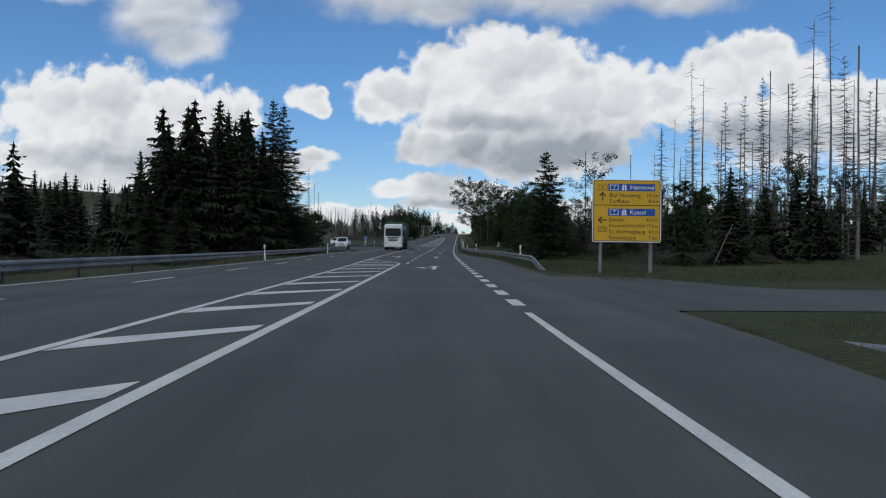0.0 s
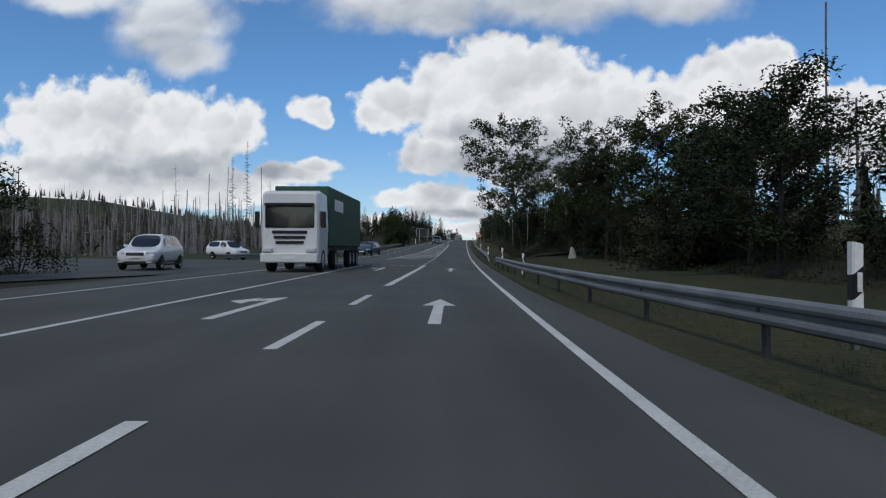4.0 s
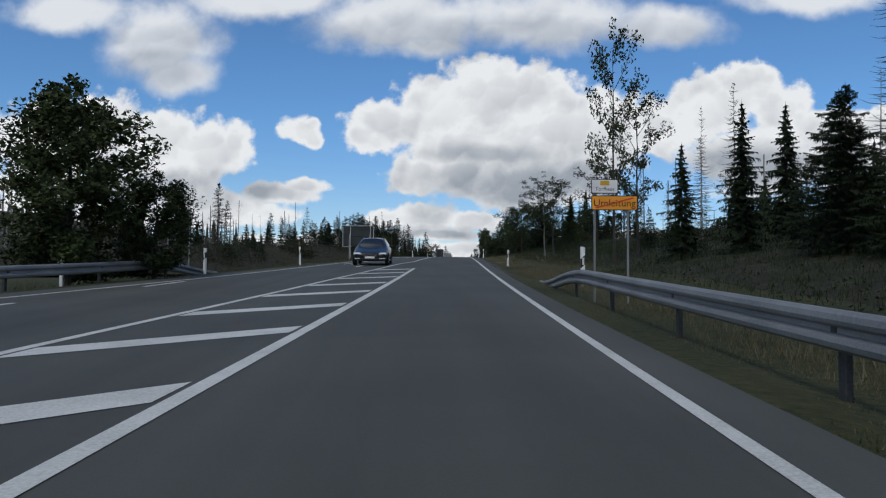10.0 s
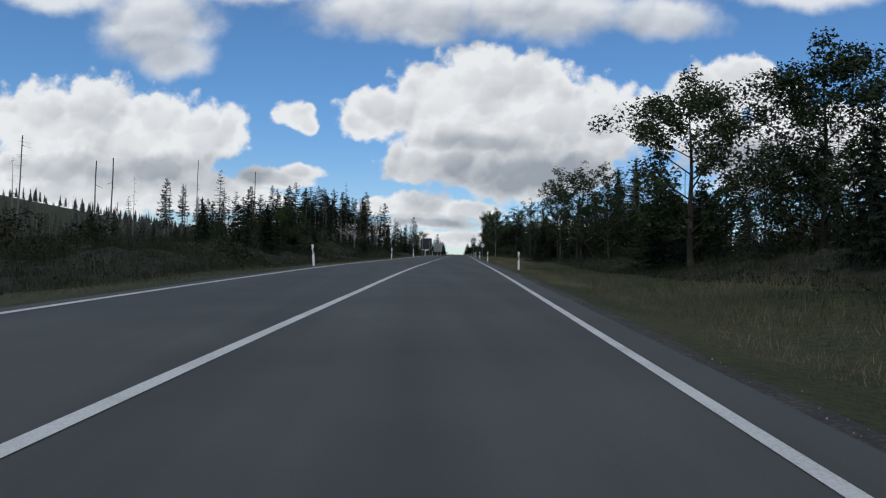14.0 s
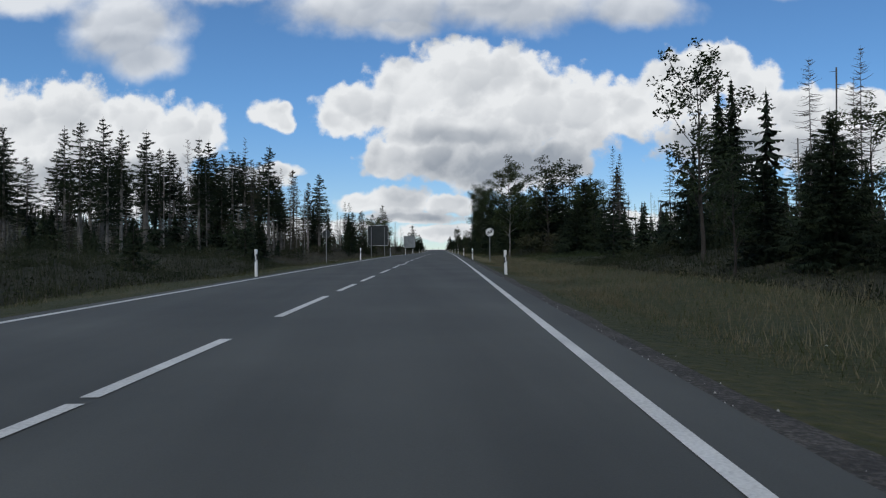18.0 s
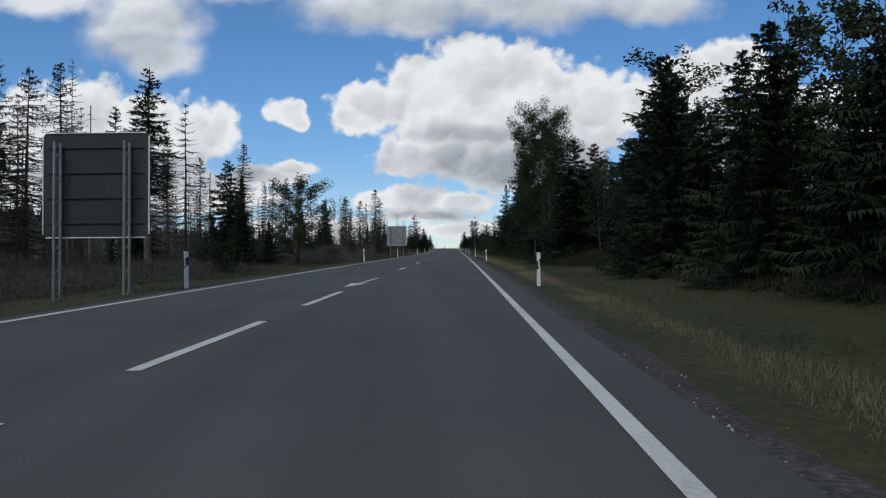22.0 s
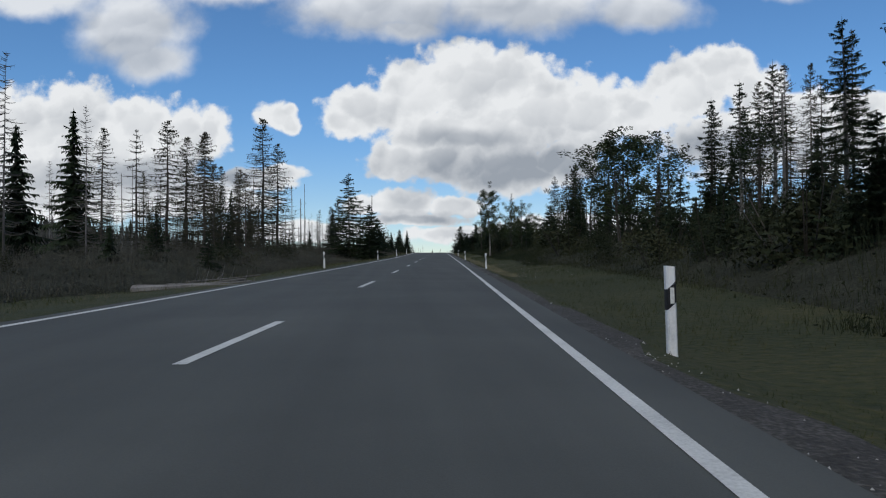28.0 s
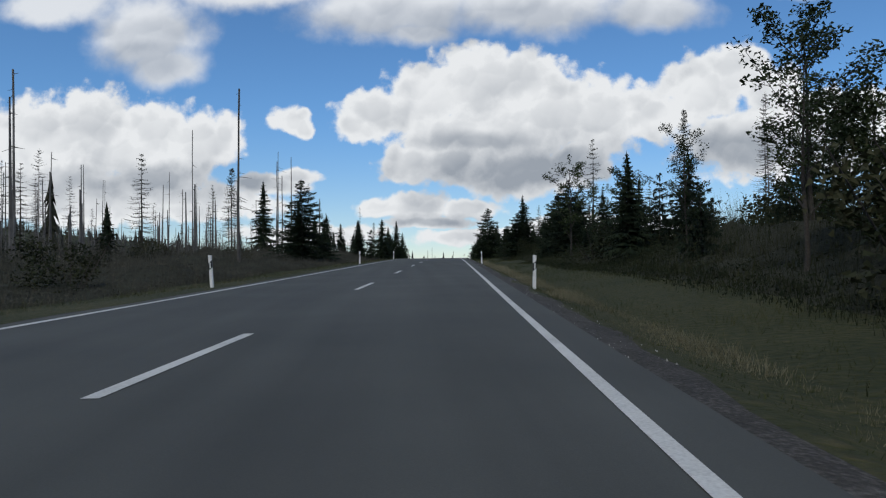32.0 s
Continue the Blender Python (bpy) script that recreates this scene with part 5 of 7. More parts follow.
for i in range(3):
    h = (1.8, 1.3, 2.4)[i]
    register("shrub", "shrub", h, shrub_mesh(h, (1.5, 1.3, 1.7)[i], rng, (1700, 1400, 2100)[i], 0.085), "foliage", "dark low shrub in the undergrowth", "shrub")

fine = random.Random(77)
register("spruce_open", "spruce", 11, fine_spruce_meshes(11, 3.0, fine, 26, 7, 0.65), "crown", "tall dark spruce with open tiers of boughs", "tree")
register("spruce_full", "spruce", 7.5, fine_spruce_meshes(7.5, 2.7, fine, 25, 9), "crown", "full dark green spruce beside the verge", "tree")
register("spruce_tall", "spruce", 14, fine_spruce_meshes(14, 3.3, fine, 38, 8, 0.8), "crown", "tall dark green spruce over the roadside trees", "tree")
register("tall_broad", "broadleaf_tree", 13, broadleaf_meshes(13, 4.0, fine, 34000, None, 0.1, 0.115, 30, core=9, clump=0.26, core_leaf=1.5), "crown", "tall broadleaf tree that hangs over the verge", "tree")
for i in range(3):
    h = (4.0, 3.0, 5.0)[i]
    register("youngspruce_near", "young_spruce", h, fine_spruce_meshes(h, (1.6, 1.35, 1.8)[i], fine, (13, 11, 15)[i], 6, 0.75, 0.02, 0.3), "crown", "young bushy spruce at the edge of the wood", "tree")
MASTERS, TREE_SPOTS = {}, []


def plant(key, s, u, height, rng, variant=None, turn=None, lean=0.0, wide=1.0, group=""):
    """Sets a tree of a kind at a place with its height over the ground."""
    made = KINDS[key]
    i = rng.randrange(len(made)) if variant is None else variant
    name, size, (a, b), second, label, category = made[i]
    k = height / size
    if key == "snag":
        wide *= min(1.0, 1.0 / k)
    m = Matrix.Translation(ground_at(s, u, -0.05)) @ Euler((lean, 0, rng.uniform(0, 6.28) if turn is None else turn)).to_matrix().to_4x4() @ Matrix.Diagonal((k * wide, k * wide, k, 1))
    if (key, i) not in MASTERS:
        if b is None:
            root = new(name, a)
        else:
            root = new(name)
            part("stem" if key == "shrub" else "trunk", a, root)
            tagged(part(second, b, root), kind="stuff" if second == "branch_work" else "")
        tagged(root, label, category, group or category + "s of the roadside woods")
        MASTERS[(key, i)] = root
        root.matrix_basis = m
        return root
    k = MASTERS[(key, i)].scale
    return copy_thing(MASTERS[(key, i)], m @ Matrix.Diagonal((1 / k.x, 1 / k.y, 1 / k.z, 1)))

# ---- vehicles ----


def car_paint(name, colour, rough=0.3):
    m = material(name, [tuple(c * 0.9 for c in colour), colour], 1.2, 25.0, rough, 0.0, bump=0.0, spec=0.5)
    m.node_tree.nodes["Principled BSDF"].inputs["Coat Weight"].default_value = 0.35
    return m


GLASS = material("car_glass", [(0.012, 0.015, 0.017), (0.022, 0.025, 0.028)], 2.0, 20.0, 0.06, 0.0, bump=0.0, spec=0.8)
RUBBER = material("tyre_rubber", [(0.012, 0.012, 0.012), (0.022, 0.022, 0.022)], 6.0, 60.0, 0.9, bump=0.3, depth_m=0.004)
RIM = material("wheel_rim", [(0.28, 0.28, 0.29), (0.42, 0.42, 0.43)], 5.0, 40.0, 0.35, 0.7, bump=0.0)
LAMP = material("lamp_glass", [(0.55, 0.57, 0.6), (0.8, 0.82, 0.85)], 20.0, 60.0, 0.1, 0.2, bump=0.0, spec=0.8)
REDLAMP = material("rear_lamp", [(0.25, 0.01, 0.01), (0.38, 0.02, 0.02)], 20.0, 60.0, 0.15, bump=0.0, spec=0.6)


def wheel(parent, x, y, r, w):
    side = 1 if x > 0 else -1
    n = 20

    def ring(profile, mat, name, par, label=""):
        v, f = [], []
        for px, pr in profile:
            for k in range(n):
                a = 2 * math.pi * k / n
                v.append((x + side * px, y + pr * math.cos(a), r + pr * math.sin(a)))
        for i in range(len(profile) - 1):
            for k in range(n):
                a, b = i * n + k, i * n + (k + 1) % n
                f.append((a, b, b + n, a + n))
        return part(name, mesh(name, v, f, mat), par, label)

    t = ring([(-w, r * 0.62), (-w, r * 0.93), (-w * 0.75, r), (-w * 0.15, r), (0, r * 0.93), (0, r * 0.64)], RUBBER, "tyre", parent, "black tyre")
    ring([(0.0, r * 0.65), (-0.02, r * 0.6), (-0.05, r * 0.3), (-0.03, 0.02)], RIM, "rim", t, "grey rim")


def skin(rings, mat, name, parent, label=""):
    """A closed body lofted through cross-sections of equal point count."""
    n = len(rings[0])
    v = [p for r in rings for p in r]
    f = [(i * n + k, i * n + (k + 1) % n, (i + 1) * n + (k + 1) % n, (i + 1) * n + k) for i in range(len(rings) - 1) for k in range(n)]
    f += [tuple(reversed(range(n))), tuple(range((len(rings) - 1) * n, len(rings) * n))]
    return part(name, mesh(name, v, f, mat, smooth=False), parent, label)


def car(name, paint, label, stations, cowl, roof_a, pillar, roof_b, tail, rails=False, category="car", r=0.33):
    """A car that faces -y. stations, from the nose back: (y, half width, underside, belt, top, half width of the top).
    cowl, roof_a, pillar, roof_b, tail: the stations where the windscreen starts, the roof starts, the door pillar stands, the roof ends and the rear window ends."""
    root = tagged(new(name), label, category, "vehicles on the road")
    L = stations[-1][0] / 2
    v, cols = [], 17
    for y, w, low, belt, top, tw in stations:
        half = [(w * 0.8, low), (w * 0.96, low + 0.1), (w, low + 0.32), (w * 0.985, belt - 0.1), (w * 0.93, belt), (tw, max(belt + 0.015, top - 0.08)), (tw * 0.86, max(belt + 0.025, top - 0.015))]
        ring = [(0, low)] + half + [(0, top)] + [(-x, z) for x, z in reversed(half)]
        v += [(x, y - L, z) for x, z in ring] + [(0, y - L, low)]
    groups = {}
    for i in range(len(stations) - 1):
        for k in range(cols - 1):
            j = k if k < 8 else 15 - k
            side = "near" if k < 8 else "far"
            kind = "body"
            if j == 7 and cowl <= i < roof_a:
                kind = "windscreen"
            elif j == 7 and roof_b <= i < tail:
                kind = "rear_window"
            elif j == 5 and cowl < i < roof_b and i != pillar:
                kind = ("front_window_" if i < pillar else "back_window_") + side
            groups.setdefault(kind, []).append((i * cols + k, i * cols + k + 1, (i + 1) * cols + k + 1, (i + 1) * cols + k))
    n = len(stations) - 1
    groups["body"] += [tuple(reversed(range(cols - 1))), tuple(range(n * cols, n * cols + cols - 1))]

    def shell(kind, nm, mat, parent, lab=""):
        bm = bmesh.new()
        bv = [bm.verts.new(p) for p in v]
        for f in groups[kind]:
            bm.faces.new([bv[q] for q in f])
        bmesh.ops.delete(bm, geom=[q for q in bm.verts if not q.link_faces], context="VERTS")
        bmesh.ops.remove_doubles(bm, verts=bm.verts[:], dist=0.0005)
        bmesh.ops.recalc_face_normals(bm, faces=bm.faces[:])
        for f in bm.faces:
            f.smooth = True
        me = bpy.data.meshes.new(nm)
        bm.to_mesh(me)
        bm.free()
        me.materials.append(mat)
        ob = part(nm, me, parent, lab)
        ob.modifiers.new("round", "SUBSURF").render_levels = 2
        return ob

    body = shell("body", "body", paint, root)
    for kind in groups:
        if kind != "body":
            shell(kind, "side_window" if "near" in kind or "far" in kind else kind, GLASS, body, "dark glass")
    w = max(s[1] for s in stations)
    belt, nose = stations[cowl][3], stations[1][4]
    for sd in (-1, 1):
        for y in (0.86, 2 * L - 0.92):
            # arches are not cut: a flat black half disc paints the opening's shade
            arch = [(sd * (w + 0.004), y - L + r * 1.13 * math.cos(q), r + r * 1.13 * math.sin(q)) for q in np.linspace(-0.25, math.pi + 0.25, 16)]
            part("wheel_arch", mesh("wheel_arch", arch, [tuple(range(16)) if sd < 0 else tuple(reversed(range(16)))], BLACK), body, "flat black half disc for the shaded wheel opening")
            wheel(root, sd * (w + 0.02), y - L, r, 0.2)
        part("mirror", boxes("mirror", [((sd * (w + 0.08), stations[cowl][0] - L + 0.5, belt + 0.09), (0.2, 0.1, 0.13))], paint, 0.035), root)
        tilt = Matrix.Translation((sd * w * 0.71, 0.1 - L, nose - 0.085)) @ Euler((-0.3, 0, sd * 0.42)).to_matrix().to_4x4()
        part("headlight", boxes("headlight", [((0, 0, 0), (0.4, 0.1, 0.13))], LAMP, 0.04), body, "clear headlight", m=tilt)
        part("fog_light", boxes("fog_light", [((sd * w * 0.68, 0.03 - L, 0.37), (0.3, 0.05, 0.05))], LAMP, 0.012), body, "bright lamp bar")
        part("rear_light", boxes("rear_light", [((sd * w * 0.8, L - 0.09, belt - 0.1), (0.22, 0.1, 0.2))], REDLAMP, 0.03), body, "red rear light")
        if rails:
            a, z = stations[roof_a], stations[roof_b]
            part("roof_rail", mesh("roof_rail", *stick((sd * a[5] * 0.9, a[0] - L + 0.2, a[4] + 0.01), (sd * z[5] * 0.9, z[0] - L - 0.1, z[4] + 0.01), 0.022, 0.022, 6), STEEL), body, "bright roof rail")
        part("sill", boxes("sill", [((sd * w * 0.95, 0.0, 0.25), (0.1, 2 * L - 2.6, 0.1))], BLACK, 0.02), body, "black sill")
    part("grille", boxes("grille", [((0, 0.02 - L, nose - 0.15), (w * 0.86, 0.07, 0.15))], BLACK, 0.03), body, "black grille")
    for k in range(3):
        part("grille_bar", boxes("grille_bar", [((0, -0.02 - L, nose - 0.2 + 0.05 * k), (w * 0.8, 0.012, 0.014))], RIM, 0.003), body, "bright grille bar")
    part("air_intake", boxes("air_intake", [((0, 0.0 - L, 0.34), (w * 1.1, 0.06, 0.11))], BLACK, 0.02), body, "black air intake")
    part("number_plate", boxes("number_plate", [((0, -0.035 - L, nose - 0.27), (0.5, 0.015, 0.1))], SIGNWHITE, 0.004), body, "pale plate")
    return root


SALOON = [(0.0, 0.70, 0.34, 0.58, 0.62, 0.55), (0.1, 0.84, 0.25, 0.64, 0.70, 0.66), (0.6, 0.90, 0.22, 0.76, 0.82, 0.72), (1.3, 0.915, 0.22, 0.90, 0.93, 0.76), (1.75, 0.915, 0.22, 0.92, 1.22, 0.70), (2.15, 0.915, 0.22, 0.925, 1.42, 0.62),
          (2.62, 0.915, 0.22, 0.93, 1.455, 0.61), (2.7, 0.915, 0.22, 0.93, 1.455, 0.61), (3.6, 0.91, 0.22, 0.94, 1.39, 0.60), (4.2, 0.895, 0.23, 0.96, 1.04, 0.66), (4.65, 0.85, 0.26, 0.93, 0.99, 0.66), (4.78, 0.74, 0.38, 0.84, 0.9, 0.6)]
ESTATE = SALOON[:8] + [(3.7, 0.91, 0.22, 0.95, 1.45, 0.61), (4.3, 0.9, 0.22, 0.97, 1.4, 0.59), (4.62, 0.87, 0.25, 0.98, 1.08, 0.64), (4.76, 0.76, 0.38, 0.9, 0.96, 0.6)]
OFFROAD = [(0.0, 0.72, 0.42, 0.72, 0.78, 0.6), (0.1, 0.86, 0.34, 0.82, 0.88, 0.7), (0.55, 0.91, 0.3, 0.94, 1.0, 0.76), (1.15, 0.92, 0.3, 1.02, 1.06, 0.78), (1.5, 0.92, 0.3, 1.04, 1.38, 0.74), (1.85, 0.92, 0.3, 1.05, 1.62, 0.68),
           (2.4, 0.92, 0.3, 1.05, 1.68, 0.67), (2.48, 0.92, 0.3, 1.05, 1.68, 0.67), (3.4, 0.92, 0.3, 1.06, 1.66, 0.66), (4.1, 0.91, 0.3, 1.08, 1.6, 0.64), (4.4, 0.88, 0.33, 1.08, 1.15, 0.7), (4.5, 0.78, 0.45, 0.98, 1.04, 0.64)]
SMALL = [(y * 0.8, w * 0.9, lo, be * 0.93, tp * 0.9, tw * 0.92) for y, w, lo, be, tp, tw in OFFROAD]


def lorry():
    """A white lorry cab with a green tarpaulin trailer, facing -y."""
    root = tagged(new("lorry"), "white lorry cab with a dark green trailer", "lorry", "vehicles on the road")
    white, green = car_paint("lorry_white", (0.68, 0.69, 0.7), 0.4), material("tarpaulin", [(0.015, 0.05, 0.03), (0.025, 0.075, 0.045), (0.035, 0.09, 0.06)], 0.8, 6.0, 0.6, bump=0.2, depth_m=0.02)
    bm_cab = [[(-1.2 * k, y, z0), (-1.25 * k, y, (z0 + z1) / 2), (-1.18 * k, y, z1 - 0.1), (-1.05 * k, y, z1), (1.05 * k, y, z1), (1.18 * k, y, z1 - 0.1), (1.25 * k, y, (z0 + z1) / 2), (1.2 * k, y, z0)] for y, k, z0, z1 in ((-0.02, 0.93, 0.45, 3.35), (0.1, 1.0, 0.4, 3.45), (1.0, 1.0, 0.4, 3.55), (2.2, 1.0, 0.5, 3.5))]
    cab = skin(bm_cab, white, "cab", root, "white cab")
    part("windscreen", boxes("windscreen", [((0, -0.04, 2.35), (2.1, 0.05, 0.9))], GLASS, 0.03), cab, "dark glass")
    part("sun_visor", boxes("sun_visor", [((0, -0.12, 2.88), (2.1, 0.16, 0.14))], BLACK, 0.03), cab)
    for k in range(3):
        part("grille_slat", boxes("grille_slat", [((0, -0.05, 1.72 - 0.22 * k), (1.5 - 0.15 * k, 0.06, 0.12))], BLACK, 0.02), cab)
    part("bumper", boxes("bumper", [((0, -0.08, 0.62), (2.44, 0.3, 0.42))], white, 0.05), cab)
    part("number_plate", boxes("number_plate", [((0, -0.24, 0.6), (0.5, 0.02, 0.11))], SIGNWHITE, 0.004), cab)
    for sd in (-1, 1):
        part("headlight", boxes("headlight", [((sd * 0.92, -0.12, 0.95), (0.42, 0.26, 0.2))], LAMP, 0.04), cab, "clear headlight")
        part("mirror", boxes("mirror", [((sd * 1.42, 0.1, 2.25), (0.2, 0.14, 0.7))], BLACK, 0.04), cab, "black mirror")
        part("side_window", boxes("side_window", [((sd * 1.245, 0.75, 2.3), (0.02, 0.9, 0.7))], GLASS, 0.004), cab, "dark glass")
        for y in (1.15, 4.6, 9.4, 10.7, 12.0):
            wheel(root, sd * 1.22, y, 0.5, 0.32)
    trailer = part("trailer", boxes("trailer", [((0, 7.9, 2.5), (2.5, 10.9, 2.75))], green, 0.04), root, "dark green tarpaulin trailer")
    part("bed", boxes("bed", [((0, 7.4, 1.02), (2.3, 11.6, 0.2))], BLACK, 0.02), root)
    for sd in (-1, 1):
        part("pale_panel", boxes("pale_panel", [((sd * 1.26, 5.2, 3.1), (0.012, 2.6, 0.55))], SIGNWHITE), trailer, "faded pale panel")
    return root


DARK, BLUEBLACK, WHITECAR = car_paint("black_paint", (0.008, 0.008, 0.009)), car_paint("dark_blue_paint", (0.008, 0.013, 0.04)), car_paint("white_paint", (0.72, 0.73, 0.74))
suv = car("suv", WHITECAR, "white SUV waiting at the junction", OFFROAD, 3, 5, 6, 9, 10, True)
hatch = car("small_car", WHITECAR, "white small car waiting in the side road", SMALL, 3, 5, 6, 9, 10, r=0.29)
wagon = car("estate_car", BLUEBLACK, "dark blue estate car turning at the junction", ESTATE, 3, 5, 6, 9, 10, True)
black_estate = car("estate_car", DARK, "black estate car in the oncoming lane", ESTATE, 3, 5, 6, 9, 10, True)
truck = lorry()


def park(ob, s, u, turn=0.0):
    """Faces the camera's way of coming; turn in degrees to its own left."""
    ob.matrix_basis = Matrix.Translation(at(s, u, 0.0)) @ Euler((math.atan(float(np.interp(s, ST, GR))), 0, -heading(s) + radians(turn))).to_matrix().to_4x4()


park(suv, 131.5, -15.7, 4)
park(hatch, 156, -19.8, 60)
park(wagon, 176.5, -11.0, -9)
park(black_estate, 243, -5.9, 2)
park(truck, 127.8, -8.25)

# ---- single trees that stand out: kind, station, offset, top over the road, width ----
rng = random.Random(21)
LEFT_TREES = [("spruce", 107.5, -18.6, 16, 1.15), ("spruce", 90, -24.5, 11, 1.1), ("spruce", 94, -26.5, 13, 1.1), ("spruce", 98, -25, 14.5, 1.1), ("spruce", 108, -23, 14.5, 1.1), ("spruce", 104.9, -19.3, 16.1, 1.1), ("spruce", 96, -22, 14.3, 1.1), ("spruce", 92, -23.5, 12.8, 1.0), ("spruce", 112, -26, 16, 1.1), ("spruce", 129, -33, 17, 1.1), ("spruce", 100, -20.5, 14, 1.1),
              ("spruce", 88, -26, 8.5, 1.0), ("broad", 119, -17.5, 4.9, 1.3), ("broad", 122, -21, 5.5, 1.3), ("broad", 116, -22, 7.5, 1.2), ("oak", 225, -13.1, 6.1, 1.0), ("oak", 227, -11.3, 3.5, 1.1),
              ("dead", 238, -42.5, 20, 0.7), ("snag", 253, -44, 16, 1), ("snag", 261, -44.2, 13.5, 1), ("dead", 240, -46, 17, 0.6), ("snag", 234, -45, 14.6, 1), ("snag", 235, -49, 13.4, 1), ("snag", 247, -60, 16, 1),
              ("dead", 342, -53, 9, 1), ("snag", 405, -48, 15.8, 1), ("highspruce", 431, -44, 12, 1.2), ("highspruce", 432.6, -41, 13.3, 1.2), ("highspruce", 439, -40.7, 12.6, 1.2), ("highspruce", 442, -35, 13, 1.2),
              ("highspruce", 441.3, -30.5, 14.3, 1.3), ("highspruce", 446, -33, 13.2, 1.3), ("dead", 457.5, -30.3, 17.4, 0.9), ("highspruce", 452, -29, 13.5, 1.2), ("highspruce", 457, -33.5, 13.6, 1.2), ("highspruce", 462, -36, 14.5, 1.2),
              ("thin", 470, -38.7, 16.7, 1.22), ("thin", 497, -31.4, 17, 1.22), ("thin", 490, -36.3, 17.8, 1.22), ("thin", 496, -42.9, 19, 1.22), ("thin", 492, -44, 19.5, 1.22), ("thin", 556.2, -39.3, 20, 1.22), ("thin", 556, -52.9, 21.4, 1.22), ("thin", 554, -46.2, 17.3, 1.22),
              ("broad", 482, -13.4, 6.6, 1.0), ("spruce", 486, -19, 7.5, 0.9), ("spruce", 478, -24, 8, 0.9), ("dead", 480, -30, 15.5, 1), ("thin", 588.3, -38.9, 16.8, 1.22), ("thin", 589, -42, 15.8, 1.22), ("thin", 636, -38.9, 14.8, 1.22), ("thin", 651, -34.7, 16, 1.22), ("thin", 631, -26, 13.5, 1.22),
              ("spruce", 629, -44.4, 13.8, 0.9), ("spruce", 624, -36.1, 14.4, 0.85), ("thin", 639, -32.8, 16.1, 1.40), ("thin", 639.6, -28.7, 14.7, 1.40), ("thin", 655.6, -25.8, 19.2, 1.40), ("thin", 661, -25, 16.5, 1.34), ("thin", 667, -35, 13.9, 1.22),
              ("spruce", 648.9, -13.2, 10.8, 1.25), ("spruce", 652, -15, 7.8, 1.1), ("spruce", 647.6, -10.5, 6.7, 1.2), ("spruce", 719.2, -15.4, 7.8, 1.4), ("spruce", 723, -16.5, 6, 1.4), ("spruce", 774, -33, 13.5, 0.9), ("snag", 752, -37.4, 18.5, 1), ("snag", 700, -62, 18, 1), ("snag", 728, -55, 14, 1),
              ("thin", 743, -29.2, 12, 0.9)]
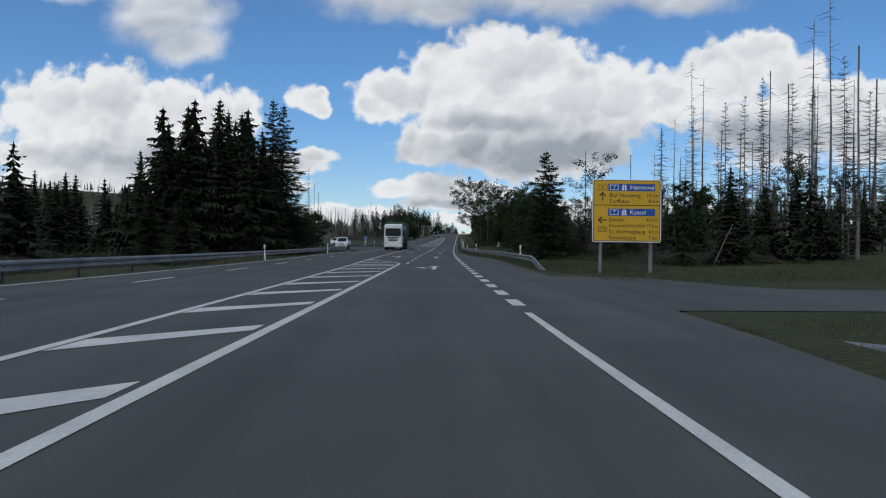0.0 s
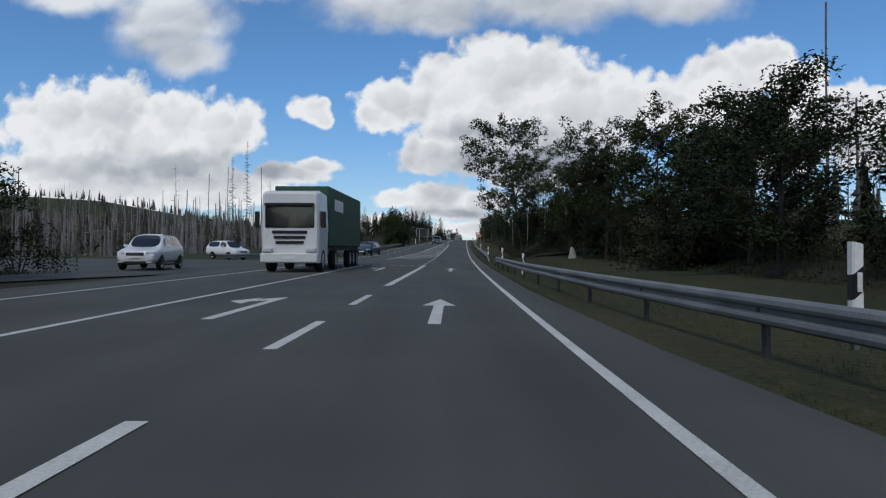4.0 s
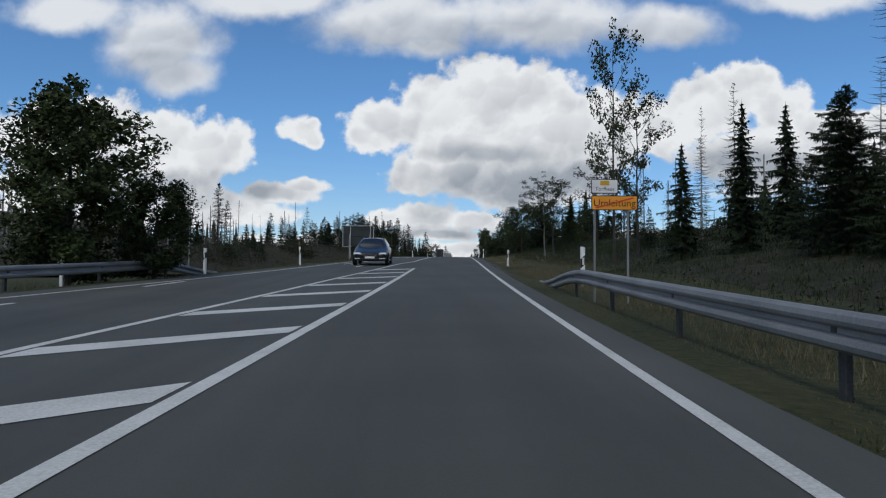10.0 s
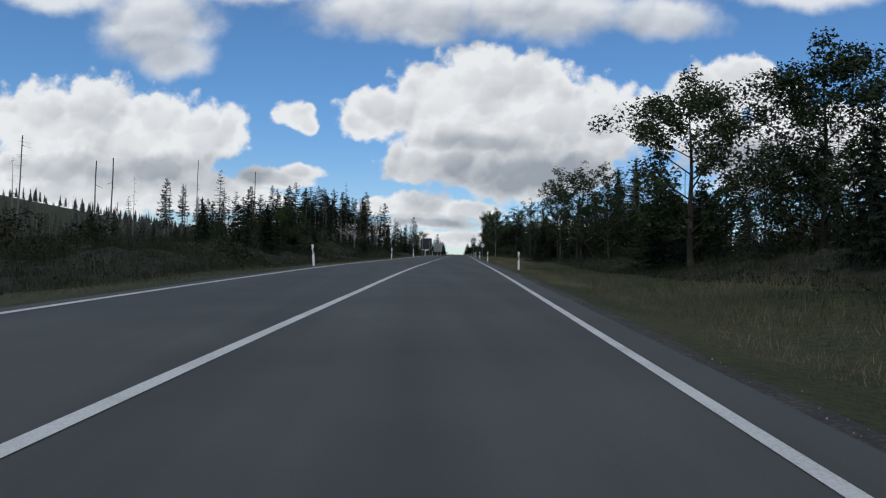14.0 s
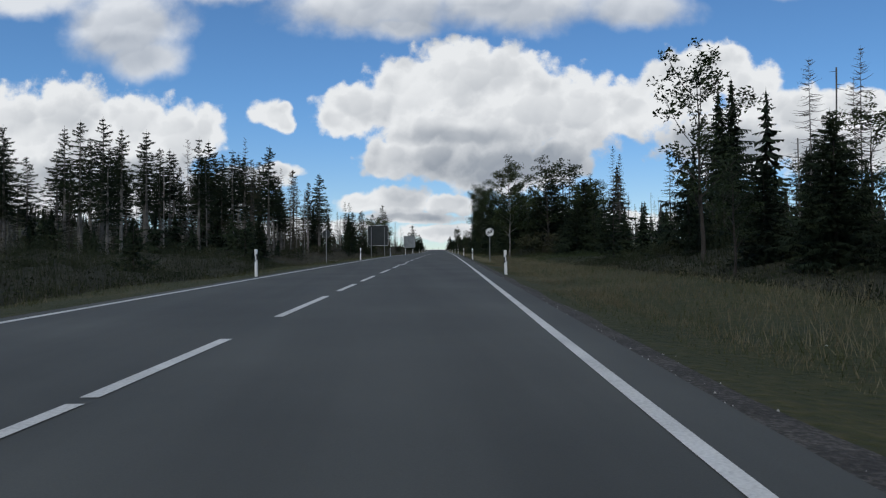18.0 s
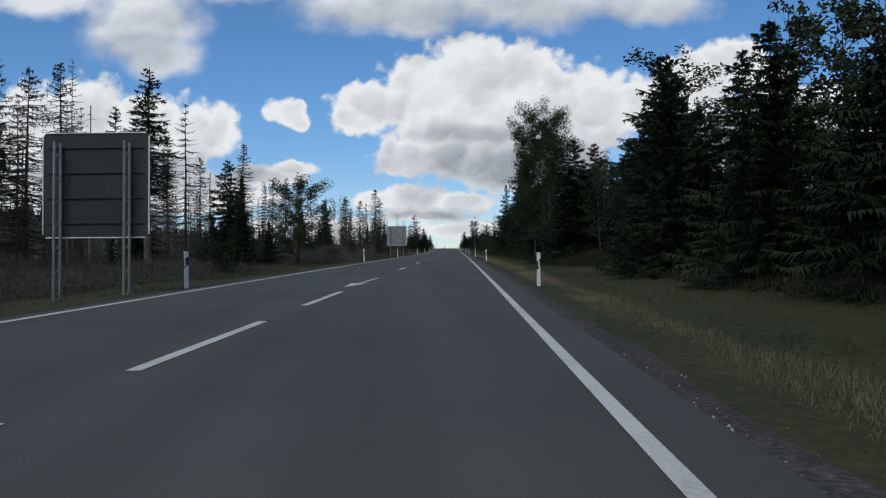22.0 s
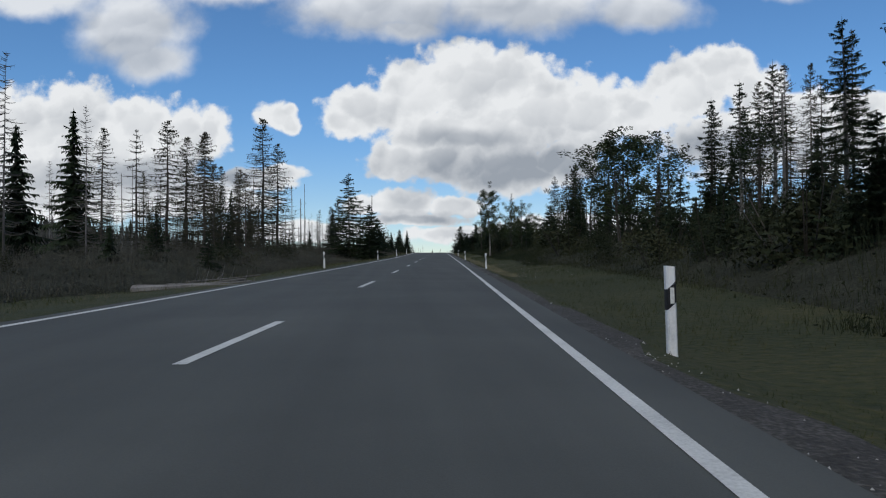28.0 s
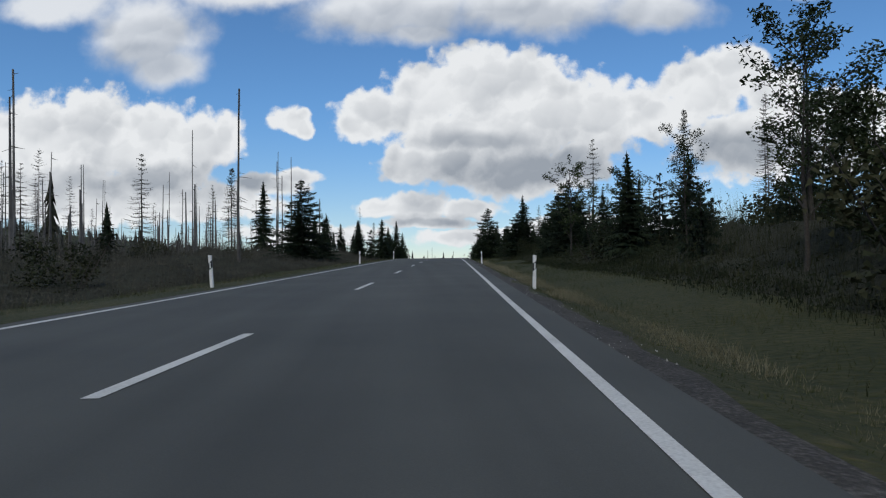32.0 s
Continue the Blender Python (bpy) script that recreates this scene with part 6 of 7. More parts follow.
RIGHT_TREES = [("spruce", 86.3, 7.1, 8.5, 1.05), ("slender", 82, 10, 8.2, 1.2), ("broad", 120, 9.0, 6.8, 1.2), ("broad", 114, 11, 6.0, 1.2), ("broad", 126, 10.5, 7.4, 1.1), ("airy", 143, 11.5, 10.5, 1.1), ("airy", 150, 9.6, 8.6, 1.1), ("airy", 152, 8.9, 10.8, 1.0), ("broad", 155.5, 8.9, 9, 1.0), ("broad", 158.5, 8.4, 8, 1.0), ("broad", 146, 13.5, 9.5, 1.1), ("spruce", 151.5, 9.5, 8.6, 0.8), ("broad", 133, 13, 7.5, 1.1),
               ("tallrowan", 191, 5.8, 13, 1.0), ("tallrowan", 183.5, 6.8, 13.5, 1.0), ("tallrowan", 187, 8.6, 14, 1.0), ("tallrowan", 194.5, 7.5, 13, 1.0), ("tallrowan", 179, 8.5, 14, 1.0), ("dead", 214, 10.5, 11.6, 1.15), ("dead", 205, 14, 13, 1), ("slender", 235.3, 5.5, 11.4, 0.55), ("slender", 238, 7.2, 9, 0.8),
               ("spruce", 234, 12.4, 7.2, 0.9), ("spruce", 229, 8.6, 6.3, 0.9), ("spruce", 232, 7.4, 5.2, 0.9), ("dead", 284, 28.8, 19.5, 0.9), ("dead", 228.7, 17, 13, 0.9), ("dead", 324.9, 38.1, 25.4, 0.8), ("tallrowan", 261.3, 5.6, 7.2, 1.6), ("slender", 260.6, 6.2, 6.6, 1.3), ("shrub", 262, 6.9, 2.2, 1.2),
               ("slender", 267, 13, 7.2, 1.2), ("spruce", 294, 12.4, 7.8, 1.3), ("broad", 300, 9.5, 7.9, 1.0), ("broad", 306.2, 7.4, 8.2, 1.0), ("slender", 288, 14.5, 12, 1.2), ("spruce", 366.1, 12.4, 7.6, 1.0), ("spruce", 440.8, 32.6, 20.2, 0.9), ("spruce", 444.3, 30.7, 13.5, 0.9), ("spruce", 454, 39.4, 24.6, 0.8), ("dead", 413, 13.2, 9.6, 1.0), ("dead", 414, 14, 9.0, 1.0),
               ("airy", 345.5, 7.4, 7.8, 0.75), ("slender", 341, 7.0, 8.4, 1.2), ("slender", 337.5, 7.8, 7.8, 1.3), ("slender", 348, 8.2, 8.0, 1.2), ("slender", 333.5, 7.6, 8.0, 1.3), ("broad", 329, 8.6, 5.8, 0.9), ("slender", 324.5, 7.9, 6.9, 1.1), ("slender", 375, 7.5, 8.2, 1.0), ("spruce", 368, 8.3, 4.1, 1.15), ("spruce", 371, 9.8, 4.8, 1.1), ("dead", 358, 12.1, 9.5, 0.9), ("slender", 369, 6.2, 3.6, 1.2), ("birch", 420, 4.9, 9.8, 1.1), ("slender", 425, 9.5, 10.5, 1.4), ("slender", 429, 11.5, 10.5, 1.4), ("birch", 488.5, 5.6, 13.2, 0.7), ("broad", 484, 5.8, 13.0, 0.64), ("broad", 485.5, 6.4, 11.0, 0.62), ("spruce", 476, -17, 7.2, 1.0), ("spruce", 471, -14.5, 3.4, 1.2), ("spruce", 474, -13.6, 2.8, 1.3), ("spruce", 479, 9.0, 8.5, 1.0), ("spruce", 473, 10.5, 8.0, 1.0), ("birch", 479, 5.6, 7.0, 0.5), ("spruce", 450, 6.2, 7.2, 0.9),
               ("spruce", 515, 7.2, 14.7, 0.85), ("spruce", 517, 10.3, 11.9, 0.85), ("spruce", 462, 9.5, 10.5, 0.9), ("slender", 456, 8.5, 9.5, 1.5), ("birch", 487, 9, 8.5, 1.2), ("birch", 478, 9.5, 8, 1.2), ("slender", 585, 19.1, 15, 0.8), ("slender", 600, 9.6, 8.6, 1.5), ("slender", 605, 11.5, 9.5, 1.4), ("slender", 622, 14.0, 12, 1.3), ("slender", 611, 12.5, 10.5, 1.4), ("slender", 597, 11, 8, 1.4), ("slender", 616, 11, 8.5, 1.4),
               ("thin", 617, 24.3, 13.2, 0.8), ("thin", 607, 25, 14.4, 0.8), ("lonebirch", 655.3, 5.2, 10.5, 1.0), ("thin", 759, 33.9, 22, 0.9), ("slender", 642.7, 8.2, 7.0, 1.0), ("slender", 671, 9.7, 9.0, 1.1), ("spruce", 739, 7.7, 7.6, 0.9), ("spruce", 681, 6.6, 5.2, 1.0), ("snag", 592, 16, 9, 1.0), ("spruce", 539, 8.6, 12.5, 1.0), ("spruce", 534, 10.5, 13.5, 1.0), ("spruce", 544, 10.5, 10, 1.0), ("spruce", 482, 7.4, 4.4, 1.1), ("spruce", 487, 8.0, 5.0, 1.1), ("spruce", 492, 6.6, 5.4, 1.1), ("spruce", 497, 7.4, 5.0, 1.1), ("highspruce", 628, 12.5, 7.9, 1.0), ("spruce", 632, 10, 5.6, 1.1), ("thin", 636, 13, 10, 1.0), ("spruce", 624, 11, 6.0, 1.1), ("highspruce", 640, 14, 9.4, 1.0), ("spruce", 619, 10.5, 4.5, 1.1), ("thin", 645, 15, 11.5, 1.0), ("spruce", 628, 8.8, 3.8, 1.2), ("highspruce", 650, 16, 12, 1.0), ("thin", 655, 14, 11, 1.0), ("spruce", 224, 9.6, 5.8, 1.1), ("spruce", 228, 11.5, 6.5, 1.1), ("spruce", 221, 9.8, 5.2, 1.1), ("spruce", 226, 13, 7.0, 1.1), ("spruce", 352, 6.9, 4.6, 1.15), ("spruce", 349, 7.4, 3.6, 1.2), ("spruce", 355.5, 8.2, 5.2, 1.1), ("spruce", 358.5, 7.4, 4.0, 1.15),
               ("spruce", 549, 7.4, 4.8, 1.1), ("spruce", 553, 8.8, 4.6, 1.1), ("spruce", 546, 7.0, 11.5, 1.0), ("spruce", 557, 8.4, 4.0, 1.1), ("spruce", 443, 6.6, 6.4, 1.1), ("spruce", 447, 8.4, 7.6, 1.0), ("airy", 446, 9.8, 9.0, 0.8), ("spruce", 454, 7.0, 8.4, 1.0), ("spruce", 459, 7.6, 7.8, 0.9),
               ("spruce", 184, 7.8, 6.2, 1.0), ("spruce", 188, 7.0, 5.6, 1.0), ("spruce", 190.5, 9.0, 6.4, 1.0), ("spruce", 194, 7.0, 5.8, 1.0), ("spruce", 197, 8.4, 6.6, 1.0), ("spruce", 200.5, 7.6, 5.0, 1.0), ("spruce", 181, 9.4, 6.2, 1.0), ("spruce", 192, 11.5, 7.4, 1.0),
               ("highspruce", 588, 17, 11.5, 1.0), ("thin", 591, 19, 12, 1.0), ("highspruce", 594, 16.5, 11, 1.0), ("thin", 597, 18.5, 11.8, 1.0), ("highspruce", 601, 17.5, 11.6, 1.0), ("thin", 604, 20, 12.4, 1.0), ("highspruce", 607.5, 18, 11.8, 1.0), ("thin", 611, 19.5, 12.2, 1.0), ("highspruce", 580, 18, 12.6, 1.0), ("highspruce", 576, 16.5, 12.0, 1.0), ("thin", 583, 20.5, 13, 1.0), ("highspruce", 572, 17.5, 12.8, 1.0)]
taken = []
CLOSE = {(648.9, -13.2): "spruce_open", (652, -15): "spruce_open", (647.6, -10.5): "spruce_full", (719.2, -15.4): "spruce_full", (86.3, 7.1): "spruce_full", (515, 7.2): "spruce_tall", (517, 10.3): "spruce_tall",
         (539, 8.6): "spruce_tall", (534, 10.5): "spruce_tall", (544, 10.5): "spruce_tall", (484, 5.8): "tall_broad", (485.5, 6.4): "tall_broad", (476, -17): "spruce_full", (471, -14.5): "spruce_full", (474, -13.6): "spruce_full", (368, 8.3): "spruce_full", (352, 6.9): "spruce_full", (482, 7.4): "spruce_full", (487, 8.0): "spruce_full", (492, 6.6): "spruce_full", (497, 7.4): "spruce_full", (632, 10): "spruce_full", (624, 11): "spruce_full", (619, 10.5): "spruce_full", (628, 8.8): "spruce_full", (224, 9.6): "spruce_full", (228, 11.5): "spruce_full", (221, 9.8): "spruce_full", (226, 13): "spruce_full", (349, 7.4): "spruce_full", (355.5, 8.2): "spruce_full", (358.5, 7.4): "spruce_full", (371, 9.8): "spruce_full", (549, 7.4): "spruce_full", (553, 8.8): "spruce_full", (546, 7.0): "spruce_tall", (557, 8.4): "spruce_full", (443, 6.6): "spruce_full", (447, 8.4): "spruce_tall", (454, 7.0): "spruce_full", (459, 7.6): "spruce_tall", (184, 7.8): "spruce_full", (188, 7.0): "spruce_full", (190.5, 9.0): "spruce_full", (194, 7.0): "spruce_full", (197, 8.4): "spruce_full", (200.5, 7.6): "spruce_full", (181, 9.4): "spruce_full", (192, 11.5): "spruce_full", (479, 9.0): "spruce_full", (473, 10.5): "spruce_full", (450, 6.2): "spruce_full", (462, 9.5): "spruce_full", (107.5, -18.6): "spruce_tall", (104.9, -19.3): "spruce_tall"}
for key, s, u, top, wide in LEFT_TREES + RIGHT_TREES:
    if (s, u) in CLOSE:
        rng.randrange(4)
        plant(CLOSE[(s, u)], s, u, top - bank(s, u), fine, turn=rng.uniform(0, 6.28), wide=wide)
    else:
        plant(key, s, u, top - bank(s, u), rng, wide=wide)
    taken.append((s, u))
plant("airy", 161.3, 4.6, 13.0, rng, variant=0, turn=-1.5, lean=0.17)
for k in range(12):
    plant("thin", 622 + 2.9 * k + fine.uniform(-1, 1), -21 - fine.uniform(0, 13), fine.uniform(6.5, 10.5), fine, wide=1.2)
plant("snag", 204.2, 6.2, 3.8, fine, variant=3, turn=1.3, lean=0.2)
plant("snag", 586, 14.6, 8.5, rng, variant=1, turn=1.4, lean=0.62)


DEEP = {}


def deep(key, s, u, height, rng, wide=1.0):
    """A tree deep in the wood, gathered with its neighbours of one material."""
    name, size, meshes, second, label, category = rng.choice(KINDS[key])
    k, t, p = height / size, rng.uniform(0, 6.28), ground_at(s, u, -0.05)
    for me in meshes:
        if me.name not in DEEP_SHAPES:
            co = np.empty(len(me.vertices) * 3)
            me.vertices.foreach_get("co", co)
            DEEP_SHAPES[me.name] = (co.reshape(-1, 3), [tuple(f.vertices) for f in me.polygons])
        co, faces = DEEP_SHAPES[me.name]
        turned = np.stack([(co[:, 0] * math.cos(t) - co[:, 1] * math.sin(t)) * k * wide + p.x, (co[:, 0] * math.sin(t) + co[:, 1] * math.cos(t)) * k * wide + p.y, co[:, 2] * k + p.z], 1)
        v, f = DEEP.setdefault(me.materials[0].name, ([], []))
        o = len(v)
        v.extend(turned.tolist())
        f.extend(tuple(i + o for i in q) for q in faces)


DEEP_SHAPES = {}


def wood(n, s0, s1, u0, u1, mix, gap=1.6, near_clear=True):
    """Fills a stretch with trees: mix is a list of (kind, weight, least height, most height)."""
    keys, weights = [m[0] for m in mix], [m[1] for m in mix]
    done = tries = 0
    while done < n and tries < n * 12:
        tries += 1
        s, u = rng.uniform(s0, s1), rng.uniform(u0, u1)
        if any((s - a) ** 2 + (u - b) ** 2 < gap * gap for a, b in taken):
            continue
        i = rng.choices(range(len(mix)), weights)[0]
        key = keys[i] + "_far" if (u > (15 if keys[i] == "broad" else 12.5) or u < -21) and keys[i] + "_far" in KINDS else keys[i]
        if key == "spruce" and 0 < u < 12.5:
            key = "spruce_full"
        if key == "youngspruce" and -16 < u < 14:
            key = "youngspruce_near"
        tall, girth = rng.uniform(mix[i][2], mix[i][3]), rng.uniform(0.85, 1.15)
        # small spruces are broader for their height than tall ones
        if keys[i] == "spruce":
            girth *= 1.0 + 0.3 * (1 - smooth_step(5, 10, tall))
        (deep if key.endswith("_far") and (u > 16 or u < -25) else plant)(key, s, u, tall, rng, wide=girth)
        taken.append((s, u))
        done += 1


# right of the road
wood(64, 66, 132, 8.5, 19, [("youngspruce", 4, 2.2, 4.8), ("shrub", 1.5, 1.5, 3), ("slender", 1, 4, 6), ("spruce", 0.6, 5, 7)])
wood(46, 66, 122, 23, 52, [("snag", 4, 13, 20), ("dead", 3, 12, 18), ("slender", 0.4, 6, 9)], 1.6)
wood(40, 66, 130, 18, 34, [("youngspruce", 4, 3, 5), ("spruce", 1.2, 5, 6.5), ("broad", 2, 4, 6), ("slender", 1.5, 5, 8)], 1.6)
wood(50, 60, 175, 17, 60, [("snag", 4, 8, 15), ("dead", 2.5, 10, 16), ("youngspruce", 2, 3, 5), ("slender", 1, 5, 9)])
wood(36, 126, 172, 9.5, 18, [("broad", 2, 4, 6), ("shrub", 2, 2, 3), ("youngspruce", 2, 3, 5), ("slender", 1, 6, 9)], 1.9)
wood(46, 170, 214, 8.0, 19, [("spruce", 3, 4.5, 7), ("youngspruce", 4, 2.5, 5), ("shrub", 1.5, 1.5, 3), ("snag", 1, 9, 14)], 1.7)
wood(24, 236, 285, 12, 30, [("youngspruce", 3, 2, 3.6), ("shrub", 3, 1, 1.8), ("slender", 1, 3.5, 6), ("snag", 1.5, 4, 9)], 2)
wood(14, 212, 250, 8, 22, [("youngspruce", 3, 2.4, 4), ("spruce", 1, 3, 4.5), ("slender", 1, 4, 7), ("shrub", 2, 1.2, 2)], 2)
wood(46, 200, 330, 22, 85, [("snag", 4, 6, 14), ("dead", 3, 9, 17), ("youngspruce", 2, 2.5, 4.5), ("slender", 0.6, 4, 6)], 2)
wood(48, 286, 345, 7.8, 20, [("broad", 2, 3.5, 5), ("youngspruce", 3, 2.5, 4.2), ("spruce", 2, 4, 5.5), ("slender", 2, 4, 6), ("shrub", 3, 1.5, 3)], 1.8)
wood(54, 347, 393, 7.5, 22, [("spruce", 2, 3, 5), ("youngspruce", 4, 2.5, 4.5), ("slender", 2, 4, 5.5), ("shrub", 3, 1.5, 2.6), ("snag", 1, 5, 9)], 1.7)
wood(14, 405, 416, 8.5, 16, [("spruce", 2, 3.4, 4.6), ("youngspruce", 3, 3, 4)], 1.7)
wood(40, 340, 470, 22, 60, [("snag", 3, 9, 15), ("dead", 3, 10, 18), ("spruce", 2, 8, 14), ("thin", 2, 10, 16)], 2)
wood(110, 412, 530, 6.6, 17, [("spruce", 5, 5, 9), ("youngspruce", 2, 4, 6), ("birch", 1, 6, 8.5), ("slender", 1.5, 5.5, 8), ("shrub", 1.5, 2, 3.5)], 1.5)
wood(36, 470, 640, 17, 50, [("spruce", 1, 8, 10.5), ("thin", 4, 9, 15), ("dead", 2, 9, 15), ("snag", 1, 8, 14)], 2)
wood(20, 528, 562, 9.5, 18, [("spruce", 4, 7, 11), ("youngspruce", 2, 3, 6), ("shrub", 2, 2, 3)], 1.6)
wood(70, 560, 690, 6.5, 15, [("youngspruce", 3, 2.5, 4.5), ("shrub", 3, 1.6, 3.2), ("broad", 0.3, 3.5, 5), ("slender", 1, 4, 7)], 1.6)
wood(44, 575, 700, 15, 40, [("thin", 5, 7.5, 11), ("spruce", 2, 7, 10), ("dead", 2, 7, 11), ("snag", 1, 6, 10)], 1.9)
wood(22, 660, 692, 6.5, 14, [("youngspruce", 4, 2.4, 3.8), ("shrub", 3, 1.6, 2.8)], 1.5)
wood(84, 692, 800, 6.2, 15, [("youngspruce", 4, 3, 5), ("spruce", 6, 4.6, 6.8), ("shrub", 3, 1.5, 2.6), ("slender", 0.7, 5, 7)], 1.6)
wood(34, 700, 860, 13, 45, [("thin", 4, 9, 15), ("dead", 2, 10, 16), ("spruce", 2, 6, 11), ("snag", 1, 8, 14)], 2)
wood(9, 322, 352, 6.8, 12, [("shrub", 3, 2, 3.4), ("broad", 2, 3.2, 4.6), ("youngspruce", 2, 2.5, 4)], 1.3)
wood(16, 572, 602, 8.5, 15, [("spruce", 3, 3, 4.6), ("youngspruce", 3, 2.5, 4), ("shrub", 2, 2, 3)], 1.5)
# left of the road
wood(18, 328, 352, -25, -13.5, [("spruce", 3, 3, 4.6), ("shrub", 2, 2, 3), ("broad", 1, 3.5, 4.5)], 1.6)
wood(16, 236, 286, -30, -12.5, [("youngspruce", 4, 2, 3.8), ("shrub", 3, 1.2, 2.4), ("thin", 1, 4, 6)], 1.8)
wood(60, 40, 84, -48, -19, [("spruce", 4, 4.5, 6.5), ("youngspruce", 3, 3.5, 5)], 1.8)
wood(30, 80, 92, -60, -24, [("spruce", 5, 5, 7.2)], 1.8)
wood(26, 93, 106, -27, -18.5, [("spruce", 6, 9, 13.5), ("highspruce", 1, 11, 13)], 1.6)
wood(40, 93, 130, -62, -29, [("spruce", 6, 6, 9)], 1.8)
wood(14, 108, 128, -32, -17, [("broad", 3, 3.5, 5.5), ("shrub", 3, 2, 3)], 1.8)
wood(14, 255, 345, -30, -12, [("shrub", 4, 1.2, 2.4), ("youngspruce", 2, 2.5, 4), ("slender", 0.5, 3.5, 5)], 2)
wood(70, 280, 420, -34, -12.5, [("youngspruce", 4, 2.5, 4.5), ("shrub", 5, 1.2, 2.4), ("thin", 0.7, 4, 6), ("spruce", 0.4, 3.5, 5)], 2)
wood(52, 290, 430, -75, -32, [("thin", 4, 6, 10), ("highspruce", 1.2, 6.5, 9), ("snag", 3.2, 7, 13), ("spruce", 0.6, 5, 7)], 2.2)
wood(90, 412, 478, -58, -22, [("highspruce", 6, 10.5, 14.5), ("dead", 1, 10, 16), ("snag", 2, 6, 12), ("thin", 1.5, 11, 16)], 1.9)
wood(14, 395, 480, -27, -11, [("shrub", 3, 1.0, 2.4), ("youngspruce", 1, 1.8, 3)], 1.3)
wood(96, 476, 600, -70, -24, [("thin", 6, 9, 17), ("dead", 1.5, 11, 17), ("snag", 1, 7, 13), ("spruce", 0.7, 7, 11)], 2.2)
wood(34, 476, 720, -27, -12.5, [("shrub", 2, 1.5, 3.0), ("youngspruce", 1.2, 2, 3.6)], 1.3)
wood(60, 600, 720, -70, -24, [("thin", 5, 8, 14), ("dead", 2, 8, 15), ("snag", 3, 7, 14), ("spruce", 0.8, 7, 10)], 2.2)
wood(46, 690, 860, -70, -12, [("snag", 7, 7, 13), ("dead", 1.5, 7, 12), ("spruce", 0.8, 3.5, 5.5), ("youngspruce", 2, 2.5, 4.5), ("thin", 1, 8, 12)], 2.2)
wood(30, 750, 880, -22, -10, [("spruce", 3, 5, 8), ("youngspruce", 2, 3, 5)], 2)
wood(26, 760, 880, 4, 14, [("spruce", 3, 5, 8), ("youngspruce", 2, 3, 5)], 2)

for _ in range(46):
    deep("youngspruce_far" if "youngspruce_far" in KINDS else "youngspruce", fine.uniform(418, 474), fine.uniform(-44, -25), fine.uniform(3, 5.5), fine, wide=1.2)
for name, (v, f) in DEEP.items():
    tagged(new("deep_wood", mesh("deep_wood", v, f, bpy.data.materials[name])), "dark trees in the depth of the wood", "woodland", kind="stuff")

# ---- far woods, too many to count ----


def far_wood(name, n, s0, s1, u0, u1, h0, h1, mats, label, dead=0.5, keep=None):
    """Slim trunks and ragged small conifers, in one mesh."""
    v, f, mi = [], [], []
    for _ in range(n):
        s, u = rng.uniform(s0, s1), rng.uniform(u0, u1)
        if keep and not keep(s, u):
            continue
        p, h = ground_at(s, u, -0.1), rng.uniform(h0, h1)
        if rng.random() < dead:
            h *= rng.choice((0.5, 0.7, 0.8, 1.0, 1.5)) 
            r = rng.uniform(0.09, 0.17)
            o, dx, dy = len(v), rng.uniform(-0.02, 0.02) * h, rng.uniform(-0.02, 0.02) * h
            for q, k in ((0, 1), (1, 0.35)):
                for a in range(4):
                    v.append((p.x + dx * q + r * k * math.cos(a * 1.571), p.y + dy * q + r * k * math.sin(a * 1.571), p.z + h * q))
            f += [(o + a, o + (a + 1) % 4, o + 4 + (a + 1) % 4, o + 4 + a) for a in range(4)]
            mi += [0] * 4
            for _ in range(3):
                q, a, L = rng.uniform(0.45, 0.98), rng.uniform(0, 6.28), rng.uniform(0.3, 1.0)
                o = len(v)
                b = (p.x + dx * q, p.y + dy * q, p.z + h * q)
                v += [(b[0], b[1], b[2] + 0.05), (b[0], b[1], b[2] - 0.05), (b[0] + L * math.cos(a), b[1] + L * math.sin(a), b[2] - 0.15)]
                f.append((o, o + 1, o + 2))
                mi.append(0)
        else:
            w = h * rng.uniform(0.14, 0.24)
            for tier in range(6):
                z, top = h * (0.1 + 0.14 * tier), h * (0.34 + 0.135 * tier)
                rad = w * (1 - tier / 6.6)
                for a in range(5):
                    g = a * 1.257 + rng.uniform(-0.5, 0.5)
                    o = len(v)
                    k = rad * rng.uniform(0.7, 1.25)
                    v += [(p.x + k * math.cos(g), p.y + k * math.sin(g), p.z + z - 0.08 * h * rng.random()), (p.x + k * 0.5 * math.cos(g + 1.0), p.y + k * 0.5 * math.sin(g + 1.0), p.z + z + 0.05 * h), (p.x, p.y, p.z + min(top, h)), (p.x + k * 0.5 * math.cos(g - 1.0), p.y + k * 0.5 * math.sin(g - 1.0), p.z + z + 0.05 * h)]
                    f.append((o, o + 1, o + 2, o + 3))
                    mi.append(1)
    return tagged(new(name, mesh(name, v, f, mats, mi)), label, "woodland", kind="stuff")


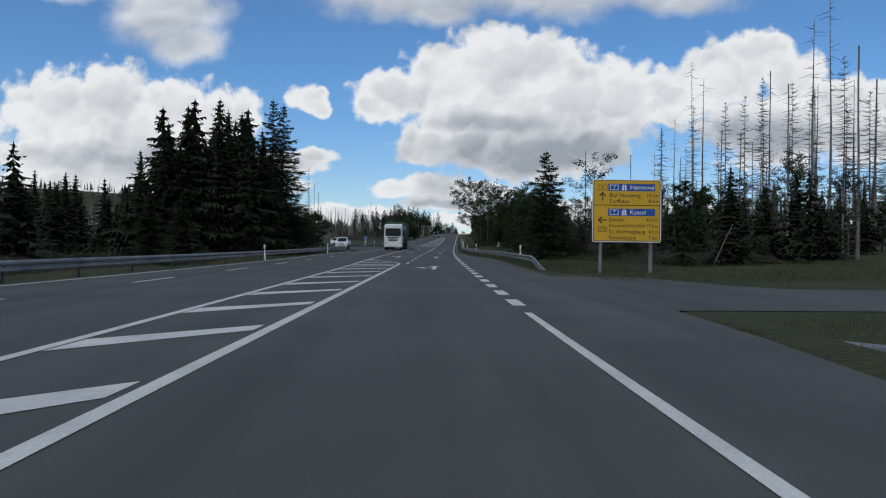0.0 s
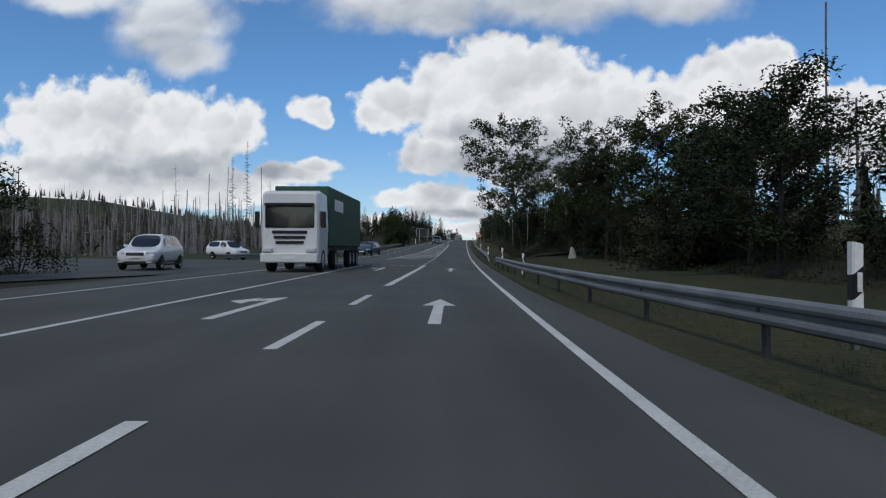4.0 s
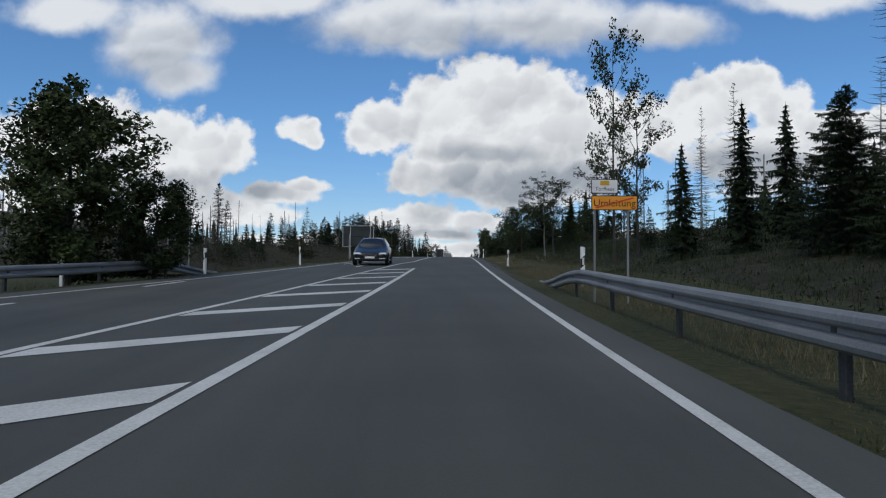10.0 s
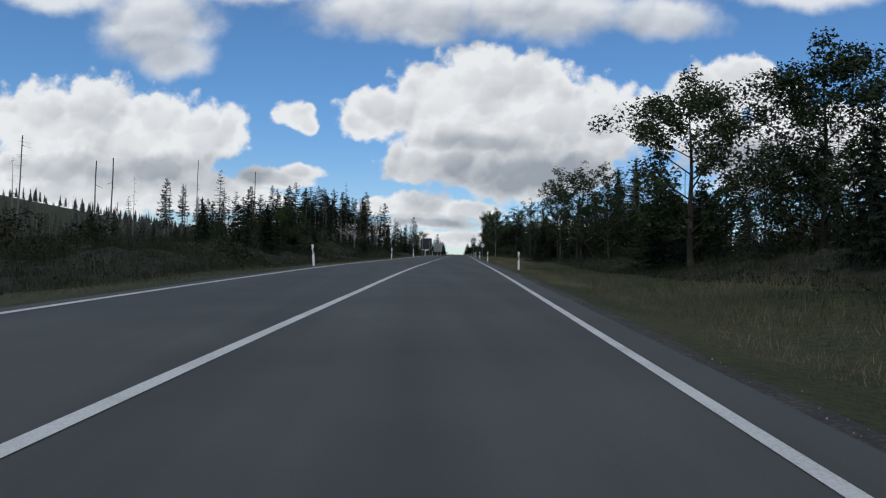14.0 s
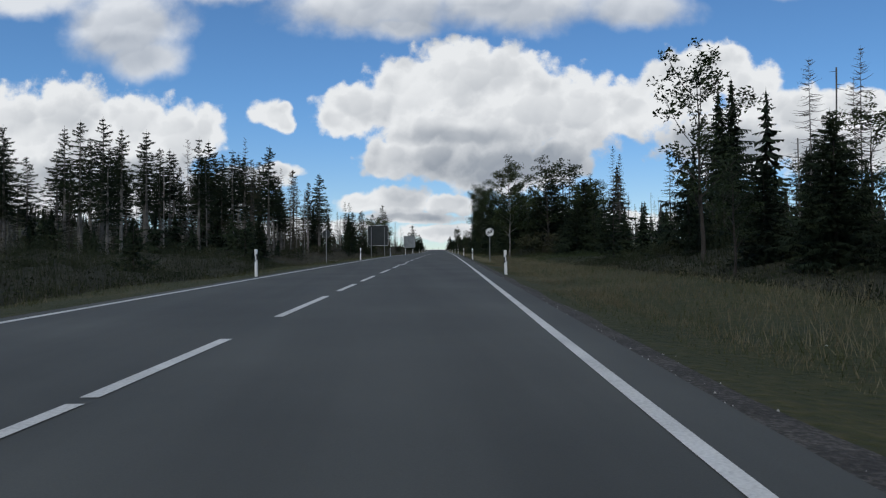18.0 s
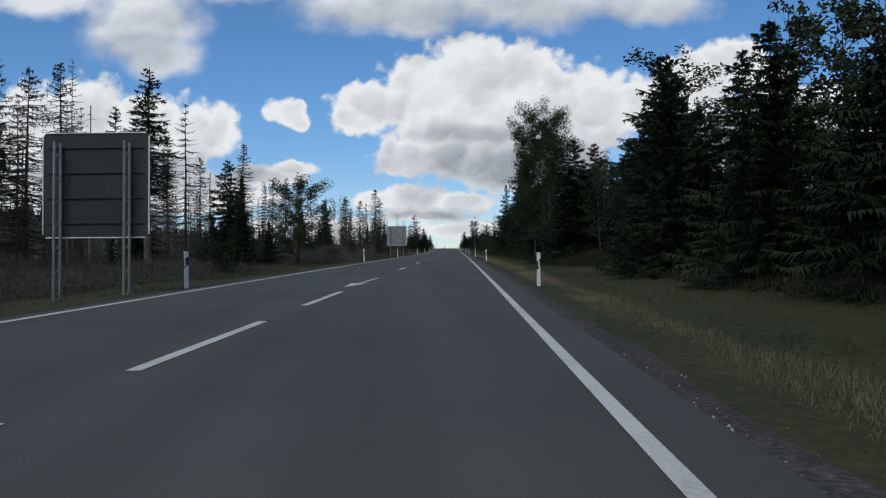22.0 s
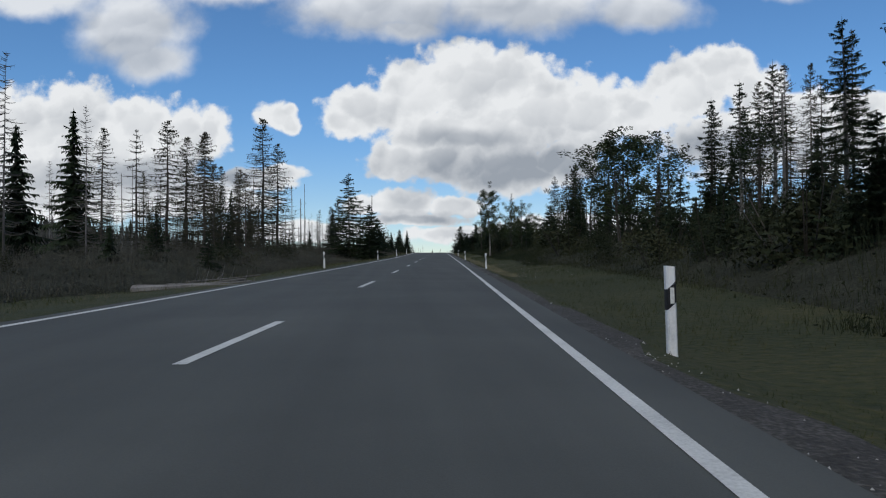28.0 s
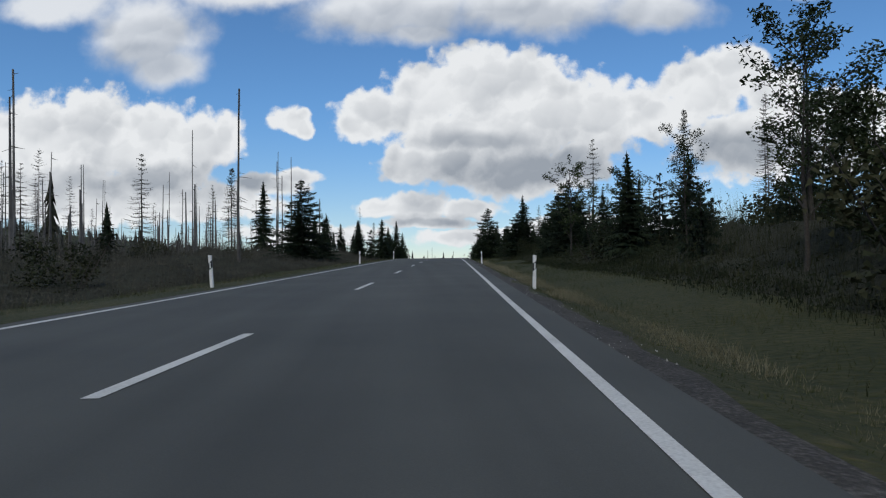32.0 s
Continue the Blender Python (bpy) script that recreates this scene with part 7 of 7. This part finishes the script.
far_wood("dead_wood_stand", 3500, 150, 330, -150, -36, 4.0, 6.5, [PALEWOOD, BRUSH], "dense stand of grey dead spruce trunks", 0.8)
far_wood("dead_clearing", 200, 690, 820, -105, -24, 8, 12, [DEADWOOD, DRYNEEDLE], "grey dead trunks scattered over a clearing", 0.93)
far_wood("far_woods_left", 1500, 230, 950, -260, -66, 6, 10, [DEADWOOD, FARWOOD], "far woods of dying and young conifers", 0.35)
far_wood("far_woods_behind_left", 400, -40, 240, -260, -40, 8, 11, [DEADWOOD, NEEDLE], "far dark spruce woods", 0.15, lambda s, u: u < -85 and (s < 115 or u < -120))
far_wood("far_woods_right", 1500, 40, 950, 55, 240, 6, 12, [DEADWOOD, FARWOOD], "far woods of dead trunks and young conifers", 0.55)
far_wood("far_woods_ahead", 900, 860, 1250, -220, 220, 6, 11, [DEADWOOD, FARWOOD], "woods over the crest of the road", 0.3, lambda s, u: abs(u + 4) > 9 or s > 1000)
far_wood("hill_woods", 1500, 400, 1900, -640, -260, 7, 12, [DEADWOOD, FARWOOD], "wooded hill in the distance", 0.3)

# ---- undergrowth and grass, too much to count ----


def brush(name, n, s0, s1, u0, u1, h0, h1, size, mat, label, seed, front=1.3, heart=0.5, ease=0.16):
    """A ragged thicket of stems and small leaves between two offsets, u0 its front, low in front and full of gaps."""
    g = np.random.default_rng(seed)

    def crest(s, u):
        top = h0 + (h1 - h0) * (0.5 + 0.5 * noise.noise(Vector((s * 0.16, u * 0.2, seed))))
        top *= 0.3 + 0.7 * smooth_step(-0.4, 0.25, noise.noise(Vector((s * 0.075, u * 0.13, seed + 4)))) + 0.3 * noise.noise(Vector((s * 0.8, u * 0.8, seed)))
        return max(0.05, top * min(1.0, 0.1 + abs(u - u0) * ease) * min(1.0, 0.2 + (s - s0) * 0.12) * min(1.0, 0.2 + (s1 - s) * 0.12))

    # the close heart of the growth, its inner shade put into the colour, then the stems and leaves that stand out of it
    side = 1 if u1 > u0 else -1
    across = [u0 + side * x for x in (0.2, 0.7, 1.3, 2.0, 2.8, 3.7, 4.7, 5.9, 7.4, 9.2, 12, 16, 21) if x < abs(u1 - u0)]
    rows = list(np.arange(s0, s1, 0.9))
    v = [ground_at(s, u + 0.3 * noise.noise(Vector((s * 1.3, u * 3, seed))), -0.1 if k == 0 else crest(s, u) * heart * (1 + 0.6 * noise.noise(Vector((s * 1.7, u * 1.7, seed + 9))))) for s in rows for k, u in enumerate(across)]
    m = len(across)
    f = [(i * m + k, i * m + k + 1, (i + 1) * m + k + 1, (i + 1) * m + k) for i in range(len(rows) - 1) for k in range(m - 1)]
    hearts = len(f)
    for _ in range(int(n * 0.62)):
        s, q = g.uniform(s0, s1), g.random() ** front
        u = u0 + (u1 - u0) * q
        top = crest(s, u)
        if g.random() < 0.55:
            # upright stems
            p = ground_at(s, u, top * heart * 0.6)
            for _ in range(4):
                w = p + Vector((g.normal(0, 0.2), g.normal(0, 0.2), 0))
                k = top * g.uniform(0.3, 0.85) + 0.12
                t = g.uniform(0, 6.28)
                a, b = Vector((g.normal(0, 0.2) * k, g.normal(0, 0.2) * k, k)), Vector((math.cos(t), math.sin(t), 0)) * 0.009
                o = len(v)
                v += [w + b, w + a, w - b]
                f.append((o, o + 1, o + 2))
            continue
        p = ground_at(s, u, top * (1.05 - 0.75 * g.random() ** 1.3))
        for _ in range(3):
            # a tuft of small leaves
            w = p + Vector((g.normal(0, 0.14), g.normal(0, 0.14), g.normal(0, 0.1)))
            t, e, k = g.uniform(0, 6.28), g.uniform(-0.4, 1.4), size * g.uniform(0.3, 0.8)
            a = Vector((math.cos(t) * math.cos(e), math.sin(t) * math.cos(e), math.sin(e))) * k
            b = a.cross(Vector((g.uniform(-1, 1), g.uniform(-1, 1), g.uniform(-1, 1)))).normalized() * k * 0.34
            o = len(v)
            v += [w - a * 0.5 + b, w + a * 0.7, w - a * 0.5 - b]
            f.append((o, o + 1, o + 2))
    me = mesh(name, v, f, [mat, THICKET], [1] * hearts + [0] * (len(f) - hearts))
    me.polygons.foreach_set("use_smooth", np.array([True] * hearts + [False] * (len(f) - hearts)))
    return tagged(new(name, me), label, "undergrowth", kind="stuff")


brush("thicket_left", 90000, 474, 770, -11.4, -34, 1.5, 3.0, 0.13, BRUSH, "brown-green thicket of brush along the wood", 31)
brush("thicket_left_scrub", 26000, 234, 290, -11.4, -34, 1.0, 2.4, 0.13, BRUSH, "grey-brown scrub behind the far verge", 46, 1.3, 0.5, 0.3)
brush("thicket_left_low", 30000, 392, 482, -11.5, -30, 0.5, 1.5, 0.13, BRUSH, "low thicket before the spruces", 32)
brush("thicket_left_young", 40000, 284, 398, -10.8, -32, 1.2, 2.9, 0.14, SHRUB, "dark thicket among young spruces", 33)
brush("thicket_left_spruces", 7440, 40, 126, -17.5, -28, 1.4, 2.6, 0.18, SHRUB, "dark growth under the spruces", 34)
brush("thicket_right_young", 8680, 68, 130, 8.5, 18, 1.2, 2.4, 0.17, SHRUB, "dark growth among young spruces", 35)
brush("thicket_right_bank", 18000, 160, 214, 4.6, 17, 1.6, 3.0, 0.14, SHRUB, "dark growth on the bank", 40, 1.3, 0.5, 0.25)
brush("thicket_right_broad", 7000, 126, 160, 9.4, 18, 1.4, 2.8, 0.17, SHRUB, "dark growth under the broadleaf trees", 36)
brush("green_bank", 16000, 206, 292, 4.4, 13, 0.3, 0.8, 0.12, LEAF, "low green growth on the bank", 47, 1.0, 0.35, 0.4)
brush("heath_right", 9920, 212, 292, 9, 34, 0.4, 1.1, 0.15, BRUSH, "heath on the bank", 37)
brush("green_slope", 9000, 390, 420, 4.6, 22, 0.35, 0.9, 0.12, LEAF, "low green growth on the open slope", 44, 1.0, 0.35, 0.3)
brush("thicket_right_edge", 24000, 288, 394, 5.6, 16, 0.9, 2.2, 0.14, SHRUB, "dark growth along the edge of the wood", 45, 1.3, 0.45, 0.2)
brush("thicket_right_wood", 36000, 414, 566, 5.6, 16, 1.2, 2.8, 0.14, SHRUB, "dark growth along the edge of the wood", 38, 1.3, 0.5, 0.24)
brush("thicket_right_slope", 50000, 556, 780, 5.4, 20, 1.6, 3.0, 0.13, SHRUB, "dark thicket on the slope", 39, 1.3, 0.42, 0.26)
brush("undergrowth_right_wood", 24000, 460, 566, 4.3, 7.5, 0.35, 1.0, 0.12, SHRUB, "low dark growth before the wood", 42, 1.0, 0.25, 0.5)
brush("undergrowth_right_slope", 24000, 606, 710, 4.6, 8.0, 0.25, 0.9, 0.12, SHRUB, "low dark growth before the thicket", 43, 1.0, 0.25, 0.5)



def verge(name, a, b, side, n, seed, reach, label, mat, first=0.1, tall=0.38, skew=1.7):
    """Blades of grass on a strip beside the asphalt."""
    g = np.random.default_rng(seed)
    v, f = [], []
    edge = right_edge if side > 0 else left_edge
    for _ in range(n):
        s = g.uniform(a, b)
        d = first + reach * g.random() ** skew
        u = edge(s) + side * d
        clump = 0.6 + 0.8 * noise.noise(Vector((s * 0.25, u * 0.4, seed)))
        if clump < 0.25:
            continue
        p = ground_at(s, u, -0.03)
        h = (0.07 + tall * smooth_step(0.3, 2.2, d) * g.random() ** 0.7) * min(clump, 1.3)
        for _ in range(3):
            x, y, t = p.x + g.normal(0, 0.09), p.y + g.normal(0, 0.09), g.uniform(0, 6.28)
            w, l = 0.003 + 0.004 * g.random(), g.uniform(0.15, 0.75) * h
            o = len(v)
            k = g.uniform(0, 6.28)
            v += [(x + w * math.cos(t), y + w * math.sin(t), p.z), (x - w * math.cos(t), y - w * math.sin(t), p.z), (x + l * math.cos(k), y + l * math.sin(k), p.z + h * g.uniform(0.6, 1.15))]
            f.append((o, o + 1, o + 2))
    return tagged(new(name, mesh(name, v, f, mat)), label, "grass", kind="stuff")


verge("verge_grass_right_rail", 57, 235, 1, 26000, 2, 4.5, "short olive grass under the guard rail", GRASS, 0.0, 0.25)
verge("dry_grass_rail", 190, 236, 1, 7000, 12, 2.0, "tall pale grass round the guard rail", STRAW, 0.25, 0.5, 1.0)
verge("verge_grass_right", 230, 760, 1, 80000, 3, 6.5, "olive grass on the verge", GRASS, 0.45, 0.26, 1.3)
verge("dry_grass_right", 230, 410, 1, 20000, 5, 1.2, "pale dry grass along the shoulder", STRAW, 0.6, 0.34, 1.0)
verge("dry_strip_wood", 400, 546, 1, 30000, 25, 0.85, "tall pale dry grass in a strip along the shoulder", PALESTRAW, 0.85, 0.42, 1.0)
verge("dry_strip_slope", 590, 720, 1, 28000, 26, 0.85, "tall pale dry grass in a strip along the shoulder", PALESTRAW, 0.85, 0.42, 1.0)
verge("bank_grass_right", 238, 292, 1, 16000, 21, 9, "dark green grass on the bank", SHRUB, 3.2, 0.5, 1.0)
verge("verge_grass_side_road", 50, 78, 1, 9000, 9, 18, "tall olive grass below the direction sign", GRASS, 0.8, 0.45, 1.0)
verge("dry_grass_bank", 330, 420, 1, 12000, 14, 6, "golden dry grass on the bank", STRAW, 1.5, 0.4, 1.0)
verge("dry_grass_slope", 234, 300, 1, 9000, 15, 8, "golden dry grass on the slope", STRAW, 1.6, 0.4, 1.0)
verge("verge_grass_left", 170, 760, -1, 40000, 4, 6.0, "olive grass on the far verge", GRASS, 0.3)
verge("dry_grass_left", 240, 760, -1, 6000, 7, 2.5, "pale dry grass on the far verge", STRAW, 0.4)
verge("verge_grass_left_near", -10, 112, -1, 2500, 6, 3.5, "dry grass behind the guard rail", GRASS)
verge("verge_grass_island", 0, 38.5, 1, 6000, 8, 5.0, "dry grass beside the side road", GRASS)


def blossoms(name, spots, seed, label):
    """Small pale flower heads on stalks in patches (station, offset, count)."""
    g = np.random.default_rng(seed)
    v, f = [], []
    for s0, u0, n in spots:
        for _ in range(n):
            p = ground_at(s0 + g.normal(0, 3.0), u0 + g.normal(0, 0.6), g.uniform(0.2, 0.45))
            r = g.uniform(0.008, 0.018)
            o = len(v)
            v += [p + Vector((r * math.cos(a * 1.047), r * math.sin(a * 1.047), 0.4 * r * math.sin(a * 2.1))) for a in range(6)]
            f.append(tuple(range(o, o + 6)))
    return tagged(new(name, mesh(name, v, f, PETAL)), label, "flowers", kind="stuff")


blossoms("verge_flowers", [(90, 3.2, 40), (98, 2.6, 20), (176, 2.6, 12), (246, 3.0, 40), (256, 3.4, 30), (320, 2.6, 40), (328, 3.0, 30), (352, 2.6, 14), (585, 2.4, 26), (592, 2.8, 20), (604, 2.6, 14), (640, 2.6, 16)], 41, "small white and yellow flowers in the verge")


# ---- fallen wood on the verges ----


def fallen_log(s, u, length, radius, turn, tilt, label):
    r = random.Random(int(s * 10))
    rings = trunk_rings(length, radius, r, 0.02, 5, radius * 0.5)
    v, f = tube(rings, 7)
    q = Euler((math.pi / 2 - tilt, 0, turn)).to_matrix()
    root = tagged(new("fallen_log"), label, "log", "fallen logs beside the road")
    root.matrix_basis = Matrix.Translation(ground_at(s, u, radius * 0.6))
    part("trunk", mesh("trunk", [q @ Vector(p) for p in v], f, DEADWOOD), root)
    stubs = []
    for _ in range(7):
        z = length * r.uniform(0.2, 0.95)
        x, y, rr = along(rings, z)
        a, k = r.uniform(0, 6.28), r.uniform(0.15, 0.6)
        stubs.append(stick((x, y, z), (x + k * math.cos(a), y + k * math.sin(a), z + k * 0.4), 0.018, 0.005, 3))
    sv, sf = gather(stubs)
    part("branch_stub", mesh("branch_stub", [q @ Vector(p) for p in sv], sf, DEADWOOD), root)
    return root


fallen_log(578.2, -10.9, 4.2, 0.12, 1.4, 0.04, "pale barkless log lying at the edge of the thicket")
fallen_log(579.6, -11.3, 3.2, 0.1, 1.9, 0.12, "pale barkless log lying across another")
fallen_log(580.4, -11.0, 3.6, 0.08, 1.1, 0.07, "grey log on the heap of fallen wood")
fallen_log(580.5, -11.9, 6.0, 0.13, 1.45, 0.02, "pale barkless log lying at the edge of the thicket")
fallen_log(583.0, -12.1, 4.5, 0.09, 1.75, 0.05, "grey log lying on another log")
fallen_log(585.0, -12.6, 4.0, 0.07, 1.3, 0.1, "thin grey log in the grass")
fallen_log(581.0, -17.5, 7.5, 0.1, -1.2, 0.28, "grey trunk fallen aslant into the thicket")
fallen_log(364.5, -14.0, 2.2, 0.12, 1.2, 0.03, "short pale log at the edge of the wood")
fallen_log(367.0, -13.6, 1.4, 0.1, 1.9, 0.05, "short pale log at the edge of the wood")
fallen_log(203.2, 5.4, 2.0, 0.06, 1.9, 0.12, "bare grey root wood on the bank")
fallen_log(203.6, 5.9, 1.8, 0.05, 1.2, 0.4, "bare grey root wood on the bank")
fallen_log(204.1, 5.0, 1.5, 0.045, -1.3, 0.35, "bare grey root wood on the bank")
fallen_log(67.0, 13.4, 2.4, 0.045, 0.9, 1.15, "thin pale broken trunk leaning in the grass")
fallen_log(418.5, -14.6, 3.4, 0.07, 1.5, 0.02, "pale barkless trunk lying before the spruces")
fallen_log(640.0, 8.5, 4.5, 0.09, 1.2, 0.15, "grey trunk fallen on the slope")


def loose_stones(name, n, a, b, seed, label):
    """Small angular stones scattered over the shoulder."""
    g = np.random.default_rng(seed)
    v, f = [], []
    for _ in range(n):
        s = g.uniform(a, b)
        if noise.noise(Vector((s * 0.12, 3, seed))) < -0.15:
            continue
        d = 0.02 + 0.5 * g.random() ** 1.3
        p = at(s, right_edge(s) + d, -0.03 - 0.09 * d)
        r, t = g.uniform(0.008, 0.028), g.uniform(0, 6.28)
        o = len(v)
        v += [(p.x + r * g.uniform(0.7, 1.4) * math.cos(t + k * 1.571), p.y + r * g.uniform(0.7, 1.4) * math.sin(t + k * 1.571), p.z - 0.01) for k in range(4)]
        v.append((p.x + 0.3 * r, p.y, p.z + r * g.uniform(0.5, 1.1)))
        f += [(o + k, o + (k + 1) % 4, o + 4) for k in range(4)]
    return tagged(new(name, mesh(name, v, f, STONE)), label, "gravel", kind="stuff")


loose_stones("loose_gravel", 10000, 232, 720, 51, "loose stones along the shoulder")
